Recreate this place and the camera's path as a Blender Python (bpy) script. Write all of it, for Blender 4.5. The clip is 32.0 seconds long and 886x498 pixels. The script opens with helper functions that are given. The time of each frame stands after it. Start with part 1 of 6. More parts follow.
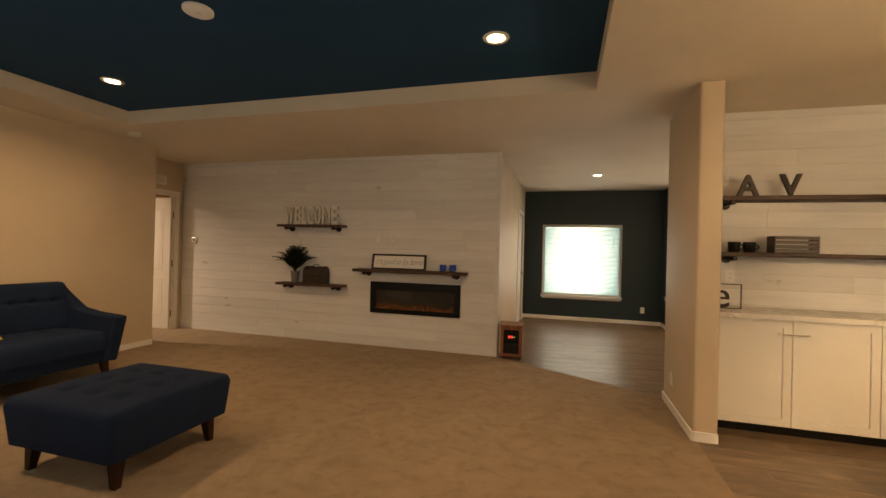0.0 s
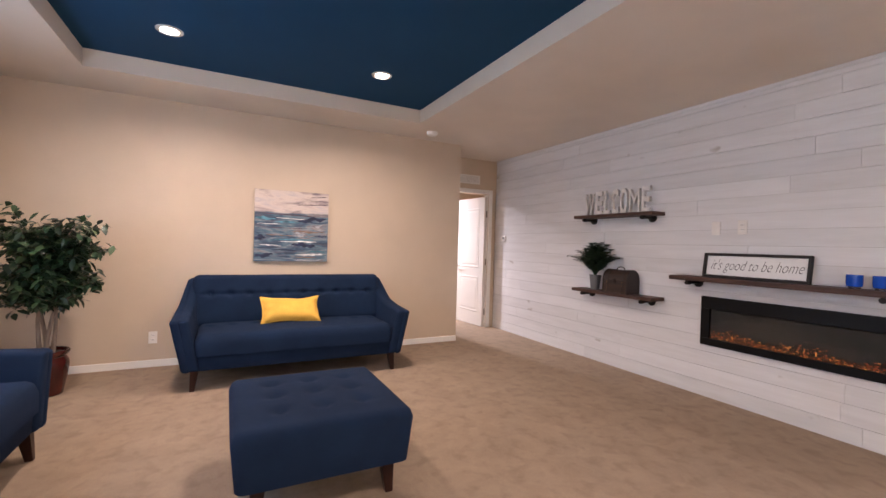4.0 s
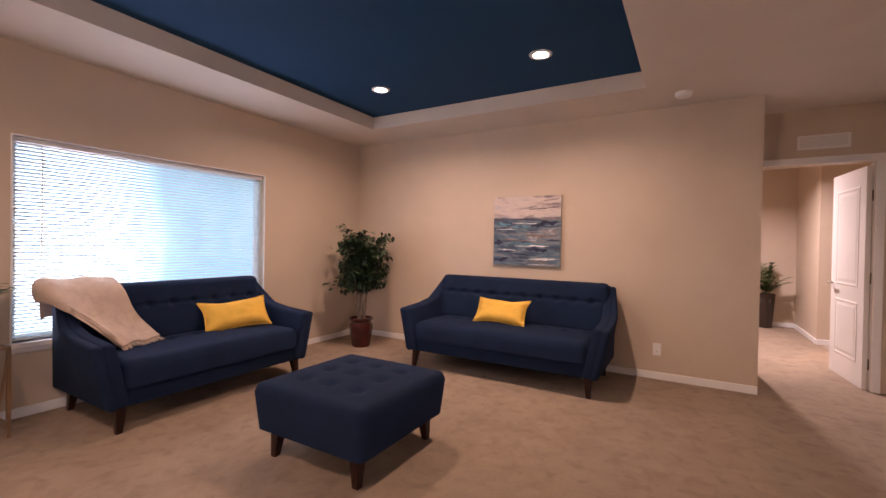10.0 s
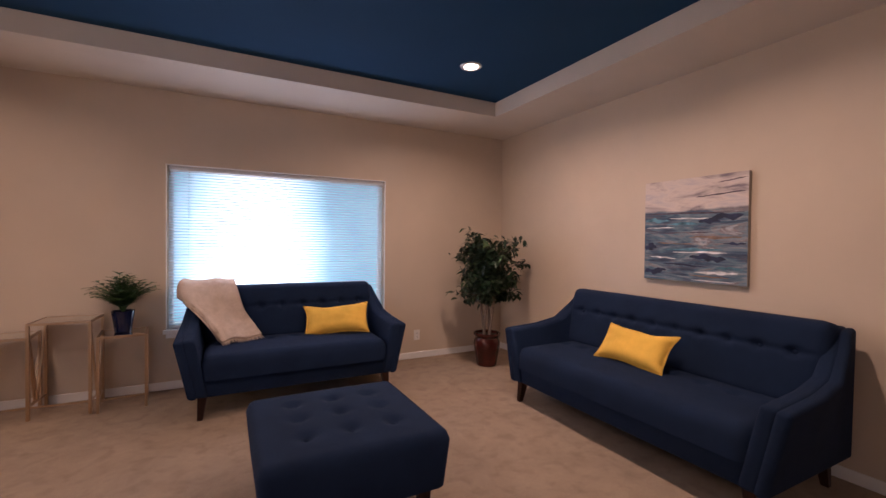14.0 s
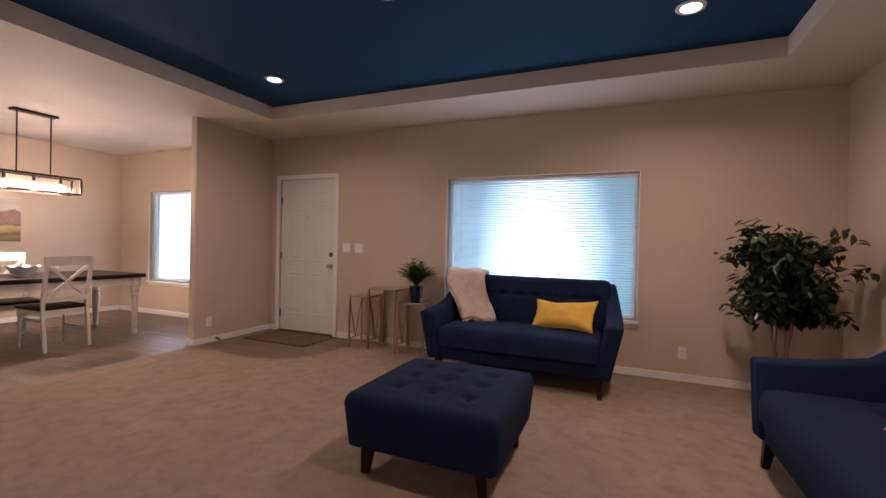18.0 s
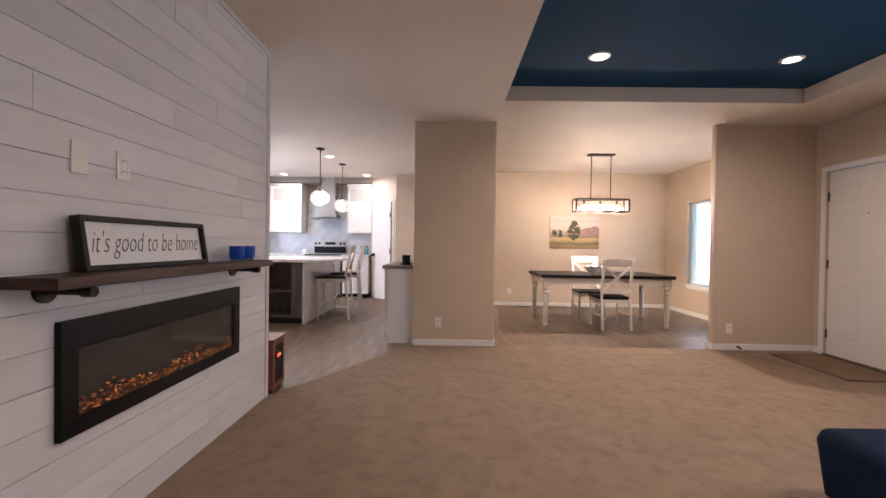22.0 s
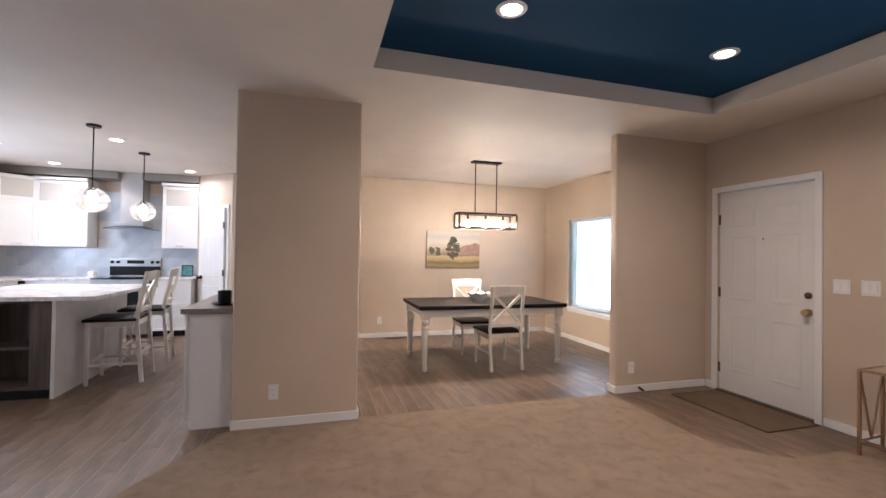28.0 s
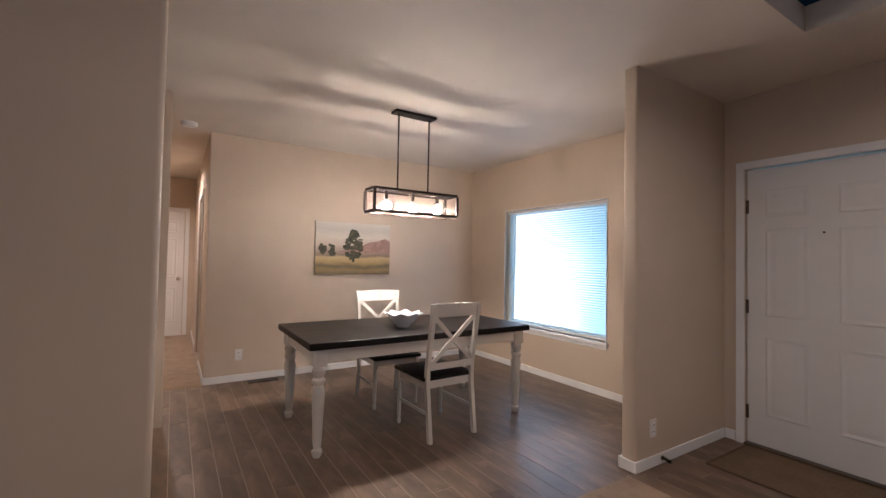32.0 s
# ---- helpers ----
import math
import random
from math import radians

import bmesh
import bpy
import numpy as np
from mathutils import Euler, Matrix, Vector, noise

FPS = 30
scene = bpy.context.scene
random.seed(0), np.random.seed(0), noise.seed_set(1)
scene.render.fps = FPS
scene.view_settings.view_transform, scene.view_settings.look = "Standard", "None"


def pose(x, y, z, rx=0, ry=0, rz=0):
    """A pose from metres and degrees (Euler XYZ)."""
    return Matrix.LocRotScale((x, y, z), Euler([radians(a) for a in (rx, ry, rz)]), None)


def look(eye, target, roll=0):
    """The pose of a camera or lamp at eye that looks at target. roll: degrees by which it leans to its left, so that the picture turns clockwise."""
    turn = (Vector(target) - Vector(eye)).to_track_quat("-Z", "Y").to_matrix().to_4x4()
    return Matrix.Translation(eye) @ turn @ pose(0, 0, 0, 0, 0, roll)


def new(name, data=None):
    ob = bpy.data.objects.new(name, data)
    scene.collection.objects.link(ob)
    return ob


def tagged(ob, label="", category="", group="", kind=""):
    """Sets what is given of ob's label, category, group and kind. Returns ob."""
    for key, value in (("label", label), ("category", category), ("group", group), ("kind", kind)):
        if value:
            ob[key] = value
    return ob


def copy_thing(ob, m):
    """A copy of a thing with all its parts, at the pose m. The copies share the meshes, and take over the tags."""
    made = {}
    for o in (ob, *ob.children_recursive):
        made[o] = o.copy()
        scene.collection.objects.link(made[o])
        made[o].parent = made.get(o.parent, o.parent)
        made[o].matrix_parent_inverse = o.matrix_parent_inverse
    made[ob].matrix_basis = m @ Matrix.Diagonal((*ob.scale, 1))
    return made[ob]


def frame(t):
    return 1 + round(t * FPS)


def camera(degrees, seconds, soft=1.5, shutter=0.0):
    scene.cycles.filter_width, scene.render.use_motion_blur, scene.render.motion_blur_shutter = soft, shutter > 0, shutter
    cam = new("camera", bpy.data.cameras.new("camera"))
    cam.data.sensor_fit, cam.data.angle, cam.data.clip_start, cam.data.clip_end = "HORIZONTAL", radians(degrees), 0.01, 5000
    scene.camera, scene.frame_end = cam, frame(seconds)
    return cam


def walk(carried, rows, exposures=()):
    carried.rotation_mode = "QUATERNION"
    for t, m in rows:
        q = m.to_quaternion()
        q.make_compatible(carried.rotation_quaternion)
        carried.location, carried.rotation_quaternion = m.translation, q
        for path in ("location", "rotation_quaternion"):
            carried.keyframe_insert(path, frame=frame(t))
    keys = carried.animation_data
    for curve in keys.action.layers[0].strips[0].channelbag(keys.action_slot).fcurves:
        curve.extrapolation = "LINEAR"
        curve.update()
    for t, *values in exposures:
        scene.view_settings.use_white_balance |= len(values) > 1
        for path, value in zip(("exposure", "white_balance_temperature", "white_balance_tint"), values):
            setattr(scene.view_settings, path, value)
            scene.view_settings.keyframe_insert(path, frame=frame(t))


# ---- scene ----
cam = camera(92.4, 32.0)
PATH = [
    (0, (0.401, -0.189, 1.32), (-0.147, 1.735, 1.329), 1.5),
    (0.5, (0.333, -0.05, 1.358), (-0.391, 1.815, 1.35), 1.7),
    (1, (0.323, 0.105, 1.316), (-0.604, 1.877, 1.31), 1.8),
    (1.5, (0.273, 0.293, 1.319), (-0.84, 1.954, 1.299), 1.9),
    (2, (0.198, 0.491, 1.283), (-1.064, 2.043, 1.266), 1.8),
    (2.5, (0.126, 0.706, 1.257), (-1.278, 2.13, 1.24), 1.9),
    (3, (0.122, 0.924, 1.272), (-1.464, 2.141, 1.247), 1.8),
    (3.5, (0.126, 1.158, 1.258), (-1.573, 2.213, 1.237), 1.7),
    (5.5, (0.33, 2.002, 1.261), (-1.615, 2.468, 1.238), 1.4),
    (6, (0.351, 2.187, 1.259), (-1.623, 2.503, 1.233), 1.3),
    (6.5, (0.362, 2.405, 1.268), (-1.632, 2.564, 1.24), 1.3),
    (7, (0.326, 2.593, 1.264), (-1.674, 2.574, 1.235), 1.3),
    (7.5, (0.258, 2.808, 1.273), (-1.733, 2.621, 1.239), 1.1),
    (8, (0.2, 2.974, 1.247), (-1.771, 2.638, 1.223), 1.1),
    (8.5, (0.139, 3.171, 1.252), (-1.791, 2.649, 1.225), 1.0),
    (9, (0.038, 3.356, 1.234), (-1.828, 2.636, 1.212), 1.1),
    (9.5, (-0.086, 3.477, 1.269), (-1.888, 2.609, 1.241), 1.0),
    (10, (-0.218, 3.593, 1.255), (-1.947, 2.588, 1.233), 1.0),
    (10.5, (-0.373, 3.713, 1.276), (-2.013, 2.569, 1.254), 1.0),
    (11, (-0.498, 3.764, 1.305), (-2.041, 2.492, 1.268), 0.7),
    (11.5, (-0.72, 3.83, 1.309), (-2.155, 2.437, 1.279), 0.7),
    (12, (-0.896, 3.867, 1.282), (-2.248, 2.394, 1.261), 0.7),
    (12.5, (-1.088, 3.92, 1.299), (-2.359, 2.376, 1.272), 0.7),
    (13, (-1.307, 3.954, 1.318), (-2.468, 2.325, 1.284), 0.8),
    (13.5, (-1.486, 3.94, 1.314), (-2.517, 2.226, 1.281), 0.7),
    (15.5, (-2.213, 4.056, 1.239), (-2.802, 2.144, 1.236), 0.9),
    (16, (-2.404, 4.072, 1.214), (-2.766, 2.105, 1.217), 1.2),
    (16.5, (-2.586, 4.107, 1.237), (-2.628, 2.108, 1.22), 1.1),
    (17, (-2.764, 4.118, 1.221), (-2.507, 2.134, 1.207), 1.3),
    (17.5, (-2.939, 4.083, 1.212), (-2.407, 2.155, 1.198), 1.4),
    (18, (-3.089, 4.047, 1.209), (-2.308, 2.206, 1.189), 1.3),
    (18.5, (-3.224, 4.006, 1.268), (-2.182, 2.299, 1.223), 1.2),
    (19, (-3.36, 3.97, 1.226), (-2.032, 2.476, 1.192), 1.3),
    (19.5, (-3.451, 3.924, 1.207), (-1.833, 2.75, 1.171), 1.3),
    (20, (-3.484, 3.897, 1.171), (-1.674, 3.047, 1.132), 1.1),
    (20.5, (-3.512, 3.822, 1.158), (-1.597, 3.249, 1.12), 1.0),
    (21, (-3.532, 3.777, 1.154), (-1.564, 3.422, 1.122), 0.8),
    (21.5, (-3.554, 3.754, 1.17), (-1.561, 3.589, 1.14), 0.8),
    (22, (-3.571, 3.779, 1.171), (-1.571, 3.807, 1.149), 0.8),
    (22.5, (-3.592, 3.782, 1.206), (-1.604, 4.001, 1.187), 0.8),
    (23, (-3.598, 3.775, 1.27), (-1.629, 4.128, 1.249), 0.9),
    (23.5, (-3.62, 3.757, 1.317), (-1.658, 4.145, 1.301), 0.9),
    (24, (-3.637, 3.728, 1.361), (-1.664, 4.055, 1.352), 0.9),
    (24.5, (-3.602, 3.704, 1.373), (-1.609, 3.876, 1.373), 0.9),
    (25, (-3.49, 3.73, 1.375), (-1.49, 3.746, 1.379), 0.8),
    (25.5, (-3.343, 3.763, 1.379), (-1.347, 3.635, 1.387), 0.9),
    (26, (-3.18, 3.777, 1.378), (-1.197, 3.514, 1.391), 0.9),
    (26.5, (-2.961, 3.767, 1.362), (-0.99, 3.426, 1.38), 0.9),
    (28.5, (-1.965, 3.497, 1.35), (-0.072, 2.852, 1.377), 0.8),
    (29, (-1.733, 3.419, 1.363), (0.136, 2.706, 1.391), 0.8),
    (29.5, (-1.514, 3.383, 1.329), (0.335, 2.622, 1.366), 1.0),
    (30, (-1.266, 3.322, 1.336), (0.56, 2.508, 1.369), 0.9),
    (30.5, (-1.013, 3.269, 1.320), (0.763, 2.349, 1.365), 1),
    (31, (-0.757, 3.201, 1.319), (0.976, 2.204, 1.366), 1),
    (31.5, (-0.523, 3.197, 1.299), (1.189, 2.164, 1.356), 1.1),
    (32, (-0.270, 3.209, 1.312), (1.419, 2.139, 1.365), 1.1),
]
# world, light
EXPO = [(0.0, -1.0, 10600, 16), (0.3, -0.7, 10400, 17), (0.6, -0.25, 9000, 18), (1.0, 0.0, 6760, 22), (2.0, 0.1, 5580, 21), (3.0, 0.07, 5700, 21), (4.5, 0.25, 5700, 21), (6.2, 0.15, 5700, 24),
        (7.2, 0.0, 6020, 30), (8.2, -0.17, 6250, 33), (9.5, -0.27, 6610, 38), (12.0, -0.6, 6280, 35), (16.0, -0.73, 6200, 36), (18.6, -0.95, 6150, 32), (20.5, -0.51, 6720, 37), (21.4, -0.40, 6350, 31),
        (22.5, -0.40, 5640, 19), (26.0, -0.41, 5530, 17), (28.5, -0.52, 5440, 17), (30.5, -0.87, 5480, 19), (31.2, -1.0, 5420, 19), (32.0, -1.21, 5350, 19)]
walk(cam, [(t, look(eye, target, roll)) for t, eye, target, roll in PATH], EXPO)

world = bpy.data.worlds.new("world")
scene.world = world
world.use_nodes = True
wn = world.node_tree.nodes
sky = wn.new("ShaderNodeTexSky")
sky.sky_type, sky.sun_disc, sky.sun_elevation, sky.sun_rotation = "NISHITA", False, radians(40), radians(160)
world.node_tree.links.new(sky.outputs[0], wn["Background"].inputs[0])
wn["Background"].inputs[1].default_value = 0.12
scene.view_settings.exposure = 0.0


def area(name, m, sx, sy, power, color, spread=180, shape="RECTANGLE"):
    d = bpy.data.lights.new(name, "AREA")
    d.shape, d.size, d.size_y, d.energy, d.color, d.spread = shape, sx, sy, power, color, radians(spread)
    ob = new(name, d)
    ob.matrix_world = m
    return ob


DAY = (0.80, 0.90, 1.0)
WARM = (1.0, 0.775, 0.55)
area("daylight_living", pose(-2.23, -0.405, 1.22, 90, 0, 0), 1.80, 1.34, 30, DAY)
area("daylight_dining", pose(3.16, -0.405, 1.22, 90, 0, 0), 1.36, 1.30, 18, DAY)
area("daylight_flex", pose(0.73, 8.695, 1.2, 90, 0, 180), 1.40, 1.36, 18, DAY)
area("daylight_kitchen", pose(3.6, 8.295, 1.5, 90, 0, 180), 1.30, 0.84, 76, DAY)
TRAY_CANS = [(-3.42, 2.57), (-3.44, 1.0), (-0.06, 2.57), (-0.03, 0.99)]
KITCHEN_CANS = [(4.01, 7.24), (5.2, 7.22), (3.38, 5.76), (5.22, 5.50)]
FLEX_CANS = [(0.88, 6.95)]
for x, y in TRAY_CANS:
    area("can_glow", pose(x, y, 2.711), 0.12, 0.12, 34 if x < -2 else 25, WARM, 154, "DISK")
for x, y in KITCHEN_CANS:
    area("can_glow", pose(x, y, 2.571), 0.12, 0.12, 15 if x > 5 else 30, (1.0, 0.88, 0.75), 165, "DISK")
for x, y, p, c in ((0.88, 6.95, 20, WARM), (6.3, 3.45, 75, WARM), (-8.3, 6.0, 90, WARM), (-6.9, 4.0, 115, (1.0, 0.91, 0.83))):
    area("can_glow", pose(x, y, 2.571), 0.12, 0.12, p, c, 150, "DISK")



# materials
class Mat:
    def __init__(self, name, rough=0.6, metal=0.0):
        self.m = bpy.data.materials.new(name)
        self.m.use_nodes = True
        self.n, self.l = self.m.node_tree.nodes, self.m.node_tree.links
        self.b = self.n["Principled BSDF"]
        self.b.inputs["Roughness"].default_value, self.b.inputs["Metallic"].default_value = rough, metal
        self.co = self.n.new("ShaderNodeTexCoord").outputs["Object"]

    def scaled(self, sx, sy, sz, offset=None):
        mp = self.n.new("ShaderNodeMapping")
        mp.inputs["Scale"].default_value = (sx, sy, sz)
        self.l.new(self.co, mp.inputs["Vector"])
        if offset is not None:
            self.l.new(offset, mp.inputs["Location"])
        return mp.outputs[0]

    def noise(self, scale, detail=4, rough=0.55, vec=None, twist=0.0):
        t = self.n.new("ShaderNodeTexNoise")
        t.inputs["Scale"].default_value, t.inputs["Detail"].default_value, t.inputs["Roughness"].default_value, t.inputs["Distortion"].default_value = scale, detail, rough, twist
        self.l.new(vec or self.co, t.inputs["Vector"])
        return t.outputs["Fac"]

    def ramp(self, fac, *stops):
        r = self.n.new("ShaderNodeValToRGB")
        e = r.color_ramp.elements
        while len(e) < len(stops):
            e.new(0.5)
        for k, (p, c) in zip(e, stops):
            k.position, k.color = p, (*c, 1) if len(c) == 3 else c
        self.l.new(fac, r.inputs[0])
        return r.outputs[0]

    def mix(self, a, b, fac, mode="MIX"):
        x = self.n.new("ShaderNodeMix")
        x.data_type, x.blend_type = "RGBA", mode
        for i, v in ((0, fac), (6, a), (7, b)):
            if isinstance(v, (int, float)):
                x.inputs[i].default_value = v
            elif isinstance(v, tuple):
                x.inputs[i].default_value = (*v, 1)
            else:
                self.l.new(v, x.inputs[i])
        return x.outputs[2]

    def color(self, c):
        if isinstance(c, tuple):
            self.b.inputs["Base Color"].default_value = (*c, 1)
        else:
            self.l.new(c, self.b.inputs["Base Color"])
        return self

    def bump(self, h, strength=0.2, dist=0.01):
        b = self.n.new("ShaderNodeBump")
        b.inputs["Strength"].default_value, b.inputs["Distance"].default_value = strength, dist
        self.l.new(h, b.inputs["Height"])
        self.l.new(b.outputs[0], self.b.inputs["Normal"])
        return self

    def glow(self, c, s):
        self.b.inputs["Emission Color"].default_value, self.b.inputs["Emission Strength"].default_value = (*c, 1), s
        return self

    def random(self):
        return self.n.new("ShaderNodeObjectInfo").outputs["Random"]


def lighter(c, k):
    return tuple(min(1, v * k) for v in c)


def paint(name, c, rough=0.55, texture=0.15):
    a = Mat(name, rough)
    a.color(a.ramp(a.noise(1.7, 5), (0.3, lighter(c, 0.95)), (0.7, lighter(c, 1.04))))
    return a.bump(a.noise(140, 3), texture, 0.002).m


def plain(name, c, rough=0.5, metal=0.0, grain=60, vary=0.12):
    a = Mat(name, rough, metal)
    a.color(a.ramp(a.noise(grain, 4), (0.3, lighter(c, 1 - vary)), (0.7, lighter(c, 1 + vary))))
    return a.m


def wood(name, dark, light, axis=0, rough=0.5, scale=1.0, vary=0.0):
    a = Mat(name, rough)
    s = [22 * scale] * 3
    s[axis] = 1.6 * scale
    v = a.scaled(*s, offset=a.random() if vary else None)
    n = a.noise(1.0, 7, 0.62, v)
    c = a.ramp(n, (0.28, dark), (0.72, light))
    if vary:
        c = a.mix(c, a.ramp(a.random(), (0, lighter(light, 1 - vary)), (1, lighter(light, 1 + vary))), 0.45)
    a.color(c)
    return a.bump(n, 0.25, 0.004).m


def fabric(name, c, weave=420, vary=0.25):
    a = Mat(name, 0.95)
    w = a.noise(weave, 2, 0.7)
    a.color(a.mix(a.ramp(w, (0.3, lighter(c, 1 - vary)), (0.7, lighter(c, 1 + vary * 1.6))), a.ramp(a.noise(5, 6), (0.3, lighter(c, 0.72)), (0.7, lighter(c, 1.32))), 0.5))
    a.b.inputs["Specular IOR Level"].default_value = 0.15
    return a.bump(w, 0.6, 0.004).m


WALL = paint("beige_wall_paint", (0.550, 0.449, 0.342))
CEIL = paint("cream_ceiling_paint", (0.65, 0.58, 0.495), 0.7, 0.3)
NAVY = paint("navy_ceiling_paint", (0.008, 0.050, 0.116), 0.85)
TEAL = paint("dark_teal_wall_paint", (0.012, 0.032, 0.042), 0.55)
WHITE = paint("white_trim_paint", (0.78, 0.77, 0.75), 0.4, 0.05)
DOORW = paint("white_door_paint", (0.74, 0.72, 0.69), 0.42, 0.08)

carpet_m = Mat("beige_carpet", 0.98)
cn = carpet_m.noise(260, 3, 0.8)
cl = carpet_m.noise(4.2, 6, 0.66, None, 0.6)
cs = carpet_m.noise(10, 2, 0.5, None, 0.3)
c0 = carpet_m.mix(carpet_m.ramp(cn, (0.3, (0.228, 0.164, 0.113)), (0.7, (0.385, 0.284, 0.200))), carpet_m.ramp(cl, (0.33, (0.222, 0.160, 0.110)), (0.5, (0.295, 0.214, 0.148)), (0.66, (0.350, 0.257, 0.181))), 0.5)
carpet_m.color(carpet_m.mix(c0, (0.165, 0.116, 0.078), carpet_m.ramp(cs, (0.28, (0.40, 0.40, 0.40)), (0.50, (0, 0, 0)))))
CARPET = carpet_m.bump(carpet_m.mix(cn, cs, 0.35), 0.7, 0.012).m



def plank_tile(name, rough):
    """Wood-look tile: streaks along the plank, cloudy worn patches, a tone of its own for each plank"""
    a = Mat(name, rough)
    shift = a.random()
    v = a.scaled(1.6, 24, 24, shift)
    streak = a.noise(1.0, 7, 0.64, v, 0.4)
    patch = a.noise(1.0, 5, 0.6, a.scaled(3.2, 9, 9, shift), 0.8)
    c = a.mix(a.ramp(streak, (0.28, (0.048, 0.030, 0.019)), (0.55, (0.140, 0.091, 0.058)), (0.75, (0.260, 0.178, 0.118))), a.ramp(patch, (0.34, (0.055, 0.035, 0.022)), (0.52, (0.155, 0.102, 0.066)), (0.68, (0.300, 0.212, 0.146))), 0.55)
    a.color(a.mix(c, a.ramp(shift, (0, (0.085, 0.054, 0.034)), (1, (0.210, 0.140, 0.092))), 0.35))
    return a.bump(streak, 0.25, 0.004).m


PLANK = plank_tile("grey_brown_wood_tile", 0.38)
GROUT = plain("pale_grout", (0.36, 0.30, 0.245), 0.9)
board_m = Mat("whitewashed_board", 0.6)
bv = board_m.scaled(1.3, 12, 12, board_m.random())
bg = board_m.noise(1.6, 7, 0.6, bv)
knot = board_m.noise(5.5, 2, 0.4, board_m.scaled(1, 1, 1.6, board_m.random()))
bc = board_m.mix(board_m.ramp(bg, (0.25, (0.56, 0.555, 0.56)), (0.6, (0.70, 0.70, 0.715))), board_m.ramp(board_m.random(), (0, (0.57, 0.57, 0.575)), (1, (0.74, 0.74, 0.755))), 0.45)
board_m.color(board_m.mix(bc, (0.36, 0.33, 0.30), board_m.ramp(knot, (0.74, (0, 0, 0)), (0.80, (0.7, 0.7, 0.7)))))
BOARD = board_m.bump(bg, 0.25, 0.003).m
GAP = plain("board_gap", (0.45, 0.44, 0.43), 0.9)
UPH = fabric("navy_upholstery", (0.0076, 0.0168, 0.0415))
LEG = wood("dark_walnut_leg", (0.012, 0.005, 0.0035), (0.040, 0.015, 0.010), 2, 0.4)
MUSTARD = fabric("mustard_fabric", (0.70, 0.42, 0.07), 300, 0.12)
RUSTIC = wood("rustic_stained_wood", (0.015, 0.006, 0.0035), (0.078, 0.031, 0.017), 0, 0.55)
IRON = plain("dark_iron", (0.02, 0.016, 0.014), 0.5, 0.6)
BLACK = plain("black_plastic", (0.008, 0.008, 0.009), 0.35)
ESPRESSO = wood("espresso_wood", (0.003, 0.0023, 0.002), (0.012, 0.009, 0.0078), 1, 0.45)
CREAMW = paint("cream_painted_wood", (0.72, 0.69, 0.63), 0.45, 0.05)
KNOB = plain("aged_brass", (0.58, 0.46, 0.28), 0.3, 1.0, 200)
BRASS = plain("brushed_brass", (0.72, 0.55, 0.30), 0.24, 1.0, 200)
PEWTER = plain("champagne_metal", (0.50, 0.36, 0.235), 0.28, 1.0, 200)
BRONZE = plain("aged_bronze", (0.10, 0.075, 0.05), 0.4, 0.7)
STEEL = plain("brushed_steel", (0.55, 0.54, 0.52), 0.3, 1.0, 200)
NICKEL = plain("satin_nickel", (0.50, 0.45, 0.38), 0.3, 1.0, 200)


def clear(name, c=(1, 1, 1), rough=0.0):
    a = Mat(name, rough)
    a.b.inputs["Transmission Weight"].default_value = 1.0
    a.b.inputs["IOR"].default_value = 1.45
    return a.color(c).m


GLASS = clear("clear_glass")
for m_ in (NAVY, BLACK, ESPRESSO, LEG):
    m_.node_tree.nodes["Principled BSDF"].inputs["Specular IOR Level"].default_value = 0.2


# mesh helpers
def box(bm, x0, x1, y0, y1, z0, z1, bevel=0.0, seg=2):
    v = [bm.verts.new((x, y, z)) for x in (x0, x1) for y in (y0, y1) for z in (z0, z1)]
    fs = [bm.faces.new([v[i] for i in q]) for q in ((0, 1, 3, 2), (4, 6, 7, 5), (0, 4, 5, 1), (2, 3, 7, 6), (0, 2, 6, 4), (1, 5, 7, 3))]
    if bevel:
        es = {e for f in fs for e in f.edges}
        bmesh.ops.bevel(bm, geom=list(es), offset=bevel, segments=seg, profile=0.5, affect="EDGES")
    return v


def cyl(bm, x, y, z0, z1, r0, r1=None, n=16, caps=True):
    r1 = r0 if r1 is None else r1
    a = [bm.verts.new((x + r0 * math.cos(k * math.tau / n), y + r0 * math.sin(k * math.tau / n), z0)) for k in range(n)]
    b = [bm.verts.new((x + r1 * math.cos(k * math.tau / n), y + r1 * math.sin(k * math.tau / n), z1)) for k in range(n)]
    for k in range(n):
        bm.faces.new((a[k], a[(k + 1) % n], b[(k + 1) % n], b[k]))
    if caps:
        bm.faces.new(a[::-1])
        bm.faces.new(b)


def lathe(bm, rings, n=20, x=0.0, y=0.0, closed=True):
    """rings: (radius, z) from bottom to top"""
    loops = [[bm.verts.new((x + r * math.cos(k * math.tau / n), y + r * math.sin(k * math.tau / n), z)) for k in range(n)] for r, z in rings]
    for a, b in zip(loops, loops[1:]):
        for k in range(n):
            bm.faces.new((a[k], a[(k + 1) % n], b[(k + 1) % n], b[k]))
    if closed:
        bm.faces.new(loops[0][::-1])
        bm.faces.new(loops[-1])


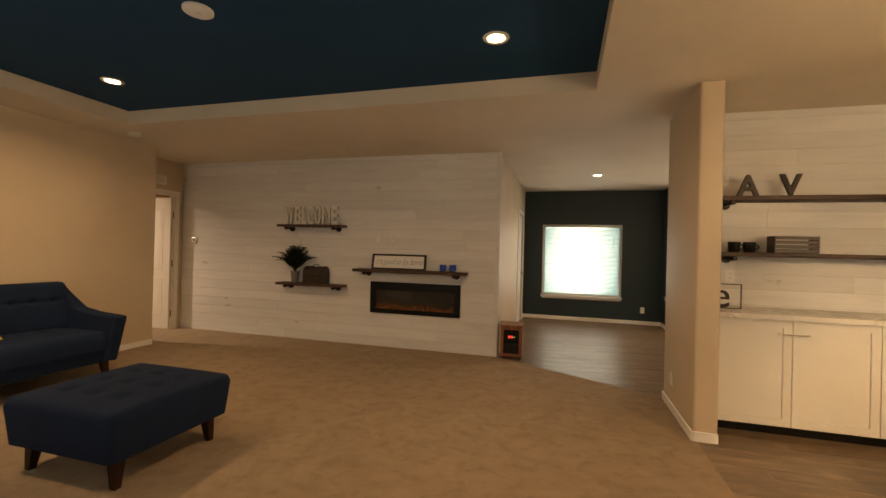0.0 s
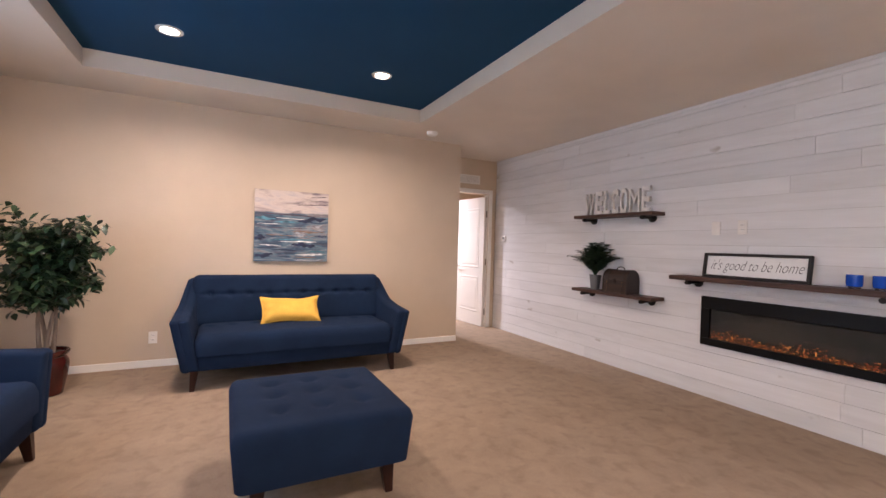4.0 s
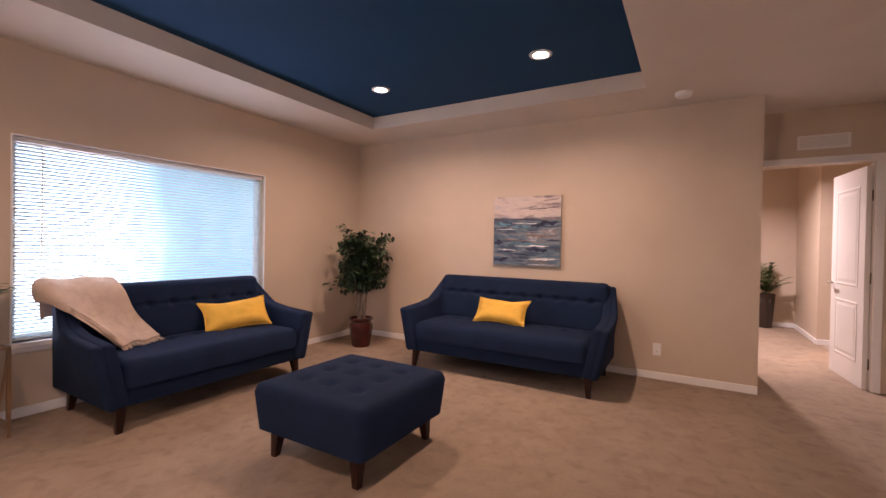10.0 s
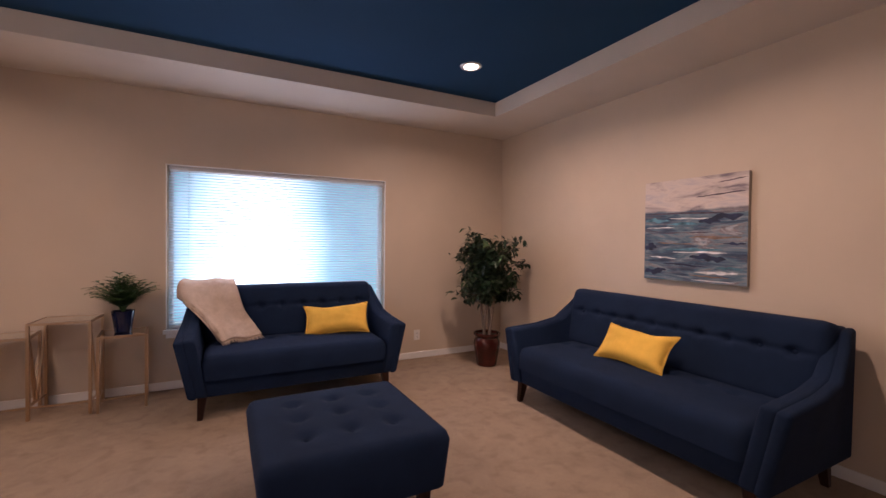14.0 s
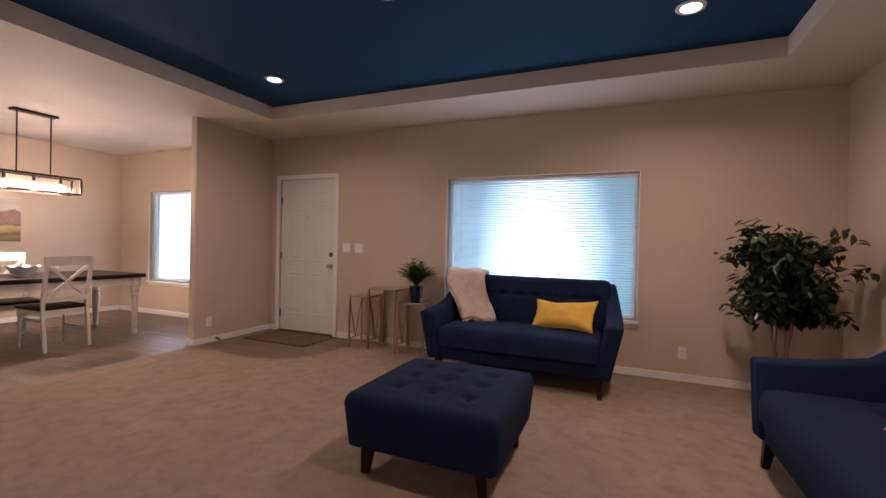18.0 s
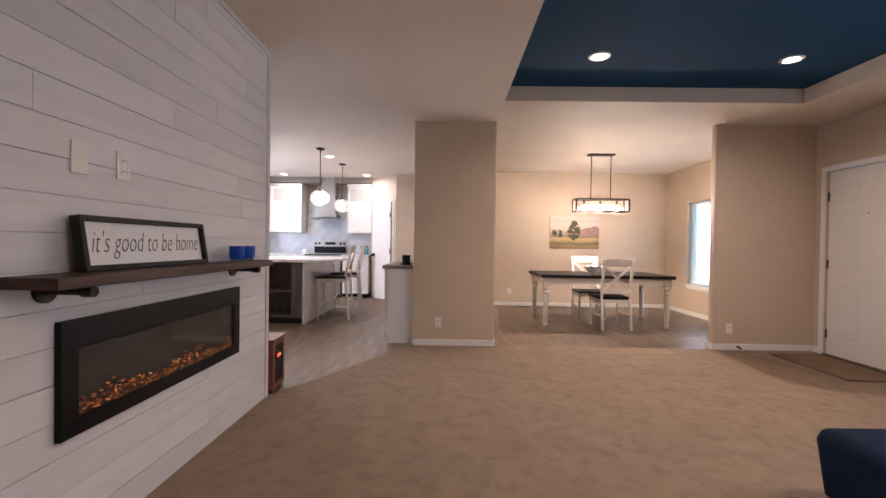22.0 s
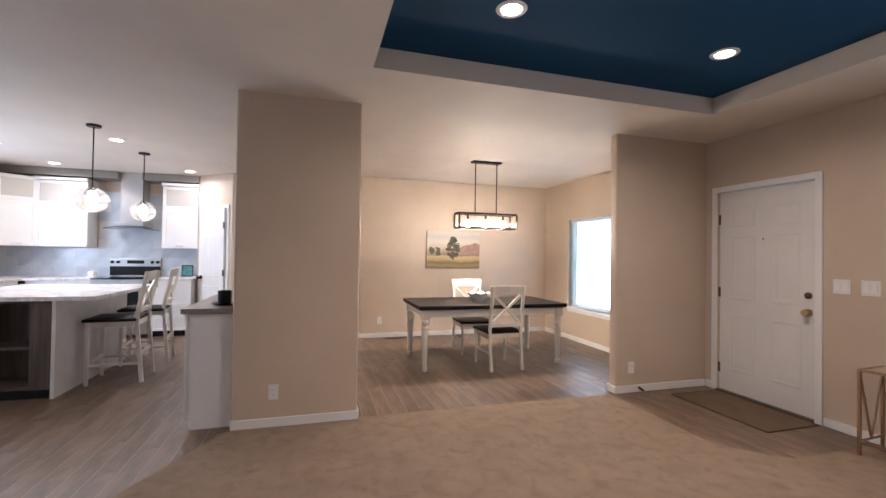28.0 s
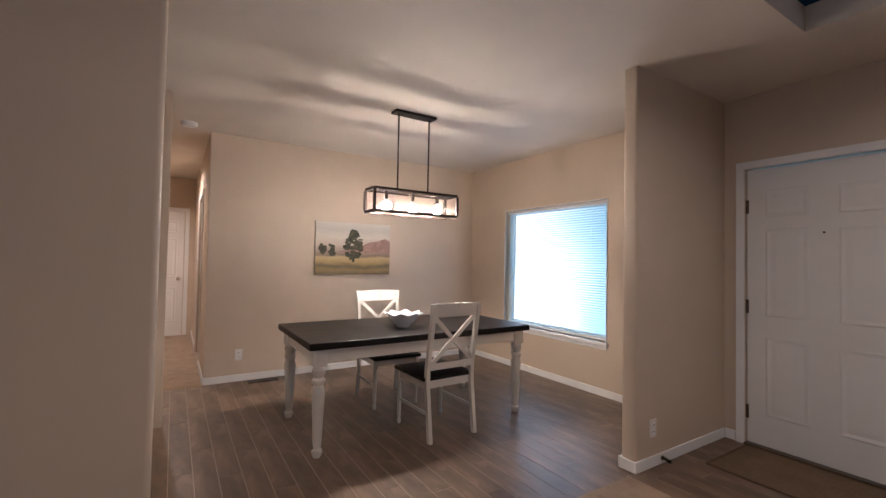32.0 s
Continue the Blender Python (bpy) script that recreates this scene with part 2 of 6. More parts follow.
def rod(bm, a, b, r, n=8, r2=None):
    a, b = Vector(a), Vector(b)
    q = (b - a).to_track_quat("Z", "Y").to_matrix()
    r2 = r if r2 is None else r2
    la = [bm.verts.new(a + q @ Vector((r * math.cos(k * math.tau / n), r * math.sin(k * math.tau / n), 0))) for k in range(n)]
    lb = [bm.verts.new(b + q @ Vector((r2 * math.cos(k * math.tau / n), r2 * math.sin(k * math.tau / n), 0))) for k in range(n)]
    for k in range(n):
        bm.faces.new((la[k], la[(k + 1) % n], lb[(k + 1) % n], lb[k]))
    bm.faces.new(la[::-1])
    bm.faces.new(lb)


def bar(bm, a, b, w, t, up=(0, 0, 1)):
    """A straight rectangular bar from a to b, w across and t along up"""
    a, b, up = Vector(a), Vector(b), Vector(up)
    d = (b - a).normalized()
    s = d.cross(up).normalized() * (w / 2)
    u = s.cross(d).normalized() * (t / 2)
    va = [bm.verts.new(a + i * s + j * u) for i, j in ((-1, -1), (1, -1), (1, 1), (-1, 1))]
    vb = [bm.verts.new(b + i * s + j * u) for i, j in ((-1, -1), (1, -1), (1, 1), (-1, 1))]
    for k in range(4):
        bm.faces.new((va[k], va[(k + 1) % 4], vb[(k + 1) % 4], vb[k]))
    bm.faces.new(va[::-1])
    bm.faces.new(vb)


def prism(bm, pts, z0, z1):
    a = [bm.verts.new((x, y, z0)) for x, y in pts]
    b = [bm.verts.new((x, y, z1)) for x, y in pts]
    for k in range(len(pts)):
        bm.faces.new((a[k], a[(k + 1) % len(pts)], b[(k + 1) % len(pts)], b[k]))
    bm.faces.new(a[::-1])
    bm.faces.new(b)


def mesh(name, bm, material, smooth=False, angle=40):
    bmesh.ops.recalc_face_normals(bm, faces=bm.faces)
    me = bpy.data.meshes.new(name)
    bm.to_mesh(me)
    bm.free()
    for m in material if isinstance(material, (list, tuple)) else [material]:
        me.materials.append(m)
    if smooth:
        me.polygons.foreach_set("use_smooth", [True] * len(me.polygons))
        me.set_sharp_from_angle(angle=radians(angle))
    return me


def part(name, bm, material, parent=None, label="", smooth=False, m=None, angle=40):
    ob = new(name, bm if isinstance(bm, bpy.types.Mesh) else mesh(name, bm, material, smooth, angle))
    if parent is not None:
        ob.parent = parent
    if m is not None:
        ob.matrix_local = m
    if label:
        tagged(ob, label)
    return ob


def thing(name, m, label, category, group=""):
    ob = new(name)
    ob.empty_display_size = 0.1
    ob.matrix_world = m
    return tagged(ob, label, category, group)


def structure(name, bm, material, label, category, smooth=False):
    return tagged(part(name, bm, material, None, "", smooth), label, category, "", "structure")


def boxes(*bs, bevel=0.0):
    bm = bmesh.new()
    for b in bs:
        box(bm, *b, bevel=bevel)
    return bm


# the large structure
H = 2.585
S, W, F = -0.40, -4.75, 5.14
XB = -5.41
LW = (-3.215, -1.245, 0.525, 1.95)
DW = (2.405, 3.915, 0.535, 1.95)
FD = (0.30, 1.205, 0.0, 2.035)


def wall_x(name, y0, y1, x0, x1, holes, label, material=None):
    """A wall along x with openings (x0, x1, z0, z1)"""
    bm, x = bmesh.new(), x0
    for a, b, c, d in sorted(holes):
        box(bm, x, a, y0, y1, 0, H + 0.05)
        if c > 0:
            box(bm, a, b, y0, y1, 0, c)
        box(bm, a, b, y0, y1, d, H + 0.05)
        x = b
    box(bm, x, x1, y0, y1, 0, H + 0.05)
    return structure(name, bm, material or WALL, label, "wall")


def wall_y(name, x0, x1, y0, y1, holes, label, material=None):
    bm, y = bmesh.new(), y0
    for a, b, c, d in sorted(holes):
        box(bm, x0, x1, y, a, 0, H + 0.05)
        if c > 0:
            box(bm, x0, x1, a, b, 0, c)
        box(bm, x0, x1, a, b, d, H + 0.05)
        y = b
    box(bm, x0, x1, y, y1, 0, H + 0.05)
    return structure(name, bm, material or WALL, label, "wall")


wall_x("wall_south", S - 0.14, S, -4.87, 4.785, [LW, FD, DW], "beige painted front wall with two windows and a door")
wall_y("wall_west", W - 0.12, W, S, 4.12, [], "beige painted living room wall behind the long sofa")
wall_x("wall_alcove", 4.00, 4.12, XB - 0.12, W - 0.12, [], "beige painted side wall of the bedroom alcove")
BD = (4.19, 5.005, 0.0, 2.065)
wall_y("wall_bedroom", XB - 0.12, XB, 4.12, F, [BD], "beige painted wall around the bedroom doorway")
wall_shiplap = wall_x("wall_shiplap", F + 0.012, F + 0.12, XB - 0.12, -0.405, [], "fireplace wall clad in whitewashed boards", GAP)
wall_y("wall_hall_west", -0.51, -0.39, F + 0.12, 8.70, [(7.45, 8.3, 0, 2.05)], "beige painted passage wall with a white door")
FW = (-0.01, 1.47, 0.50, 1.90)
wall_x("wall_teal", 8.70, 8.84, -0.51, 2.32, [FW], "dark teal painted wall around a window", TEAL)
wall_y("wall_teal_side", 2.20, 2.32, 8.1, 8.70, [], "dark teal painted side wall", TEAL)
KW = (2.92, 4.28, 1.06, 1.94)
wall_x("wall_kitchen_north", 8.30, 8.42, 2.32, 6.12, [KW], "pale grey kitchen wall with a window")
wall_y("wall_kitchen_east", 6.0, 6.12, 4.19, 8.30, [], "kitchen wall behind the range")
wall_x("wall_nook", 4.05, 4.19, 1.48, 9.0, [], "beige painted wall between kitchen and dining side")


def round_wall(name, x0, x1, y0, y1, soft, label, r=0.018):
    """A short wall with rounded plaster corners; soft: which of the ends y0, y1 are rounded"""
    pts = []
    for cx, cy, a0, on in ((x1 - r, y1 - r, 0, soft[1]), (x0 + r, y1 - r, 90, soft[1]), (x0 + r, y0 + r, 180, soft[0]), (x1 - r, y0 + r, 270, soft[0])):
        if on:
            pts += [(cx + r * math.cos(radians(a0 + 18 * k)), cy + r * math.sin(radians(a0 + 18 * k))) for k in range(6)]
        else:
            pts.append((x1 if a0 in (0, 270) else x0, y1 if a0 < 180 else y0))
    bm = bmesh.new()
    prism(bm, pts, 0, H + 0.05)
    return structure(name, bm, WALL, label, "wall", True)


round_wall("wall_column", 1.32, 1.48, 3.25, 4.19, (True, True), "beige painted wall end between living room and kitchen")
round_wall("wall_stub", 1.345, 1.445, S, 0.735, (False, True), "short beige painted wall beside the front door")
wall_y("wall_dining_east", 4.665, 4.785, S, 2.92, [], "beige painted dining wall with a landscape picture")
wall_x("wall_corridor_south", 2.80, 2.92, 4.785, 9.0, [(5.6, 6.4, 0, 2.05)], "beige painted corridor wall with a doorway")
wall_y("wall_corridor_end", 7.95, 8.07, 2.92, 4.05, [], "beige painted wall at the end of the corridor")
wall_x("wall_bath", 1.6, 1.72, 4.785, 9.0, [], "beige painted wall of the room off the corridor")
wall_y("wall_bedroom_far", -9.12, -9.0, 2.5, 7.22, [], "beige painted bedroom wall")
wall_x("wall_bedroom_closet", 5.08, 5.2, -9.0, -7.75, [], "beige painted bedroom wall beside an arched opening")
wall_y("wall_bedroom_arch", -7.75, -7.63, 5.08, 7.1, [(5.45, 6.3, 0, 2.1)], "beige painted wall with a lit opening")
wall_x("wall_bedroom_north", 7.1, 7.22, -9.0, -5.48, [], "beige painted bedroom wall")
wall_x("wall_bedroom_south", 2.5, 2.62, -9.0, -4.87, [], "beige painted bedroom wall")
wall_y("wall_bedroom_east", -5.48, -5.36, F + 0.12, 7.1, [], "beige painted bedroom wall")
wall_y("wall_bedroom_jog", -4.99, -4.87, 2.62, 4.0, [], "beige painted bedroom wall")
bm = bmesh.new()
prism(bm, [(5.65, 5.47), (6.0, 5.47), (6.0, 4.19), (5.10, 4.19), (5.10, 4.87)], 0, H + 0.05)
structure("wall_pantry", bm, WALL, "cream painted corner pantry wall", "wall")

TX0, TX1, TY0, TY1, TZ = -4.12, 0.61, 0.355, 3.25, 2.727
bm = boxes((-9.2, TX0, -0.54, 9.0, H, H + 0.3), (TX1, 9.0, -0.54, 9.0, H, H + 0.3), (TX0, TX1, -0.54, TY0, H, H + 0.3), (TX0, TX1, TY1, 9.0, H, H + 0.3))
structure("ceiling", bm, CEIL, "cream painted ceiling around a recessed tray", "ceiling")
structure("ceiling_tray", boxes((TX0, TX1, TY0, TY1, TZ, TZ + 0.15)), NAVY, "navy blue painted recessed tray ceiling", "ceiling")
structure("floor", boxes((-9.2, 9.0, -0.54, 9.0, -0.2, 0.0020)), GROUT, "pale grout bed under the floor", "floor")
bm = bmesh.new()
prism(bm, [(W, S), (-0.12, S), (-0.12, 0.46), (0.18, 0.80), (1.345, 0.80), (1.345, 3.26), (1.32, 4.20), (-0.39, F), (-9.0, F), (-9.0, 2.62), (-4.99, 2.62), (-4.99, 4.0), (-4.87, 4.12), (W, 4.12)], -0.005, 0.006)
structure("carpet", bm, CARPET, "beige cut-pile wall-to-wall carpet", "carpet")
structure("carpet_corridor", boxes((4.665, 9.0, 2.92, 4.05, -0.005, 0.006), (4.8, 8.9, 1.72, 2.92, -0.005, 0.004)), CARPET, "beige cut-pile corridor carpet", "carpet")


# trim
def run_x(x0, x1, y, side):
    """Baseboard along x on the wall face y; side: +1 when the room lies at larger y"""
    return structure("baseboard", boxes((x0, x1, min(y, y + side * 0.013), max(y, y + side * 0.013), 0.004, 0.075), bevel=0.004), WHITE, "white painted baseboard", "baseboard")


def run_y(y0, y1, x, side):
    return structure("baseboard", boxes((min(x, x + side * 0.013), max(x, x + side * 0.013), y0, y1, 0.004, 0.075), bevel=0.004), WHITE, "white painted baseboard", "baseboard")


run_x(W + 0.013, 0.236, S, 1)
run_x(1.263, 1.332, S, 1)
run_y(S + 0.013, 4.12, W, 1)
run_y(S + 0.013, 0.748, 1.345, -1)
run_x(1.345, 1.445, 0.735, 1)
run_y(S + 0.013, 0.748, 1.445, 1)
run_x(1.458, 4.652, S, 1)
run_y(S + 0.013, 2.92, 4.665, -1)
run_x(4.665, 5.54, 2.92, 1)
run_x(6.46, 7.95, 2.92, 1)
run_y(3.245, 4.19, 1.32, -1)
run_x(1.32, 1.48, 3.25, -1)
run_x(3.62, 7.95, 4.05, -1)
run_x(-0.39, 2.2, 8.70, -1)
run_y(8.1, 8.687, 2.20, -1)
run_y(F + 0.3, 7.38, -0.39, 1)
run_y(8.37, 8.687, -0.39, 1)
run_x(-9.0, -7.63, 5.08, -1)
run_y(5.08, 5.38, -7.63, 1)
run_y(2.62, 5.067, -9.0, 1)
run_y(4.19, 4.87, 5.10, -1)


def casing(name, m, w, h, t=0.06, d=0.016):
    """Door casing round an opening w wide and h high; local x along the wall, y out of it"""
    bm = boxes((-w / 2 - t, -w / 2, 0, d, 0, h), (w / 2, w / 2 + t, 0, d, 0, h), (-w / 2 - t, w / 2 + t, 0, d, h, h + t), bevel=0.004)
    ob = structure(name, bm, WHITE, "white painted door casing", "trim")
    ob.matrix_world = m
    return ob


def door_leaf(name, m, w, h, rows, cols, label, hinge_x, knob, knob_material, lever=False):
    d = tagged(new(name), label, "door", "", "structure")
    d.matrix_world = m
    part("slab", boxes((-w / 2, w / 2, -0.02, 0.02, 0.008, h), bevel=0.003), DOORW, d)
    for z0, z1 in rows:
        for x0, x1 in cols:
            for side in (1, -1):
                bm = bmesh.new()
                y = 0.02 * side
                prof = [(0.0, 0.0), (0.008, 0.0042), (0.014, 0.0042), (0.030, 0.0007), (0.036, 0.0007), (0.062, 0.0040)]
                loops = [[bm.verts.new((xx, y + side * dy, zz)) for xx, zz in ((x0 + i, z0 + i), (x1 - i, z0 + i), (x1 - i, z1 - i), (x0 + i, z1 - i))] for i, dy in prof]
                for a, b in zip(loops, loops[1:]):
                    for k in range(4):
                        bm.faces.new((a[k], a[(k + 1) % 4], b[(k + 1) % 4], b[k]))
                bm.faces.new(loops[-1])
                part("panel", bm, DOORW, d)
    for z in (0.24, h / 2, h - 0.27):
        part("hinge", boxes((hinge_x - 0.014, hinge_x + 0.014, 0.018, 0.032, z - 0.05, z + 0.05), bevel=0.003), BRONZE, d)
    for side in (1, -1):
        bm = bmesh.new()
        if lever:
            rod(bm, (knob[0], 0.02 * side, knob[1]), (knob[0], 0.065 * side, knob[1]), 0.011)
            rod(bm, (knob[0], 0.06 * side, knob[1]), (knob[0] - 0.11 * math.copysign(1, knob[0]), 0.06 * side, knob[1]), 0.009)
        else:
            lathe(bm, [(0.032, 0), (0.032, 0.008), (0.012, 0.012), (0.012, 0.035), (0.024, 0.042), (0.029, 0.055), (0.024, 0.066), (0.0, 0.07)], 16, closed=False)
            bmesh.ops.transform(bm, matrix=Matrix.Translation((knob[0], 0.02 * side, knob[1])) @ Matrix.Rotation(radians(-90 * side), 4, "X"), verts=bm.verts)
        part("knob", bm, knob_material, d, "", True)
    return d


SIX = [(0.235, 0.80), (0.95, 1.585), (1.67, 1.87)]
fd = door_leaf("door_front", pose(0.7525, S - 0.045, 0, 0, 0, 0), 0.895, 2.025, SIX, [(-0.33, -0.075), (0.075, 0.33)], "closed white six-panel front door with brass knob", 0.45, (-0.385, 0.905), KNOB)
bm = bmesh.new()
lathe(bm, [(0.028, 0), (0.028, 0.012), (0.02, 0.02), (0.0, 0.021)], 16, closed=False)
bmesh.ops.transform(bm, matrix=pose(-0.385, 0.02, 1.05, -90), verts=bm.verts)
part("deadbolt", bm, BRONZE, fd, "round dark bronze deadbolt", True)
bm = bmesh.new()
cyl(bm, 0, 0, 0, 0.004, 0.007, n=10)
bmesh.ops.transform(bm, matrix=pose(0.0, 0.02, 1.545, -90), verts=bm.verts)
part("peephole", bm, BLACK, fd)
casing("door_frame_front", pose(0.7525, S, 0, 0, 0, 0), 0.905, 2.035, 0.055)
structure("threshold", boxes((0.30, 1.205, S - 0.13, S + 0.03, 0.003, 0.02), bevel=0.005), BRONZE, "dark bronze door threshold", "threshold")

door_leaf("door_bedroom", pose(-5.815, 4.946, 0, 0, 0, 5), 0.74, 2.03, [(0.22, 0.78), (0.92, 1.86)], [(-0.25, 0.25)], "open white two-panel bedroom door", 0.37, (-0.32, 0.93), NICKEL, True)
casing("door_frame_bedroom", pose(XB, (BD[0] + BD[1]) / 2, 0, 0, 0, -90), BD[1] - BD[0], BD[3], 0.065)
structure("door_jamb", boxes((XB - 0.115, XB - 0.005, BD[1] - 0.002, BD[1] + 0.01, 0, BD[3]), (XB - 0.115, XB - 0.005, BD[0] - 0.01, BD[0] + 0.002, 0, BD[3])), WHITE, "white painted door jamb", "trim")
door_leaf("door_corridor", pose(7.925, 3.43, 0, 0, 0, 90), 0.72, 2.02, SIX, [(-0.27, -0.06), (0.06, 0.27)], "closed white panel door at the corridor end", 0.36, (-0.30, 0.93), NICKEL)
casing("door_frame_corridor", pose(7.95, 3.43, 0, 0, 0, 90), 0.74, 2.03)
casing("door_frame_side", pose(6.0, 2.92, 0, 0, 0, 0), 0.8, 2.05)
door_leaf("door_passage", pose(-0.43, 7.875, 0, 0, 0, -90), 0.84, 2.04, SIX, [(-0.32, -0.07), (0.07, 0.32)], "closed white panel door in the passage", 0.42, (-0.36, 0.93), NICKEL)
casing("door_frame_passage", pose(-0.39, 7.875, 0, 0, 0, -90), 0.85, 2.05)
PD = math.degrees(math.atan2(5.47 - 4.87, 5.65 - 5.10))
pm = pose((5.65 + 5.10) / 2 - 0.022, (5.47 + 4.87) / 2 + 0.02, 0, 0, 0, PD)
door_leaf("door_pantry", pm, 0.58, 2.03, SIX, [(-0.22, -0.05), (0.05, 0.22)], "closed white panel pantry door", -0.29, (0.24, 0.93), BLACK)
casing("door_frame_pantry", pose((5.65 + 5.10) / 2, (5.47 + 4.87) / 2, 0, 0, 0, PD), 0.60, 2.04, 0.05)


# windows
tr = bpy.data.materials.new("thin_white_slat")
tr.use_nodes = True
tn, tl = tr.node_tree.nodes, tr.node_tree.links
tb = tn["Principled BSDF"]
tb.inputs["Base Color"].default_value, tb.inputs["Roughness"].default_value = (0.85, 0.87, 0.9, 1), 0.5
tt, tm = tn.new("ShaderNodeBsdfTranslucent"), tn.new("ShaderNodeMixShader")
tt.inputs[0].default_value, tm.inputs[0].default_value = (0.76, 0.92, 1.0, 1), 0.62
tl.new(tb.outputs[0], tm.inputs[1]), tl.new(tt.outputs[0], tm.inputs[2]), tl.new(tm.outputs[0], tn["Material Output"].inputs[0])
THIN = tr

glow = Mat("bright_overcast_daylight", 1.0)
glow.b.inputs["Base Color"].default_value = (0, 0, 0, 1)
gs = glow.n.new("ShaderNodeTexGradient")
gs.gradient_type = "SPHERICAL"
glow.l.new(glow.scaled(1.05, 1, 0.6), gs.inputs[0])
gm = glow.n.new("ShaderNodeMath")
gm.operation = "MULTIPLY_ADD"
glow.l.new(glow.noise(1.3, 4), gm.inputs[0])
gm.inputs[1].default_value = 0.35
glow.l.new(gs.outputs["Fac"], gm.inputs[2])
gl = glow.ramp(gm.outputs[0], (0.15, (0.27, 0.66, 0.80)), (0.45, (0.52, 0.88, 0.98)), (0.8, (0.92, 1.0, 1.0)))
glow.l.new(gl, glow.b.inputs["Emission Color"])
gp = glow.n.new("ShaderNodeMapRange")
glow.l.new(gm.outputs[0], gp.inputs[0])
gp.inputs[1].default_value, gp.inputs[2].default_value, gp.inputs[3].default_value, gp.inputs[4].default_value = 0.15, 0.85, 1.5, 9.0
glow.l.new(gp.outputs[0], glow.b.inputs["Emission Strength"])
GLOWM = glow.m


def window(name, hole, y, side, trim=0.010, pitch=0.0255, tilt=38, label="", sill_out=0.035):
    """Window in the wall face y; side +1 when the room lies at larger y"""
    x0, x1, z0, z1 = hole
    w = tagged(new(name), label, "window", "", "structure")
    w.location = ((x0 + x1) / 2, y, z0)
    hw, h = (x1 - x0) / 2, z1 - z0
    yy = lambda a, b: (min(side * a, side * b), max(side * a, side * b))
    part("window_frame", boxes((-hw - trim, -hw, *yy(-0.02, 0.012), 0, h), (hw, hw + trim, *yy(-0.02, 0.012), 0, h), (-hw - trim, hw + trim, *yy(-0.02, 0.012), h, h + trim), bevel=0.003), WHITE, w)
    part("window_frame", boxes((-hw, -hw + 0.04, *yy(-0.13, -0.09), 0, h), (hw - 0.04, hw, *yy(-0.13, -0.09), 0, h), (-hw + 0.04, hw - 0.04, *yy(-0.13, -0.09), 0, 0.04), (-hw + 0.04, hw - 0.04, *yy(-0.13, -0.09), h - 0.04, h)), WHITE, w, "white vinyl sash")
    part("window_sill", boxes((-hw - trim - 0.02, hw + trim + 0.02, *yy(-0.09, sill_out), -0.035, 0), (-hw - trim, hw + trim, *yy(0, 0.012), -0.075, -0.035), bevel=0.004), WHITE, w)
    for a, b in ((-hw + 0.04, hw - 0.04),):
        p = part("pane", boxes((a, b, *yy(-0.112, -0.106), 0.04, h - 0.04)), GLASS, w)
        p.visible_shadow = False
    part("headrail", boxes((-hw + 0.004, hw - 0.004, *yy(-0.07, -0.025), h - 0.035, h - 0.002), bevel=0.004), WHITE, w)
    part("bottom_rail", boxes((-hw + 0.006, hw - 0.006, *yy(-0.062, -0.035), 0.004, 0.02), bevel=0.003), WHITE, w)
    bm = bmesh.new()
    n = 4
    c, s = math.cos(radians(tilt)), math.sin(radians(tilt))
    for k in range(n + 1):
        u = (k / n - 0.5) * 0.026
        v = 0.0028 * (1 - (2 * k / n - 1) ** 2)
        for x in (-hw + 0.008, hw - 0.008):
            bm.verts.new((x, side * (u * c - v * s), u * s + v * c))
    bm.verts.ensure_lookup_table()
    for k in range(n):
        bm.faces.new([bm.verts[i] for i in (2 * k, 2 * k + 1, 2 * k + 3, 2 * k + 2)])
    me = mesh("slat", bm, THIN, True, 60)
    z = 0.035
    while z < h - 0.04:
        part("slat", me, None, w, m=Matrix.Translation((0, -0.048 * side, z)))
        z += pitch
    for x in (-hw * 0.72, hw * 0.72) if hw < 0.8 else (-hw * 0.82, 0, hw * 0.82):
        part("cord", boxes((x - 0.0012, x + 0.0012, *yy(-0.0335, -0.0315), 0.015, h - 0.03)), WHITE, w)
    bm = bmesh.new()
    rod(bm, (hw - 0.16, -0.02 * side, h * 0.42), (hw - 0.16, -0.02 * side, h - 0.03), 0.0035, 6)
    part("tilt_wand", bm, CREAMW, w)
    return w


window("window_living", LW, S, 1, label="wide white window with lowered horizontal mini blinds")
window("window_dining", DW, S, 1, label="white dining window with lowered mini blinds")
window("window_passage", FW, 8.70, -1, label="white window with lowered mini blinds", sill_out=0.06)
window("window_kitchen", KW, 8.30, -1, label="white kitchen window with lowered mini blinds")
for nm, bx, by, sy in (("backdrop_street", -2.05, -1.9, -1), ("backdrop_garden", 5.0, -1.9, -1), ("backdrop_yard", 0.73, 10.1, 1)):
    bd_ = structure(nm, boxes((-2.7, 2.7, 0, 0.05, -1.6, 2.4)), GLOWM, "bright hazy daylight outside the window", "backdrop")
    bd_.location = (bx, by, 1.3)
    bd_.scale = (2.2, 1, 1.6) if nm == "backdrop_garden" else (1, 1, 1)

# ceiling fixtures
LAMP = Mat("lit_downlight", 0.4).color((0.9, 0.85, 0.75)).glow((1.0, 0.80, 0.56), 30).m


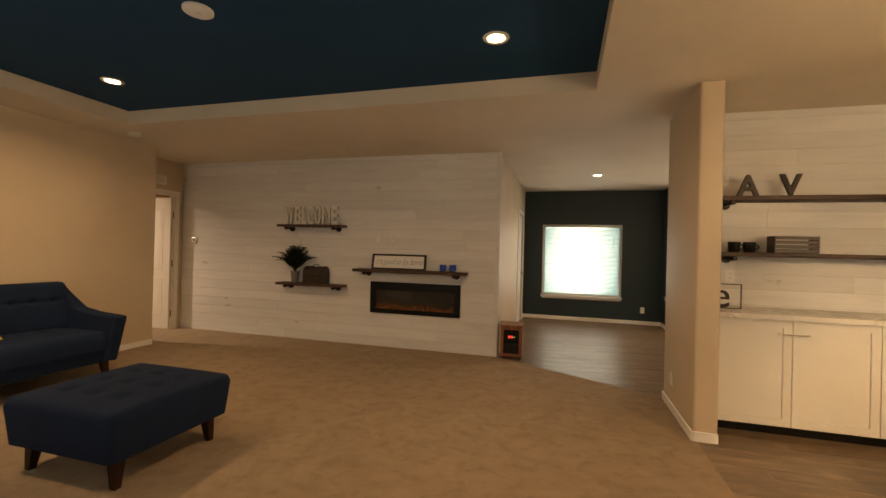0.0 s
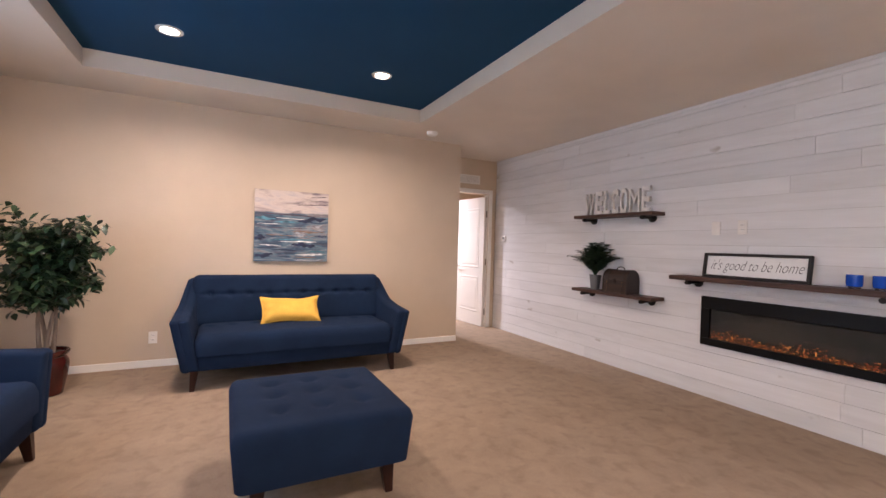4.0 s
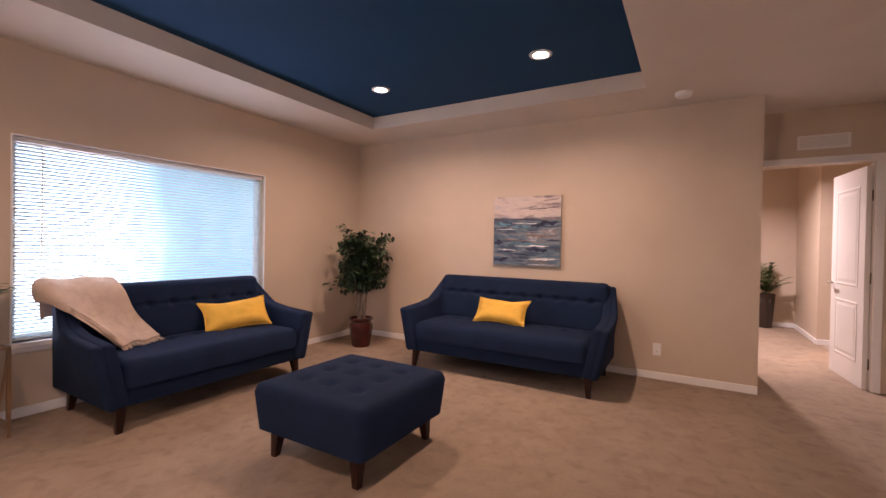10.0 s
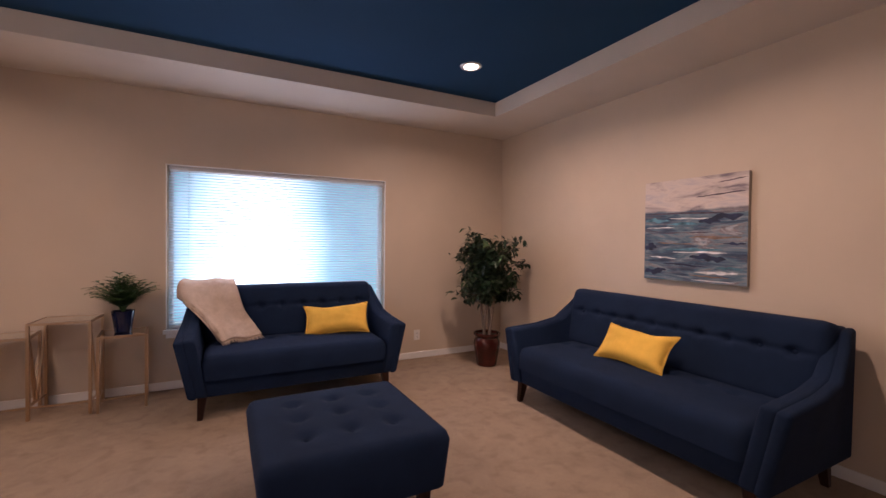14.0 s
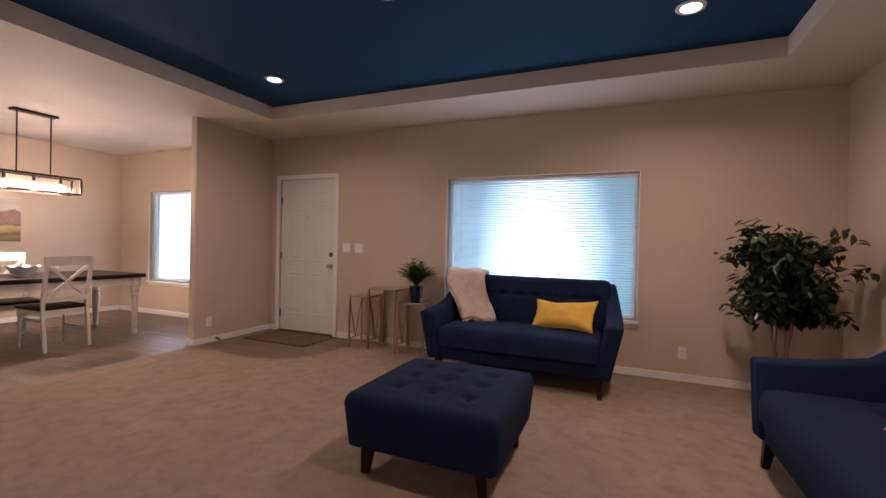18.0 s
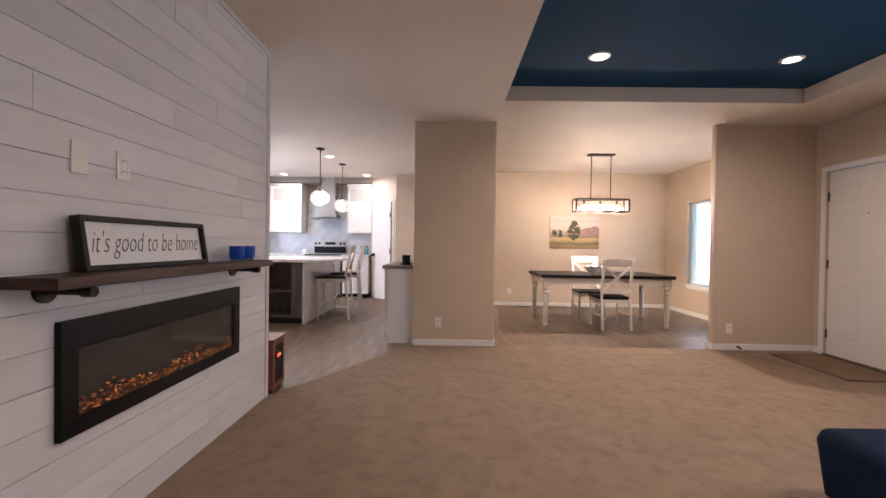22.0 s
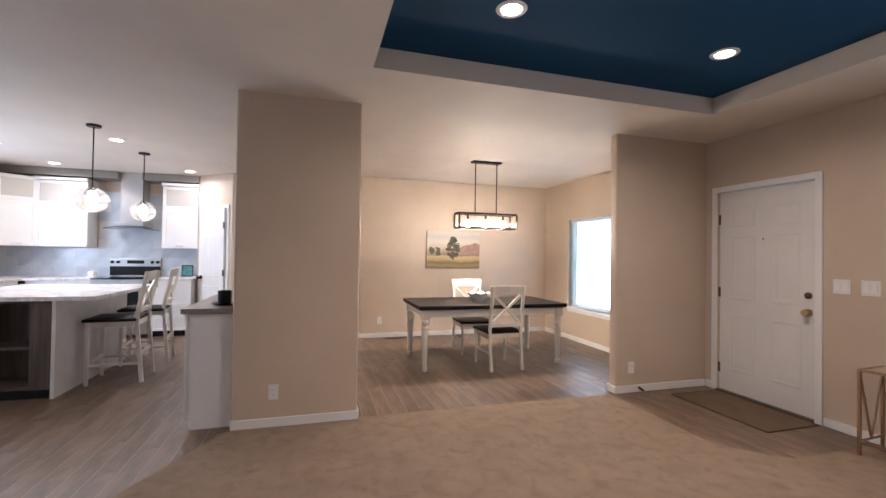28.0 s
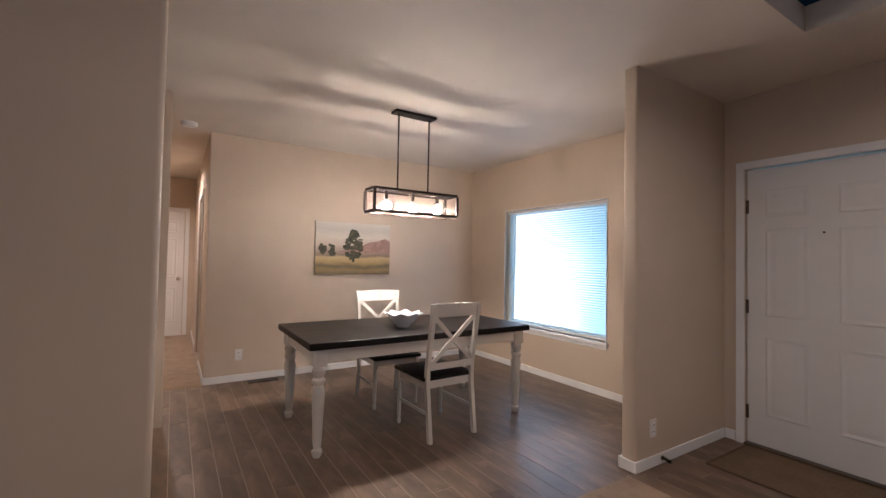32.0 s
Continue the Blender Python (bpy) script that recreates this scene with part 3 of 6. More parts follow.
def can(x, y, z):
    c = thing("recessed_light", pose(x, y, z), "small round recessed ceiling light, switched on", "ceiling light", "recessed lights")
    bm = bmesh.new()
    lathe(bm, [(0.058, -0.001), (0.060, -0.006), (0.083, -0.006), (0.088, -0.0005)], 28, closed=False)
    part("trim_ring", bm, WHITE, c, "", True)
    bm = bmesh.new()
    cyl(bm, 0, 0, -0.0035, -0.0005, 0.06, n=24)
    part("lens", bm, LAMP, c)


for x, y in TRAY_CANS:
    can(x, y, TZ)
for x, y in KITCHEN_CANS + FLEX_CANS:
    can(x, y, H)
can(6.3, 3.45, H)


def puck(name, x, y, z, r, h, label, category):
    p = thing(name, pose(x, y, z), label, category)
    bm = bmesh.new()
    lathe(bm, [(r * 0.55, -h), (r * 0.85, -h * 0.92), (r, -h * 0.6), (r, 0)], 28, closed=False)
    bm.faces.new([v for v in bm.verts if abs(v.co.z + h) < 1e-6])
    part("cover", bm, WHITE, p, "", True)
    bm = bmesh.new()
    cyl(bm, 0, 0, -h - 0.002, -h + 0.001, r * 0.2, n=14)
    part("sensor", bm, CREAMW, p)


puck("smoke_detector", -4.38, 3.52, H, 0.065, 0.04, "round white smoke detector on the ceiling", "smoke detector")
puck("ceiling_disc", -1.74, 1.84, TZ, 0.085, 0.025, "round white cover on the navy tray ceiling", "ceiling cover")
puck("smoke_detector", 4.45, 3.12, H, 0.07, 0.04, "round white smoke detector on the ceiling", "smoke detector")

# wall plates
PLATE = plain("ivory_plate", (0.78, 0.76, 0.73), 0.2, 0, 30, 0.03)


def plate(name, m, kind, label, gangs=1):
    """Local x along the wall, y out of it"""
    w = 0.036 * 2 * gangs if kind == "outlet" or gangs == 1 else 0.058 * gangs
    p = thing(name, m, label, name.replace("_", " "))
    part("cover_plate", boxes((-w / 2, w / 2, 0, 0.006, -0.058, 0.058), bevel=0.002), PLATE, p)
    for g in range(gangs):
        x = (g - (gangs - 1) / 2) * 0.05
        if kind == "outlet":
            for z in (-0.021, 0.021):
                r = part("receptacle", boxes((x - 0.016, x + 0.016, 0.006, 0.0085, z - 0.015, z + 0.015), bevel=0.003), WHITE, p)
                part("slot", boxes((x - 0.008, x - 0.005, 0.0083, 0.009, z - 0.006, z + 0.006), (x + 0.005, x + 0.008, 0.0083, 0.009, z - 0.006, z + 0.006)), BLACK, r)
        elif kind == "switch":
            part("rocker", boxes((x - 0.016, x + 0.016, 0.006, 0.010, -0.033, 0.033), bevel=0.003), WHITE, p)
    return p


OUT = "ivory double wall outlet above the baseboard"
plate("wall_outlet", pose(W, 3.34, 0.29, 0, 0, -90), "outlet", OUT)
plate("wall_outlet", pose(W, 0.78, 0.29, 0, 0, -90), "outlet", OUT)
plate("wall_outlet", pose(-3.61, S, 0.265), "outlet", OUT)
plate("wall_outlet", pose(1.345, 0.55, 0.25, 0, 0, 90), "outlet", OUT)
plate("wall_outlet", pose(1.32, 3.89, 0.27, 0, 0, 90), "outlet", OUT)
plate("wall_outlet", pose(4.665, 2.60, 0.28, 0, 0, 90), "outlet", OUT)
plate("wall_outlet", pose(1.87, 8.70, 0.28, 0, 0, 180), "outlet", OUT)
plate("wall_outlet", pose(1.79, 4.04, 1.17, 0, 0, 180), "outlet", "white wall outlet above the counter")
plate("light_switch", pose(0.115, S, 1.145), "switch", "ivory double rocker switch plate", 2)
plate("light_switch", pose(-0.07, S, 1.145), "switch", "ivory double rocker switch plate", 2)
plate("wall_outlet", pose(-2.03, F, 1.47, 0, 0, 180), "blank", "white blank cover plate on the board wall")
plate("wall_outlet", pose(-1.82, F, 1.475, 0, 0, 180), "outlet", "white wall outlet on the board wall")
t_ = thing("thermostat", pose(-5.16, F, 1.39, 0, 0, 180), "small white wall thermostat", "thermostat")
part("housing", boxes((-0.05, 0.05, 0, 0.022, -0.04, 0.04), bevel=0.005), PLATE, t_)
part("display", boxes((-0.03, 0.012, 0.022, 0.0235, -0.015, 0.022)), plain("grey_display", (0.16, 0.18, 0.17), 0.2), t_)
v_ = thing("air_vent", pose(XB, 4.644, 2.271, 0, 0, -90), "white louvred air vent above the bedroom door", "air vent")
part("frame", boxes((-0.19, 0.19, 0, 0.008, -0.066, -0.048), (-0.19, 0.19, 0, 0.008, 0.048, 0.066), (-0.19, -0.17, 0, 0.008, -0.048, 0.048), (0.17, 0.19, 0, 0.008, -0.048, 0.048)), PLATE, v_)
part("backing", boxes((-0.17, 0.17, 0, 0.002, -0.048, 0.048)), plain("vent_shadow_paint", (0.40, 0.38, 0.35), 0.7), v_)
for k in range(8):
    part("slat", boxes((-0.17, 0.17, 0.002, 0.006, -0.046 + k * 0.0118, -0.038 + k * 0.0118)), PLATE, v_)
v_ = thing("floor_vent", pose(4.56, 2.37, 0.003), "brown metal floor register by the wall", "floor vent")
part("frame", boxes((-0.06, 0.06, -0.15, 0.15, 0, 0.005), bevel=0.002), plain("brown_metal", (0.045, 0.03, 0.022), 0.45, 0.5), v_)
for k in range(12):
    part("slat", boxes((-0.045, 0.045, -0.135 + k * 0.0235, -0.123 + k * 0.0235, 0.005, 0.008)), BLACK, v_)


# upholstery
def tufted(bm, w, d, h, r, tufts, depth=0.018, crown=0.015, nx=48, ny=24, spread=0.035, crease=0.0):
    """A cushion lying on z=0 with dimples on top, centred"""
    def top(x, y):
        ex, ey = max(0, abs(x) - (w / 2 - r)), max(0, abs(y) - (d / 2 - r))
        e = min(1.0, max(ex, ey) / r)
        z = h - r + r * math.sqrt(max(0, 1 - e * e)) + crown * (1 - (2 * x / w) ** 2) * (1 - (2 * y / d) ** 2)
        for tx, ty in tufts:
            q = ((x - tx) ** 2 + (y - ty) ** 2) / spread ** 2
            if q < 9:
                z -= depth * math.exp(-q)
        if crease:
            z -= crease * math.exp(-((y - tufts[0][1]) / 0.016) ** 2) * min(1, (w / 2 - abs(x)) / 0.1)
        return z
    def at_(i, j):
        x, y = w * (i / nx - 0.5), d * (j / ny - 0.5)
        z = top(x, y)
        ex, ey = abs(x) - (w / 2 - r), abs(y) - (d / 2 - r)
        if ex > 0 and ey > 0:
            k = max(ex, ey) / math.hypot(ex, ey)
            x, y = math.copysign(w / 2 - r + ex * k, x), math.copysign(d / 2 - r + ey * k, y)
        return bm.verts.new((x, y, z))
    g = [[at_(i, j) for j in range(ny + 1)] for i in range(nx + 1)]
    for i in range(nx):
        for j in range(ny):
            bm.faces.new((g[i][j], g[i + 1][j], g[i + 1][j + 1], g[i][j + 1]))
    rim = [g[i][0] for i in range(nx + 1)] + [g[nx][j] for j in range(1, ny + 1)] + [g[i][ny] for i in range(nx - 1, -1, -1)] + [g[0][j] for j in range(ny - 1, 0, -1)]
    low = [bm.verts.new((v.co.x, v.co.y, 0)) for v in rim]
    for k in range(len(rim)):
        bm.faces.new((rim[k], rim[(k + 1) % len(rim)], low[(k + 1) % len(rim)], low[k]))
    bm.faces.new(low[::-1])


def loft(bm, sections, bevel=0.0, seg=2):
    loops = [[bm.verts.new(p) for p in s] for s in sections]
    n = len(loops[0])
    fs = []
    for a, b in zip(loops, loops[1:]):
        for k in range(n):
            fs.append(bm.faces.new((a[k], a[(k + 1) % n], b[(k + 1) % n], b[k])))
    fs.append(bm.faces.new(loops[0][::-1]))
    fs.append(bm.faces.new(loops[-1]))
    if bevel:
        bmesh.ops.recalc_face_normals(bm, faces=fs)
        es = [e for e in {e for f in fs for e in f.edges} if len(e.link_faces) == 2 and e.calc_face_angle(0) > 0.6]
        bmesh.ops.bevel(bm, geom=es, offset=bevel, segments=seg, profile=0.5, affect="EDGES", clamp_overlap=True)


def leg(bm, top, bottom, a, b):
    t, u = Vector(top), Vector(bottom)
    loft(bm, [[t + Vector((i * a, j * a, 0)) for i, j in ((-1, -1), (1, -1), (1, 1), (-1, 1))], [u + Vector((i * b, j * b, 0)) for i, j in ((-1, -1), (1, -1), (1, 1), (-1, 1))]], 0.004)


def sofa(name, m, w, tufts_back, tufts_seat, label):
    """Origin on the floor at the middle; front towards -y; w: across the arm tops"""
    s = thing(name, m, label, "sofa", "living room seating")
    iw = w - 0.36
    part("seat_frame", boxes((-w / 2 + 0.13, w / 2 - 0.13, -0.40, 0.38, 0.165, 0.295), bevel=0.018), UPH, s, "", True)
    bm = bmesh.new()
    tx = [iw * ((k + 0.5) / tufts_seat - 0.5) for k in range(tufts_seat)]
    tufted(bm, iw + 0.01, 0.675, 0.172, 0.072, [(x, 0.10) for x in tx], 0.024, 0.018, 90, 40, 0.034)
    part("seat_cushion", bm, UPH, s, "", True, Matrix.Translation((0, -0.095, 0.293)), 60)
    for x in tx:
        bm = bmesh.new()
        lathe(bm, [(0.013, -0.004), (0.013, 0.002), (0.008, 0.006), (0.0, 0.007)], 10, closed=False)
        part("button", bm, UPH, s, "", True, Matrix.Translation((x, 0.005, 0.457)))
    # backrest
    bw = w - 0.24
    bt = [bw * 0.93 * ((k + 0.5) / tufts_back - 0.5) for k in range(tufts_back)]
    bm = bmesh.new()
    tufted(bm, bw, 0.50, 0.15, 0.06, [(x, 0.055) for x in bt], 0.03, 0.018, 96, 48, 0.028, 0.010)
    bmesh.ops.transform(bm, matrix=pose(0, 0.33, 0.645, 90 - 13), verts=bm.verts)
    part("backrest", bm, UPH, s, "", True, None, 60)
    for x in bt:
        bm = bmesh.new()
        lathe(bm, [(0.014, -0.004), (0.014, 0.002), (0.008, 0.007), (0.0, 0.008)], 10, closed=False)
        part("button", bm, UPH, s, "", True, pose(0, 0.33, 0.645, 90 - 13) @ Matrix.Translation((x, 0.055, 0.124)))
    bm = bmesh.new()
    loft(bm, [[(-bw / 2 - 0.02, 0.30, 0.18), (bw / 2 + 0.02, 0.30, 0.18), (bw / 2 + 0.02, 0.385, 0.18), (-bw / 2 - 0.02, 0.385, 0.18)], [(-bw / 2 + 0.035, 0.385, 0.868), (bw / 2 - 0.035, 0.385, 0.868), (bw / 2 - 0.035, 0.45, 0.868), (-bw / 2 + 0.035, 0.45, 0.868)]], 0.028, 3)
    part("back_panel", bm, UPH, s, "", True)
    for sg in (-1, 1):
        bm = bmesh.new()

        def sec(y, zt, xo, xi, zb, bi, bo=0.095):
            return [(sg * (w / 2 - bi), y, zb), (sg * (w / 2 - bo), y, zb), (sg * xo, y, zt), (sg * xi, y, zt)]
        line = [(-0.43, 0.590, w / 2, w / 2 - 0.135), (-0.10, 0.612, w / 2 - 0.005, w / 2 - 0.14), (0.10, 0.650, w / 2 - 0.018, w / 2 - 0.15), (0.25, 0.775, w / 2 - 0.050, w / 2 - 0.165), (0.34, 0.866, w / 2 - 0.075, w / 2 - 0.18), (0.45, 0.872, w / 2 - 0.09, w / 2 - 0.19)]
        loft(bm, [sec(y, z, o, i + 0.48 * (o - i), 0.165, 0.158) for y, z, o, i in line], 0.030, 5)
        arm = part("arm", bm, UPH, s, "", True, None, 50)
        bm = bmesh.new()
        loft(bm, [sec(y + 0.004, z + 0.004, o - 0.36 * (o - i), i, 0.17, 0.225, 0.135) for y, z, o, i in line], 0.028, 5)
        part("arm_pad", bm, UPH, arm, "", True, None, 50)
        for y, dy in ((-0.36, -0.02), (0.33, 0.02)):
            bm = bmesh.new()
            leg(bm, (sg * (w / 2 - 0.185), y, 0.17), (sg * (w / 2 - 0.170), y + dy, 0.004), 0.031, 0.018)
            part("leg", bm, LEG, s)
    return s


sofa("long_sofa", pose(-4.225, 2.03, 0, 0, 0, 90), 2.07, 10, 9, "long navy button-tufted sofa with flared arms")
sofa("loveseat", pose(-2.235, 0.07, 0, 0, 0, 180), 1.76, 8, 7, "navy button-tufted loveseat with flared arms under the window")

o_ = thing("ottoman", pose(-2.195, 1.838, 0), "square navy tufted ottoman on dark tapered legs", "ottoman", "living room seating")
bm = bmesh.new()
tufts = [(x, y) for x in (-0.2, 0, 0.2) for y in (-0.2, 0, 0.2)]
tufted(bm, 0.835, 0.835, 0.265, 0.05, tufts, 0.028, 0.020, 56, 56, 0.04)
for v in bm.verts:
    k = 1 - 0.05 * (1 - min(1, v.co.z / 0.2))
    v.co.x, v.co.y = v.co.x * k, v.co.y * k
part("cushion", bm, UPH, o_, "", True, Matrix.Translation((0, 0, 0.175)), 60)
for x, y in tufts:
    bm = bmesh.new()
    lathe(bm, [(0.014, -0.004), (0.014, 0.002), (0.008, 0.006), (0.0, 0.007)], 10, closed=False)
    part("button", bm, UPH, o_, "", True, Matrix.Translation((x, y, 0.427)))
for i in (-1, 1):
    for j in (-1, 1):
        bm = bmesh.new()
        leg(bm, (i * 0.310, j * 0.300, 0.18), (i * 0.325, j * 0.312, 0.004), 0.034, 0.019)
        part("leg", bm, LEG, o_)


def pillow(name, m, w, h, t, label):
    p = thing(name, m, label, "pillow", "mustard pillows")
    bm = bmesh.new()
    n = 16
    for side in (1, -1):
        g = []
        for i in range(n + 1):
            u = 2 * i / n - 1
            row = []
            for j in range(n + 1):
                v = 2 * j / n - 1
                sx = w / 2 * u * (1 - 0.10 * (1 - v * v)) + 0.012 * noise.noise((u * 1.3, v * 1.3, w * 9))
                sz = h / 2 * v * (1 - 0.20 * (1 - u * u)) + 0.012 * noise.noise((u * 1.6, v * 1.2, w * 7 + 5))
                th = t / 2 * (max(0, (1 - u ** 4) * (1 - v ** 4))) ** 0.6 * (1 + 0.16 * noise.noise((u * 2.6, v * 2.6, side + w * 3)))
                row.append(bm.verts.new((sx, side * th, sz)))
            g.append(row)
        for i in range(n):
            for j in range(n):
                bm.faces.new((g[i][j], g[i + 1][j], g[i + 1][j + 1], g[i][j + 1]))
    bmesh.ops.remove_doubles(bm, verts=bm.verts, dist=0.0005)
    part("cover", bm, MUSTARD, p, "", True, None, 80)
    bm = bmesh.new()
    k = 14
    ring = []
    for a, b in (((-1, -1), (1, -1)), ((1, -1), (1, 1)), ((1, 1), (-1, 1)), ((-1, 1), (-1, -1))):
        for q in range(k):
            u, v = a[0] + (b[0] - a[0]) * q / k, a[1] + (b[1] - a[1]) * q / k
            ring.append((w / 2 * u * (1 - 0.10 * (1 - v * v)) + 0.012 * noise.noise((u * 1.3, v * 1.3, w * 9)), 0, h / 2 * v * (1 - 0.20 * (1 - u * u)) + 0.012 * noise.noise((u * 1.6, v * 1.2, w * 7 + 5))))
    for a, b in zip(ring, ring[1:] + ring[:1]):
        rod(bm, a, b, 0.005, 6)
    part("piping", bm, MUSTARD, p, "", True)
    return p


pillow("lumbar_pillow", pose(-4.20, 1.965, 0.590, -38, 0, 90), 0.55, 0.29, 0.13, "mustard yellow lumbar pillow lying on the long sofa")
pillow("lumbar_pillow", pose(-2.60, 0.055, 0.592, 34, 3, -14), 0.58, 0.30, 0.13, "mustard yellow lumbar pillow leaning on the loveseat")

# throw over the loveseat
th = thing("throw_blanket", pose(0, 0, 0), "cream woven throw with fringe draped over the loveseat", "blanket")
# outer and inner edge of the drape, from behind the back down to the seat
OUTER = [(-1.40, -0.425, 0.66), (-1.385, -0.415, 0.85), (-1.37, -0.365, 0.925), (-1.375, -0.27, 0.93), (-1.40, -0.165, 0.865), (-1.44, -0.07, 0.76), (-1.53, 0.00, 0.66), (-1.62, 0.09, 0.555), (-1.66, 0.16, 0.49)]
INNER = [(-1.74, -0.425, 0.66), (-1.75, -0.42, 0.87), (-1.765, -0.365, 0.93), (-1.775, -0.235, 0.925), (-1.80, -0.125, 0.84), (-1.84, -0.09, 0.70), (-1.89, -0.075, 0.60), (-1.94, -0.02, 0.52), (-1.97, 0.03, 0.485)]


def along(path, q):
    k = min(int(q * (len(path) - 1)), len(path) - 2)
    f = q * (len(path) - 1) - k
    p0, p1, p2, p3 = (Vector(path[max(0, min(len(path) - 1, k + i))]) for i in (-1, 0, 1, 2))
    return 0.5 * (2 * p1 + (p2 - p0) * f + (2 * p0 - 5 * p1 + 4 * p2 - p3) * f * f + (3 * p1 - p0 - 3 * p2 + p3) * f ** 3)


bm = bmesh.new()
nq, nu = 40, 30
g = []
for j in range(nq + 1):
    q = j / nq
    o, i_ = along(OUTER, q), along(INNER, q)
    hang = max(0.0, 1 - abs(q - 0.38) / 0.26)
    row = []
    for i in range(-6, nu + 1):
        u = i / nu
        p = o.lerp(i_, max(u, 0))
        if u < 0:
            p += Vector((0.030 * math.sin(min(1, -u * 12) * 1.5) * hang + 0.01 * u, 0.0, 0.65 * u * hang))
        fold = 0.009 * math.sin(11 * u + 4 * q) + 0.012 * noise.noise((u * 4, q * 5, 1.5)) + 0.005 * noise.noise((u * 14, q * 12, 4.2))
        row.append(bm.verts.new(p + Vector((0.25, 0.5, 0.8)) * (fold + 0.012)))
    g.append(row)
for a, b in zip(g, g[1:]):
    for i in range(len(a) - 1):
        bm.faces.new((a[i], a[i + 1], b[i + 1], b[i]))
ends = [v.co.copy() for v in g[-1][6:]]
cloth_bm = bm
wv = Mat("cream_woven_wool", 0.95)
ww = wv.noise(220, 2, 0.7)
wv.color(wv.mix(wv.ramp(ww, (0.35, (0.38, 0.285, 0.215)), (0.65, (0.72, 0.56, 0.44))), wv.ramp(wv.noise(9, 3), (0.35, (0.46, 0.35, 0.265)), (0.65, (0.68, 0.54, 0.425))), 0.5))
CREAMWOOL = wv.bump(ww, 0.8, 0.006).m
ob = part("cloth", cloth_bm, CREAMWOOL, th, "", True, None, 80)
sol = ob.modifiers.new("thick", "SOLIDIFY")
sol.thickness, sol.offset = 0.020, 1
rnd = random.Random(4)
bm = bmesh.new()
for a, b in zip(ends, ends[1:]):
    for f in (0.0, 0.5):
        p = a.lerp(b, f)
        rod(bm, p, p + Vector((rnd.uniform(-0.022, 0.002), rnd.uniform(0.022, 0.045), -rnd.uniform(0.012, 0.03))), 0.0032, 5, 0.0018)
tagged(part("fringe", bm, CREAMWOOL, th), "", "", "", "stuff")

# ficus in the corner
LEAF = Mat("dark_glossy_leaf", 0.35)
LEAF.color(LEAF.ramp(LEAF.n.new("ShaderNodeNewGeometry").outputs["Random Per Island"], (0.0, (0.006, 0.017, 0.008)), (0.6, (0.014, 0.038, 0.014)), (1.0, (0.048, 0.08, 0.03))))
LEAFM = LEAF.m
BARK = wood("pale_grey_bark", (0.12, 0.085, 0.06), (0.33, 0.25, 0.19), 2, 0.85, 2.0)


def leaf(bm, base, way, up, l, w):
    d, u = Vector(way).normalized(), Vector(up)
    s = d.cross(u).normalized()
    n = s.cross(d)
    b = Vector(base)
    rows = [(0.0, 0.12), (0.3, 0.9), (0.62, 0.85), (1.0, 0.04)]
    vs = []
    for q, k in rows:
        c = b + d * l * q - n * l * 0.18 * q * q
        vs.append((bm.verts.new(c - s * w / 2 * k + n * w * 0.12 * k), bm.verts.new(c), bm.verts.new(c + s * w / 2 * k + n * w * 0.12 * k)))
    for a, c in zip(vs, vs[1:]):
        bm.faces.new((a[0], a[1], c[1], c[0]))
        bm.faces.new((a[1], a[2], c[2], c[1]))


fi = thing("ficus_tree", pose(-4.18, 0.16, 0), "artificial ficus tree with dark green leaves", "plant")
POT = Mat("glazed_oxblood_ceramic", 0.12)
POT.color(POT.ramp(POT.noise(7, 4), (0.3, (0.036, 0.006, 0.005)), (0.7, (0.085, 0.014, 0.010))))
bm = bmesh.new()
lathe(bm, [(0.098, 0.004), (0.106, 0.012), (0.108, 0.03), (0.118, 0.09), (0.136, 0.19), (0.141, 0.24), (0.136, 0.272), (0.124, 0.295), (0.121, 0.305), (0.128, 0.315), (0.141, 0.33), (0.145, 0.345), (0.138, 0.353), (0.124, 0.35), (0.120, 0.31)], 32, closed=False)
bm.faces.new([v for v in bm.verts if abs(v.co.z - 0.004) < 1e-6][::-1])
part("pot", bm, POT.m, fi, "glazed oxblood red pot", True)
bm = bmesh.new()
cyl(bm, 0, 0, 0.29, 0.328, 0.122, n=24)
part("soil", bm, plain("moss_and_soil", (0.07, 0.055, 0.035), 0.95, 0, 40, 0.4), fi)
rnd = random.Random(11)
tips = []
bm = bmesh.new()
for k in range(4):
    a = k * 1.6
    p = Vector((0.035 * math.cos(a), 0.035 * math.sin(a), 0.31))
    r = 0.017
    for q in range(1, 7):
        a2 = a + 0.35 * q
        n_ = Vector((0.035 * math.cos(a2) * (1 + 0.35 * q), 0.035 * math.sin(a2) * (1 + 0.35 * q), 0.31 + 0.136 * q))
        rod(bm, p, n_, r, 8, r * 0.9)
        p, r = n_, r * 0.88
        if q >= 3:
            for _ in range(6):
                w_ = Vector((rnd.gauss(0, 1), rnd.gauss(0, 1), rnd.uniform(0.05, 1.15))).normalized()
                e = p + w_ * rnd.uniform(0.17, 0.37)
                e.x = max(-0.44, min(e.x, 0.45))
                rod(bm, p, e, 0.005, 5, 0.002)
                tips.append((p, e))
part("trunk", bm, BARK, fi, "", True)
bm = bmesh.new()
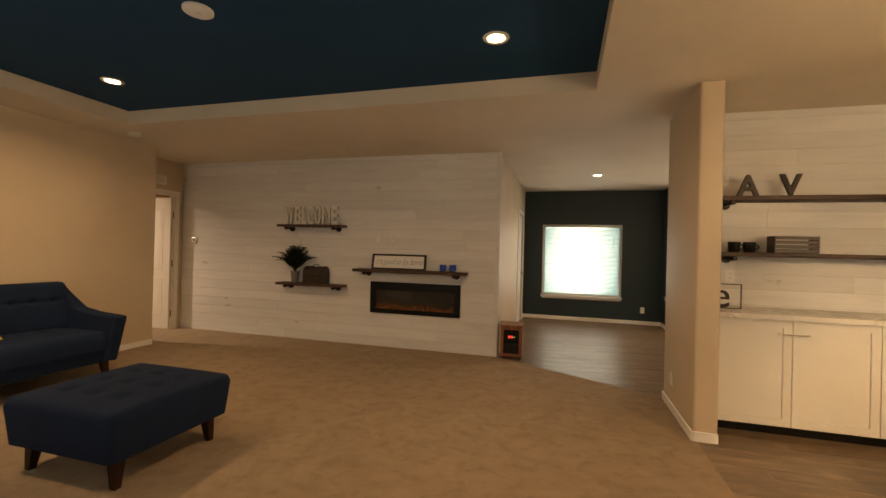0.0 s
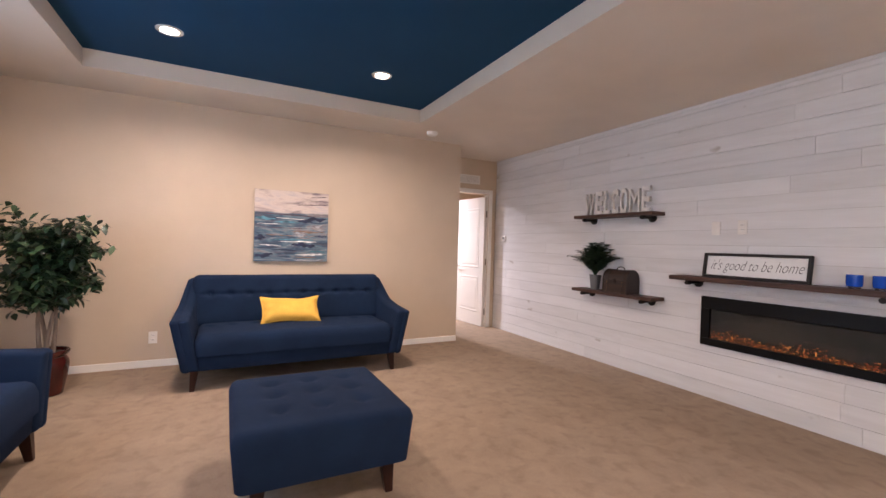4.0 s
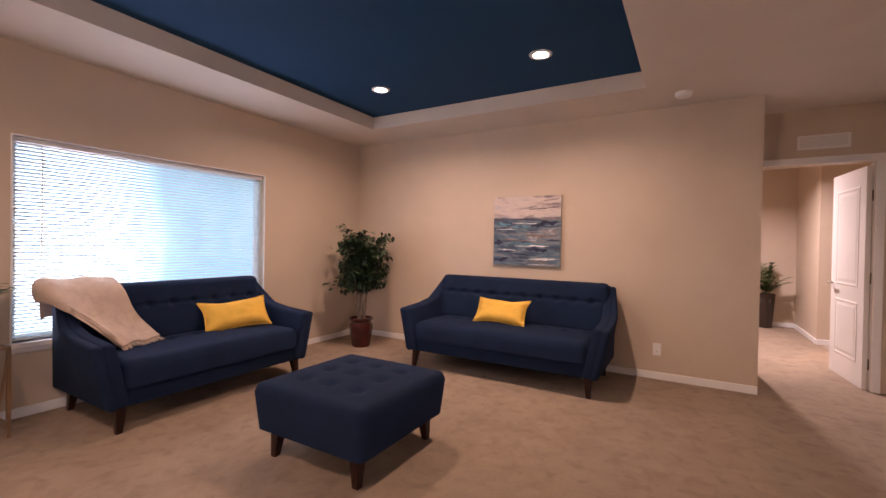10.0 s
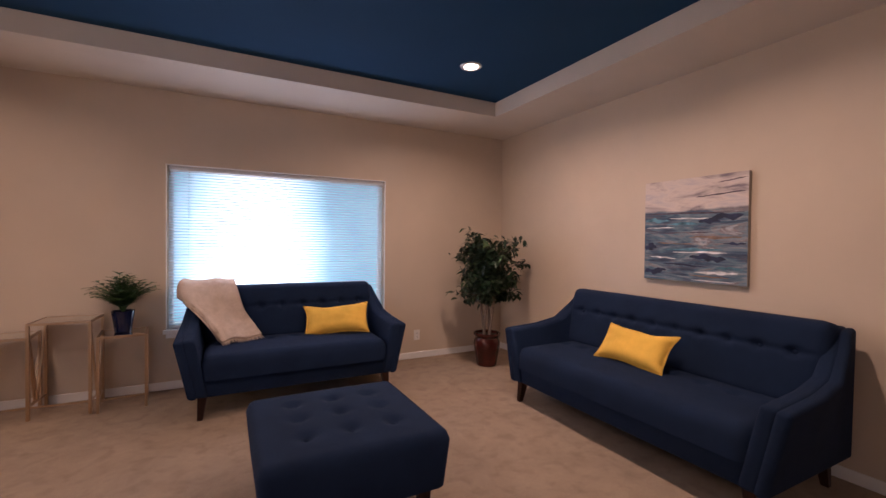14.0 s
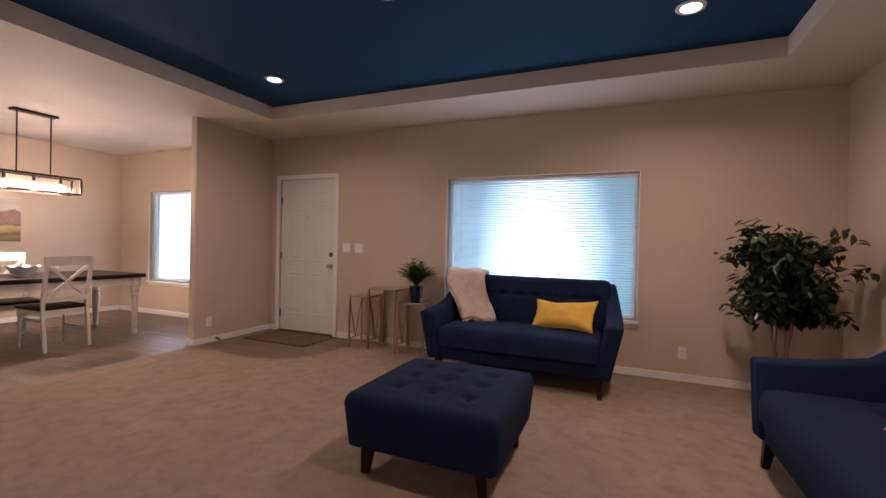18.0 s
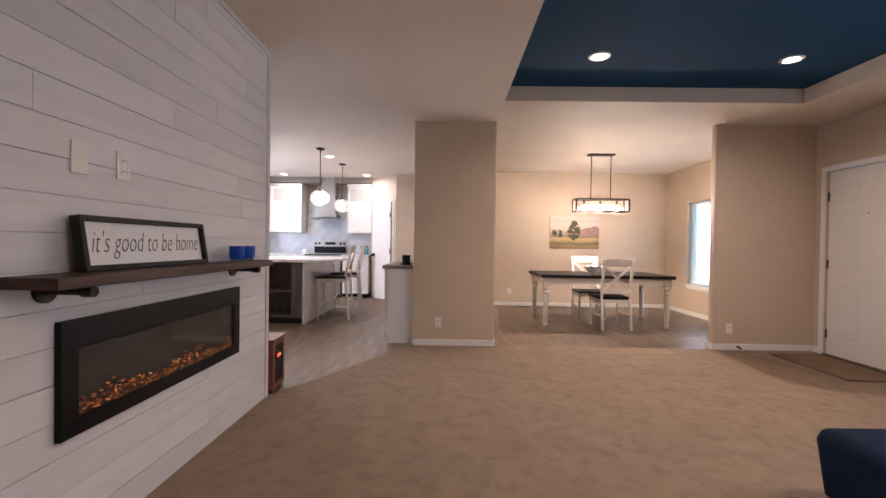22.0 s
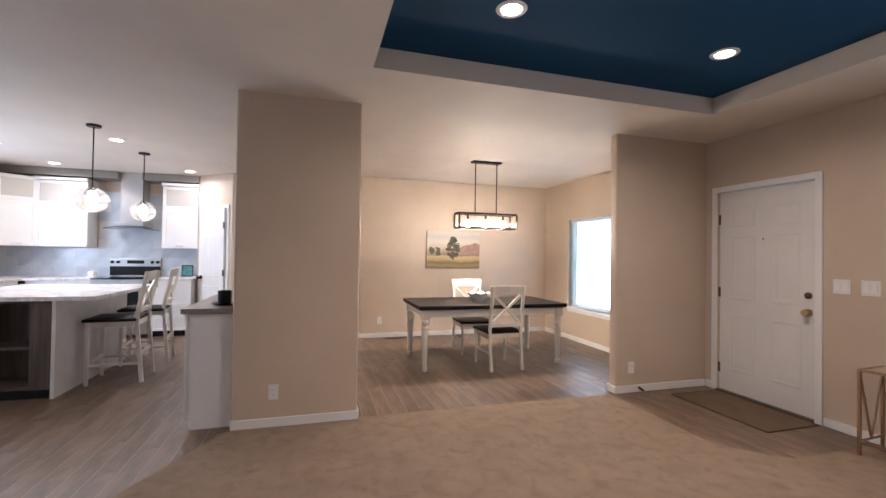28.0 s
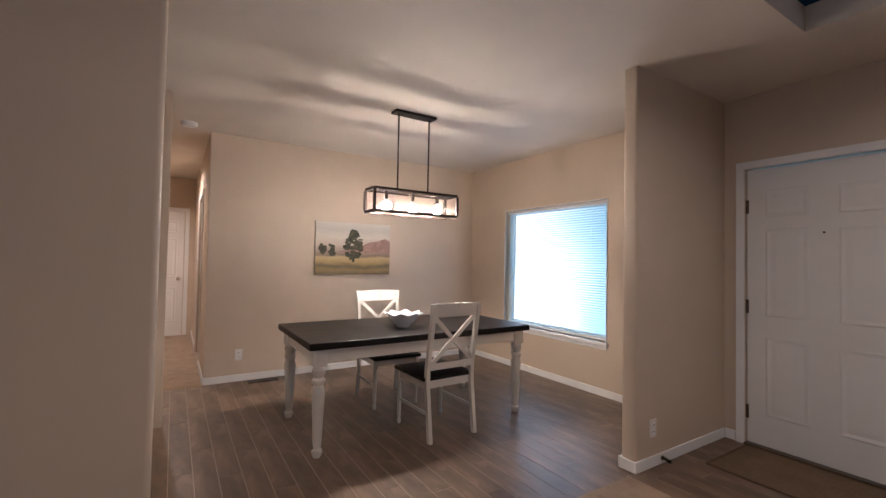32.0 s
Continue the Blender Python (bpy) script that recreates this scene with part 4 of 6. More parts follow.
for p, e in tips:
    for _ in range(30):
        q = rnd.uniform(0.35, 1.1)
        b = p.lerp(e, q) + Vector((rnd.gauss(0, 0.035), rnd.gauss(0, 0.035), rnd.gauss(0, 0.03)))
        d = Vector((rnd.gauss(0, 1), rnd.gauss(0, 1), rnd.gauss(-0.35, 0.5)))
        leaf(bm, b, d, (rnd.gauss(0, 0.3), rnd.gauss(0, 0.3), 1), rnd.uniform(0.06, 0.10), rnd.uniform(0.032, 0.05))
tagged(part("crown", bm, LEAFM, fi, "dense dark green crown", True), "", "", "", "stuff")


# nesting tables
def nest(name, m, w, d, h, label):
    s = thing(name, m, label, "side table", "nesting tables")
    r = 0.008
    TOPM = MIRROR
    part("top_frame", boxes((-w / 2, w / 2, -d / 2, -d / 2 + 0.016, h - 0.018, h), (-w / 2, w / 2, d / 2 - 0.016, d / 2, h - 0.018, h), (-w / 2, -w / 2 + 0.016, -d / 2 + 0.016, d / 2 - 0.016, h - 0.018, h), (w / 2 - 0.016, w / 2, -d / 2 + 0.016, d / 2 - 0.016, h - 0.018, h)), PEWTER, s)
    part("tabletop", boxes((-w / 2 + 0.016, w / 2 - 0.016, -d / 2 + 0.016, d / 2 - 0.016, h - 0.012, h - 0.003)), TOPM, s, "mirrored glass tabletop")
    for i in (-1, 1):
        for j in (-1, 1):
            bm = bmesh.new()
            bar(bm, (i * (w / 2 - 0.008), j * (d / 2 - 0.008), 0.004), (i * (w / 2 - 0.008), j * (d / 2 - 0.008), h - 0.018), 0.019, 0.019, (0, 1, 0))
            part("leg", bm, PEWTER, s)
        bm = bmesh.new()
        x = i * (w / 2 - 0.008)
        bar(bm, (x, -d / 2 + 0.012, h - 0.03), (x, 0, 0.10), 0.011, 0.011, (1, 0, 0))
        bar(bm, (x, d / 2 - 0.012, h - 0.03), (x, 0, 0.10), 0.011, 0.011, (1, 0, 0))
        bar(bm, (x, -d / 2 + 0.012, 0.10), (x, d / 2 - 0.012, 0.10), 0.011, 0.011, (1, 0, 0))
        part("side_brace", bm, PEWTER, s)
    bm = bmesh.new()
    bar(bm, (-w / 2 + 0.012, d / 2 - 0.008, 0.10), (w / 2 - 0.012, d / 2 - 0.008, 0.10), 0.011, 0.011)
    part("stretcher", bm, PEWTER, s)
    return s


MIRROR = Mat("mirror_glass", 0.03, 1.0).color((0.82, 0.80, 0.77)).m
NT = "brass-framed nesting table with a mirrored top"
nest("nesting_table", pose(-0.31, -0.20, 0, 0, 0, 4), 0.27, 0.30, 0.60, NT + ", lower")
nest("nesting_table", pose(-0.63, -0.20, 0, 0, 0, -3), 0.37, 0.32, 0.70, NT + ", tallest")
nest("nesting_table", pose(-0.98, -0.17, 0, 0, 0, 6), 0.31, 0.30, 0.575, NT + " under a small potted plant")


def potted(name, m, pot_r, pot_h, fronds, length, label, pot_m, pot_label, seed, square=False, leaf_m=None, broad=0.085, spread=0.8):
    p = thing(name, m, label, "plant")
    bm = bmesh.new()
    lathe(bm, [(pot_r * 0.72, 0), (pot_r * 0.8, pot_h * 0.3), (pot_r, pot_h * 0.97), (pot_r, pot_h), (pot_r * 0.9, pot_h), (pot_r * 0.88, pot_h * 0.85)], 4 if square else 24, closed=False)
    bm.faces.new([v for v in bm.verts if abs(v.co.z) < 1e-6][::-1])
    part("pot", bm, pot_m, p, pot_label, not square)
    bm = bmesh.new()
    cyl(bm, 0, 0, pot_h * 0.7, pot_h * 0.88, pot_r * 0.8, n=16)
    part("soil", bm, plain(name + "_soil", (0.05, 0.04, 0.03), 0.95), p)
    rn = random.Random(seed)
    bm = bmesh.new()
    for k in range(fronds):
        a, lean, l = rn.uniform(0, math.tau), rn.uniform(0.1, spread), length * rn.uniform(0.6, 1.0)
        b = Vector((0, 0, pot_h * 0.85))
        o = Vector((math.cos(a), math.sin(a), 0))
        prev = b
        for q in range(1, 8):
            f = q / 7
            c = b + o * l * lean * f * (0.55 + 0.45 * f) + Vector((0, 0, l * (f - 0.55 * lean * f * f)))
            rod(bm, prev, c, 0.0022, 4)
            d = (c - prev).normalized()
            s = d.cross(Vector((0, 0, 1))).normalized()
            if q > 1:
                for sg in (-1, 1):
                    leaf(bm, c, s * sg + d * 0.6, (0, 0, 1), l * 0.30 * (1.15 - 0.5 * f), l * broad)
            prev = c
    tagged(part("foliage", bm, leaf_m or FERN, p), "", "", "", "stuff")
    return p


fe = Mat("fern_green_leaf", 0.5)
fe.color(fe.ramp(fe.n.new("ShaderNodeNewGeometry").outputs["Random Per Island"], (0, (0.010, 0.032, 0.007)), (1, (0.045, 0.12, 0.022))))
FERN = fe.m
potted("potted_fern", pose(-0.97, -0.20, 0.576), 0.078, 0.165, 64, 0.34, "small green fern in a glossy navy pot", Mat("glossy_navy_ceramic", 0.12).color((0.006, 0.010, 0.035)).m, "glossy navy ceramic pot", 3, broad=0.085, spread=0.85)

# door mat
mat_ = thing("door_mat", pose(0.715, -0.085, 0.003), "thin brown woven doormat inside the front door", "door mat")
part("mat", boxes((-0.455, 0.455, -0.265, 0.275, 0, 0.008), bevel=0.003), fabric("brown_mat_weave", (0.150, 0.103, 0.066), 160, 0.5), mat_)
part("border", boxes((-0.47, 0.47, -0.28, -0.265, 0, 0.0085), (-0.47, 0.47, 0.275, 0.29, 0, 0.0085), (-0.47, -0.455, -0.265, 0.275, 0, 0.0085), (0.455, 0.47, -0.265, 0.275, 0, 0.0085)), fabric("brown_mat_edge", (0.110, 0.075, 0.048)), mat_)

# spring door stop on the baseboard beside the front door
ds = thing("door_stop", pose(1.332, 0.46, 0.045), "small dark spring door stop on the baseboard", "door stop")
bm = bmesh.new()
turns = [(-0.006 - 0.04 * k / 60, 0.009 * math.cos(k * 0.9), 0.009 * math.sin(k * 0.9) - 0.006 * (k / 60) ** 2) for k in range(61)]
for p0, p1 in zip(turns, turns[1:]):
    rod(bm, p0, p1, 0.0022, 5)
part("spring", bm, BRONZE, ds, "", True)
bm = bmesh.new()
rod(bm, (-0.006, 0, 0), (0, 0, 0), 0.014, 14)
part("mount", bm, BRONZE, ds)
bm = bmesh.new()
rod(bm, (-0.044, 0, -0.006), (-0.058, 0, -0.007), 0.011, 12)
part("rubber_tip", bm, BLACK, ds)


# pictures
def canvas(name, m, w, h, label, material):
    """Local x along the wall, y out of it, centred"""
    p = thing(name, m, label, "picture")
    part("stretcher", boxes((-w / 2, w / 2, 0.002, 0.032, -h / 2, h / 2), bevel=0.002), plain(name + "_edge", (0.30, 0.26, 0.22), 0.8), p)
    part("canvas", boxes((-w / 2 + 0.001, w / 2 - 0.001, 0.032, 0.0345, -h / 2 + 0.001, h / 2 - 0.001)), material, p)
    return p


sea = Mat("painted_seascape", 0.7)
gz = sea.n.new("ShaderNodeSeparateXYZ")
sea.l.new(sea.co, gz.inputs[0])


def height_mix(mt, sep, amount, scale, stretch):
    nz = mt.noise(scale, 6, 0.6, mt.scaled(1.0, 1.0, stretch))
    ad = mt.n.new("ShaderNodeMath")
    ad.operation = "MULTIPLY_ADD"
    mt.l.new(nz, ad.inputs[0])
    ad.inputs[1].default_value = amount
    mt.l.new(sep.outputs[2], ad.inputs[2])
    return ad.outputs[0]


def mapped(mt, v, lo, hi):
    r = mt.n.new("ShaderNodeMapRange")
    mt.l.new(v, r.inputs[0])
    r.inputs[1].default_value, r.inputs[2].default_value = lo, hi
    return r.outputs[0]


sky_n = sea.noise(3.0, 6, 0.62, sea.scaled(0.9, 1, 3.4), 0.5)
sky_c = sea.ramp(sky_n, (0.34, (0.17, 0.14, 0.16)), (0.42, (0.44, 0.37, 0.35)), (0.52, (0.60, 0.51, 0.46)), (0.64, (0.46, 0.42, 0.43)), (0.72, (0.68, 0.60, 0.55)))
wave_n = sea.noise(2.3, 7, 0.66, sea.scaled(1.1, 1, 4.6), 0.9)
wave_c = sea.ramp(wave_n, (0.36, (0.010, 0.016, 0.048)), (0.44, (0.030, 0.065, 0.120)), (0.50, (0.075, 0.15, 0.20)), (0.55, (0.20, 0.24, 0.27)), (0.59, (0.17, 0.12, 0.115)), (0.64, (0.46, 0.46, 0.48)), (0.71, (0.07, 0.14, 0.22)))
fine_n = sea.noise(5.0, 6, 0.7, sea.scaled(0.8, 1, 11), 0.4)
fine_c = sea.ramp(fine_n, (0.36, (0.015, 0.022, 0.06)), (0.48, (0.10, 0.15, 0.20)), (0.58, (0.28, 0.25, 0.26)), (0.68, (0.66, 0.64, 0.63)))
shore = mapped(sea, height_mix(sea, gz, 0.08, 3.0, 1.5), 0.175, 0.192)
sea.color(sea.mix(sea.mix(wave_c, fine_c, 0.30), sky_c, shore))
sea.bump(sea.noise(60, 4), 0.3, 0.003)
sc_ = canvas("seascape_painting", pose(W, 2.03, 1.417, 0, 0, -90), 0.765, 0.765, "square abstract seascape canvas in blue, grey and white", sea.m)



def dab(bm, cx, cz, l, h, y, seed, slope=0.0, n=40):
    """One long ragged brush stroke"""
    top, low = [], []
    for k in range(n + 1):
        q = 2 * k / n - 1
        x = cx + q * l / 2
        e = h * (1 - q * q) ** 0.6
        z = cz + slope * q * l / 2
        top.append((x, z + e * (0.5 + 0.7 * noise.noise((q * 2.1, seed, 0.3)))))
        low.append((x, z - e * (0.35 + 0.6 * noise.noise((q * 2.6, seed, 7.1))) - 0.0006))
    bm.faces.new([bm.verts.new((x, y, z)) for x, z in top + low[::-1]])


STROKES = [("navy_stroke", (0.012, 0.020, 0.055), [(-0.205, 0.075, 0.30, 0.05, -0.13), (-0.13, 0.055, 0.16, 0.03, 0.0), (-0.12, -0.205, 0.26, 0.045, 0.05), (0.33, -0.13, 0.11, 0.055, 0.0), (0.28, -0.315, 0.18, 0.05, -0.1), (0.05, -0.26, 0.34, 0.014, 0.04), (-0.30, -0.10, 0.15, 0.018, 0.0)]),
           ("plum_stroke", (0.07, 0.05, 0.075), [(0.0, 0.122, 0.74, 0.012, 0.02), (-0.20, 0.245, 0.34, 0.010, -0.05), (-0.28, 0.335, 0.19, 0.008, -0.1), (0.1, -0.02, 0.5, 0.012, 0.0)]),
           ("umber_stroke", (0.20, 0.13, 0.10), [(-0.17, -0.055, 0.36, 0.022, 0.0), (0.12, -0.10, 0.30, 0.012, 0.03), (-0.13, -0.335, 0.28, 0.012, 0.02)]),
           ("teal_stroke", (0.07, 0.20, 0.27), [(0.27, 0.075, 0.20, 0.035, 0.05), (0.05, 0.045, 0.28, 0.02, 0.0), (-0.02, -0.145, 0.42, 0.02, 0.0), (-0.27, -0.27, 0.18, 0.02, 0.05)]),
           ("foam_stroke", (0.84, 0.83, 0.81), [(0.02, 0.085, 0.30, 0.014, 0.03), (-0.06, -0.165, 0.40, 0.013, 0.0), (-0.18, -0.305, 0.30, 0.022, -0.02), (0.22, -0.21, 0.22, 0.012, 0.06), (-0.16, -0.365, 0.30, 0.007, 0.0), (0.24, 0.02, 0.24, 0.009, 0.0)])]
layer = 0
for nm, col, ds in STROKES:
    tone = plain(nm + "_paint", col, 0.7, 0, 18, 0.55)
    for cx, cz, l, h, sl in ds:
        layer += 1
        bm = bmesh.new()
        dab(bm, cx, cz, l, h, 0.0348 + 0.00006 * layer, layer * 1.7, sl)
        part(nm, bm, tone, sc_)

land = Mat("painted_landscape", 0.6)
sp = land.n.new("ShaderNodeSeparateXYZ")
land.l.new(land.co, sp.inputs[0])
lz = mapped(land, height_mix(land, sp, 0.10, 3.0, 1.5), -0.265, 0.36)
land.color(land.mix(land.ramp(lz, (0.0, (0.13, 0.09, 0.035)), (0.10, (0.26, 0.18, 0.06)), (0.17, (0.10, 0.08, 0.03)), (0.26, (0.40, 0.28, 0.10)), (0.34, (0.50, 0.37, 0.16)), (0.38, (0.18, 0.13, 0.09)), (0.46, (0.34, 0.25, 0.20)), (0.56, (0.52, 0.43, 0.35)), (0.72, (0.62, 0.57, 0.50)), (0.86, (0.50, 0.48, 0.45)), (1.0, (0.60, 0.57, 0.52))), land.ramp(land.noise(14, 5, 0.7, land.scaled(1, 1, 5)), (0.3, (0.16, 0.12, 0.06)), (0.7, (0.50, 0.42, 0.28))), 0.2))
pic = canvas("landscape_painting", pose(4.665, 1.37, 1.43, 0, 0, 90), 0.94, 0.62, "landscape canvas with trees, field and hills", land.m)
TREEP = plain("painted_foliage", (0.062, 0.060, 0.032), 0.7, 0, 40, 0.6)


def blob(bm, cx, cz, rx, rz, y, seed, n=28):
    vs = []
    for k in range(n):
        a = k * math.tau / n
        q = 1 + 0.28 * noise.noise((math.cos(a) * 2 + seed, math.sin(a) * 2, seed))
        vs.append(bm.verts.new((cx + rx * q * math.cos(a), y, cz + rz * q * math.sin(a))))
    bm.faces.new(vs)


bm = bmesh.new()
rt = random.Random(6)
for k in range(120):
    q = rt.random()
    hw_ = 0.108 * math.sin(math.pi * (0.16 + 0.78 * q))
    blob(bm, 0.01 + rt.uniform(-1, 1) * hw_, -0.115 + 0.325 * q, rt.uniform(0.014, 0.038), rt.uniform(0.010, 0.026), 0.0350 + 0.00002 * k, k * 3.1, 14)
for k in range(40):
    c = rt.choice((0.27, 0.28, 0.375, 0.385))
    blob(bm, c + rt.gauss(0, 0.016), -0.012 + rt.gauss(0, 0.030), rt.uniform(0.012, 0.026), rt.uniform(0.010, 0.022), 0.0350 + 0.00004 * k, 20 + k * 2.3, 12)
tagged(part("painted_foliage", bm, TREEP, pic), "olive painted trees", "", "", "stuff")
BARKP = plain("painted_bark", (0.03, 0.022, 0.012), 0.7)
for cx, z0, z1, w in ((0.01, -0.16, -0.05, 0.012), (0.29, -0.08, -0.04, 0.006), (0.38, -0.08, -0.04, 0.006)):
    part("painted_trunk", boxes((cx - w, cx + w, 0.0346, 0.0349, z0, z1)), BARKP, pic)
bm = bmesh.new()
hill = [(-0.468, -0.045), (-0.468, 0.10), (-0.40, 0.135), (-0.30, 0.10), (-0.2, 0.085), (-0.08, 0.03), (0.1, -0.01), (0.2, -0.045)]
bm.faces.new([bm.verts.new((x, 0.0347, z)) for x, z in hill])
part("painted_hills", bm, plain("painted_hill_tone", (0.30, 0.185, 0.15), 0.7, 0, 12, 0.3), pic)


# wall shelves on pipe brackets
def shelf(name, x0, x1, y0, z, t, label, brackets, wall_y=F, m=None):
    s = thing(name, m or pose((x0 + x1) / 2, wall_y, z), label, "shelf", "rustic wall shelves")
    w, d = (x1 - x0) / 2, wall_y - y0
    part("board", boxes((-w, w, -d, -0.003, 0, t), bevel=0.004), RUSTIC, s)
    for b in brackets:
        bm = bmesh.new()
        cyl_at = b * w
        rod(bm, (cyl_at, -d + 0.06, -0.019), (cyl_at, -0.012, -0.019), 0.013, 12)
        rod(bm, (cyl_at, -d + 0.02, -0.019), (cyl_at, -d + 0.06, -0.019), 0.019, 12)
        part("bracket_pipe", bm, IRON, s, "", True)
        bm = bmesh.new()
        rod(bm, (cyl_at, -0.013, -0.019), (cyl_at, 0.0, -0.019), 0.042, 18)
        part("bracket_flange", bm, IRON, s, "", True)
    return s


shelf("wall_shelf", -3.52, -2.51, F - 0.195, 1.605, 0.034, "dark rustic wood shelf holding white letters", (-0.74, 0.74))
shelf("wall_shelf", -3.52, -2.49, F - 0.195, 0.785, 0.034, "dark rustic wood shelf with plant and trunk", (-0.74, 0.74))
shelf("mantel_shelf", -2.32, -0.77, F - 0.195, 1.015, 0.038, "long rustic wood mantel shelf above the fireplace", (-0.8, 0.8))


def text_mesh(name, body, size, depth, material, shear=0.0, bold=0.0, narrow=1.0):
    cu = bpy.data.curves.new(name, "FONT")
    cu.body, cu.size, cu.extrude, cu.shear, cu.offset = body, size, depth / 2, shear, bold
    cu.align_x = "CENTER"
    cu.resolution_u = 4
    tmp = bpy.data.objects.new(name, cu)
    scene.collection.objects.link(tmp)
    bpy.context.view_layer.update()
    me = bpy.data.meshes.new_from_object(tmp.evaluated_get(bpy.context.evaluated_depsgraph_get()))
    bpy.data.objects.remove(tmp)
    bpy.data.curves.remove(cu)
    me.transform(Matrix.Diagonal((narrow, 1, 1, 1)))
    me.materials.clear()
    me.materials.append(material)
    return me


CHALK = plain("distressed_white_wood", (0.69, 0.67, 0.65), 0.8, 0, 26, 0.18)
widths = dict(W=0.135, E=0.098, L=0.092, C=0.10, O=0.10, M=0.13)
x = -3.455
for ch in "WELCOME":
    me = text_mesh("letter", ch, 0.36, 0.036, CHALK, 0, 0.0 if ch in "MW" else 0.008, 0.47)
    lo = min(v.co.y for v in me.vertices)
    wd = max(v.co.x for v in me.vertices) - min(v.co.x for v in me.vertices)
    me.transform(Matrix.Translation((0, -lo, 0)))
    me.transform(Matrix.Diagonal((widths[ch] / wd * 0.92, 1, 1, 1)))
    l_ = tagged(new("letter", me), "tall distressed white wooden letter " + ch, "letter", "welcome letters")
    l_.matrix_world = pose(x + widths[ch] / 2, F - 0.075, 1.6392, 90)
    x += widths[ch] + 0.014

# framed sign
SIGNB = plain("matte_black_wood", (0.010, 0.008, 0.008), 0.7)
sg_ = thing("framed_sign", pose(-1.71, F - 0.06, 1.0535, -9, 0, 0), "black-framed white sign reading it's good to be home", "sign")
part("frame", boxes((-0.38, 0.38, -0.026, 0.012, 0, 0.02), (-0.38, 0.38, -0.026, 0.012, 0.185, 0.205), (-0.38, -0.36, -0.026, 0.012, 0.02, 0.185), (0.36, 0.38, -0.026, 0.012, 0.02, 0.185), bevel=0.002), SIGNB, sg_)
part("panel", boxes((-0.36, 0.36, -0.004, 0.004, 0.02, 0.185)), plain("sign_white", (0.74, 0.74, 0.74), 0.6, 0, 20, 0.03), sg_)
me = text_mesh("lettering", "it's good to be home", 0.122, 0.001, plain("sign_ink", (0.055, 0.054, 0.056), 0.7), 0.45, -0.0022, 0.64)
part("lettering", me, None, sg_, "slanted dark handwriting", m=Matrix.Translation((0, -0.0050, 0.069)) @ pose(0, 0, 0, 90))

BLUEG = Mat("cobalt_glass", 0.12)
BLUEG.b.inputs["Transmission Weight"].default_value = 0.35
BLUEG.color((0.015, 0.10, 0.62))
for x in (-1.08, -0.95):
    c = thing("candle_holder", pose(x, F - 0.11, 1.0535), "small cobalt blue glass candle holder", "candle holder", "blue candle holders")
    bm = bmesh.new()
    lathe(bm, [(0.030, 0), (0.040, 0.004), (0.043, 0.03), (0.043, 0.078), (0.038, 0.078), (0.037, 0.02)], 22, closed=False)
    bm.faces.new([v for v in bm.verts if abs(v.co.z) < 1e-6][::-1])
    bmesh.ops.translate(bm, vec=(0, 0, 0.012), verts=bm.verts)
    part("glass_cup", bm, BLUEG.m, c, "", True)
    bm = bmesh.new()
    lathe(bm, [(0.030, 0.0), (0.033, 0.003), (0.032, 0.0118)], 20)
    part("glass_foot", bm, GLASS, c, "thick clear glass foot", True)
    bm = bmesh.new()
    cyl(bm, 0, 0, 0.034, 0.060, 0.034, n=16)
    part("candle", bm, plain("blue_wax", (0.03, 0.12, 0.5), 0.5), c)

# trunk and plant on the lower shelf
pa = Mat("dark_palm_leaf", 0.5)
pa.color(pa.ramp(pa.n.new("ShaderNodeNewGeometry").outputs["Random Per Island"], (0, (0.006, 0.018, 0.006)), (1, (0.022, 0.055, 0.016))))
PALM = pa.m
OLD = wood("aged_brown_leather_wood", (0.006, 0.0028, 0.0018), (0.040, 0.016, 0.0075), 0, 0.55)
STRAP = plain("dark_leather_strap", (0.018, 0.009, 0.007), 0.5)
tk = thing("decorative_trunk", pose(-2.92, F - 0.10, 0.8195), "small domed brown trunk with straps and handle", "trunk")


def dome(w, d, z0, h, r=0.0):
    pts = [(-d / 2, z0)] + [(-d / 2 * math.cos(a), z0 + h * math.sin(a)) for a in [math.pi * k / 12 for k in range(1, 12)]] + [(d / 2, z0)]
    b = bmesh.new()
    loft(b, [[(-w / 2, y, z) for y, z in pts], [(w / 2, y, z) for y, z in pts]])
    return b


part("body", boxes((-0.15, 0.15, -0.09, 0.09, 0, 0.135), bevel=0.005), OLD, tk)
part("lid", dome(0.30, 0.18, 0.137, 0.10), OLD, tk, "", True)
for x in (-0.095, 0.095):
    b = boxes((x - 0.014, x + 0.014, -0.0935, 0.0935, 0, 0.136))
    part("strap", b, STRAP, tk)
    part("strap", dome(0.028, 0.188, 0.1365, 0.105), STRAP, tk, "", True, Matrix.Translation((x, 0, 0)))
for x in (-0.15, 0.15):
    part("corner_band", dome(0.012, 0.19, 0.137, 0.106), STRAP, tk, "", True, Matrix.Translation((x * 0.98, 0, 0)))
    part("corner_band", boxes((x * 0.98 - 0.006, x * 0.98 + 0.006, -0.095, 0.095, 0, 0.137)), STRAP, tk)
bm = bmesh.new()
arc = [(0.05 * math.cos(math.pi * k / 10), 0, 0.236 + 0.032 * math.sin(math.pi * k / 10)) for k in range(11)]
for a, b in zip(arc, arc[1:]):
    rod(bm, a, b, 0.005, 8)
part("handle", bm, STRAP, tk, "", True)
part("latch", boxes((-0.014, 0.014, -0.098, -0.09, 0.105, 0.15), bevel=0.002), IRON, tk)
bm = bmesh.new()
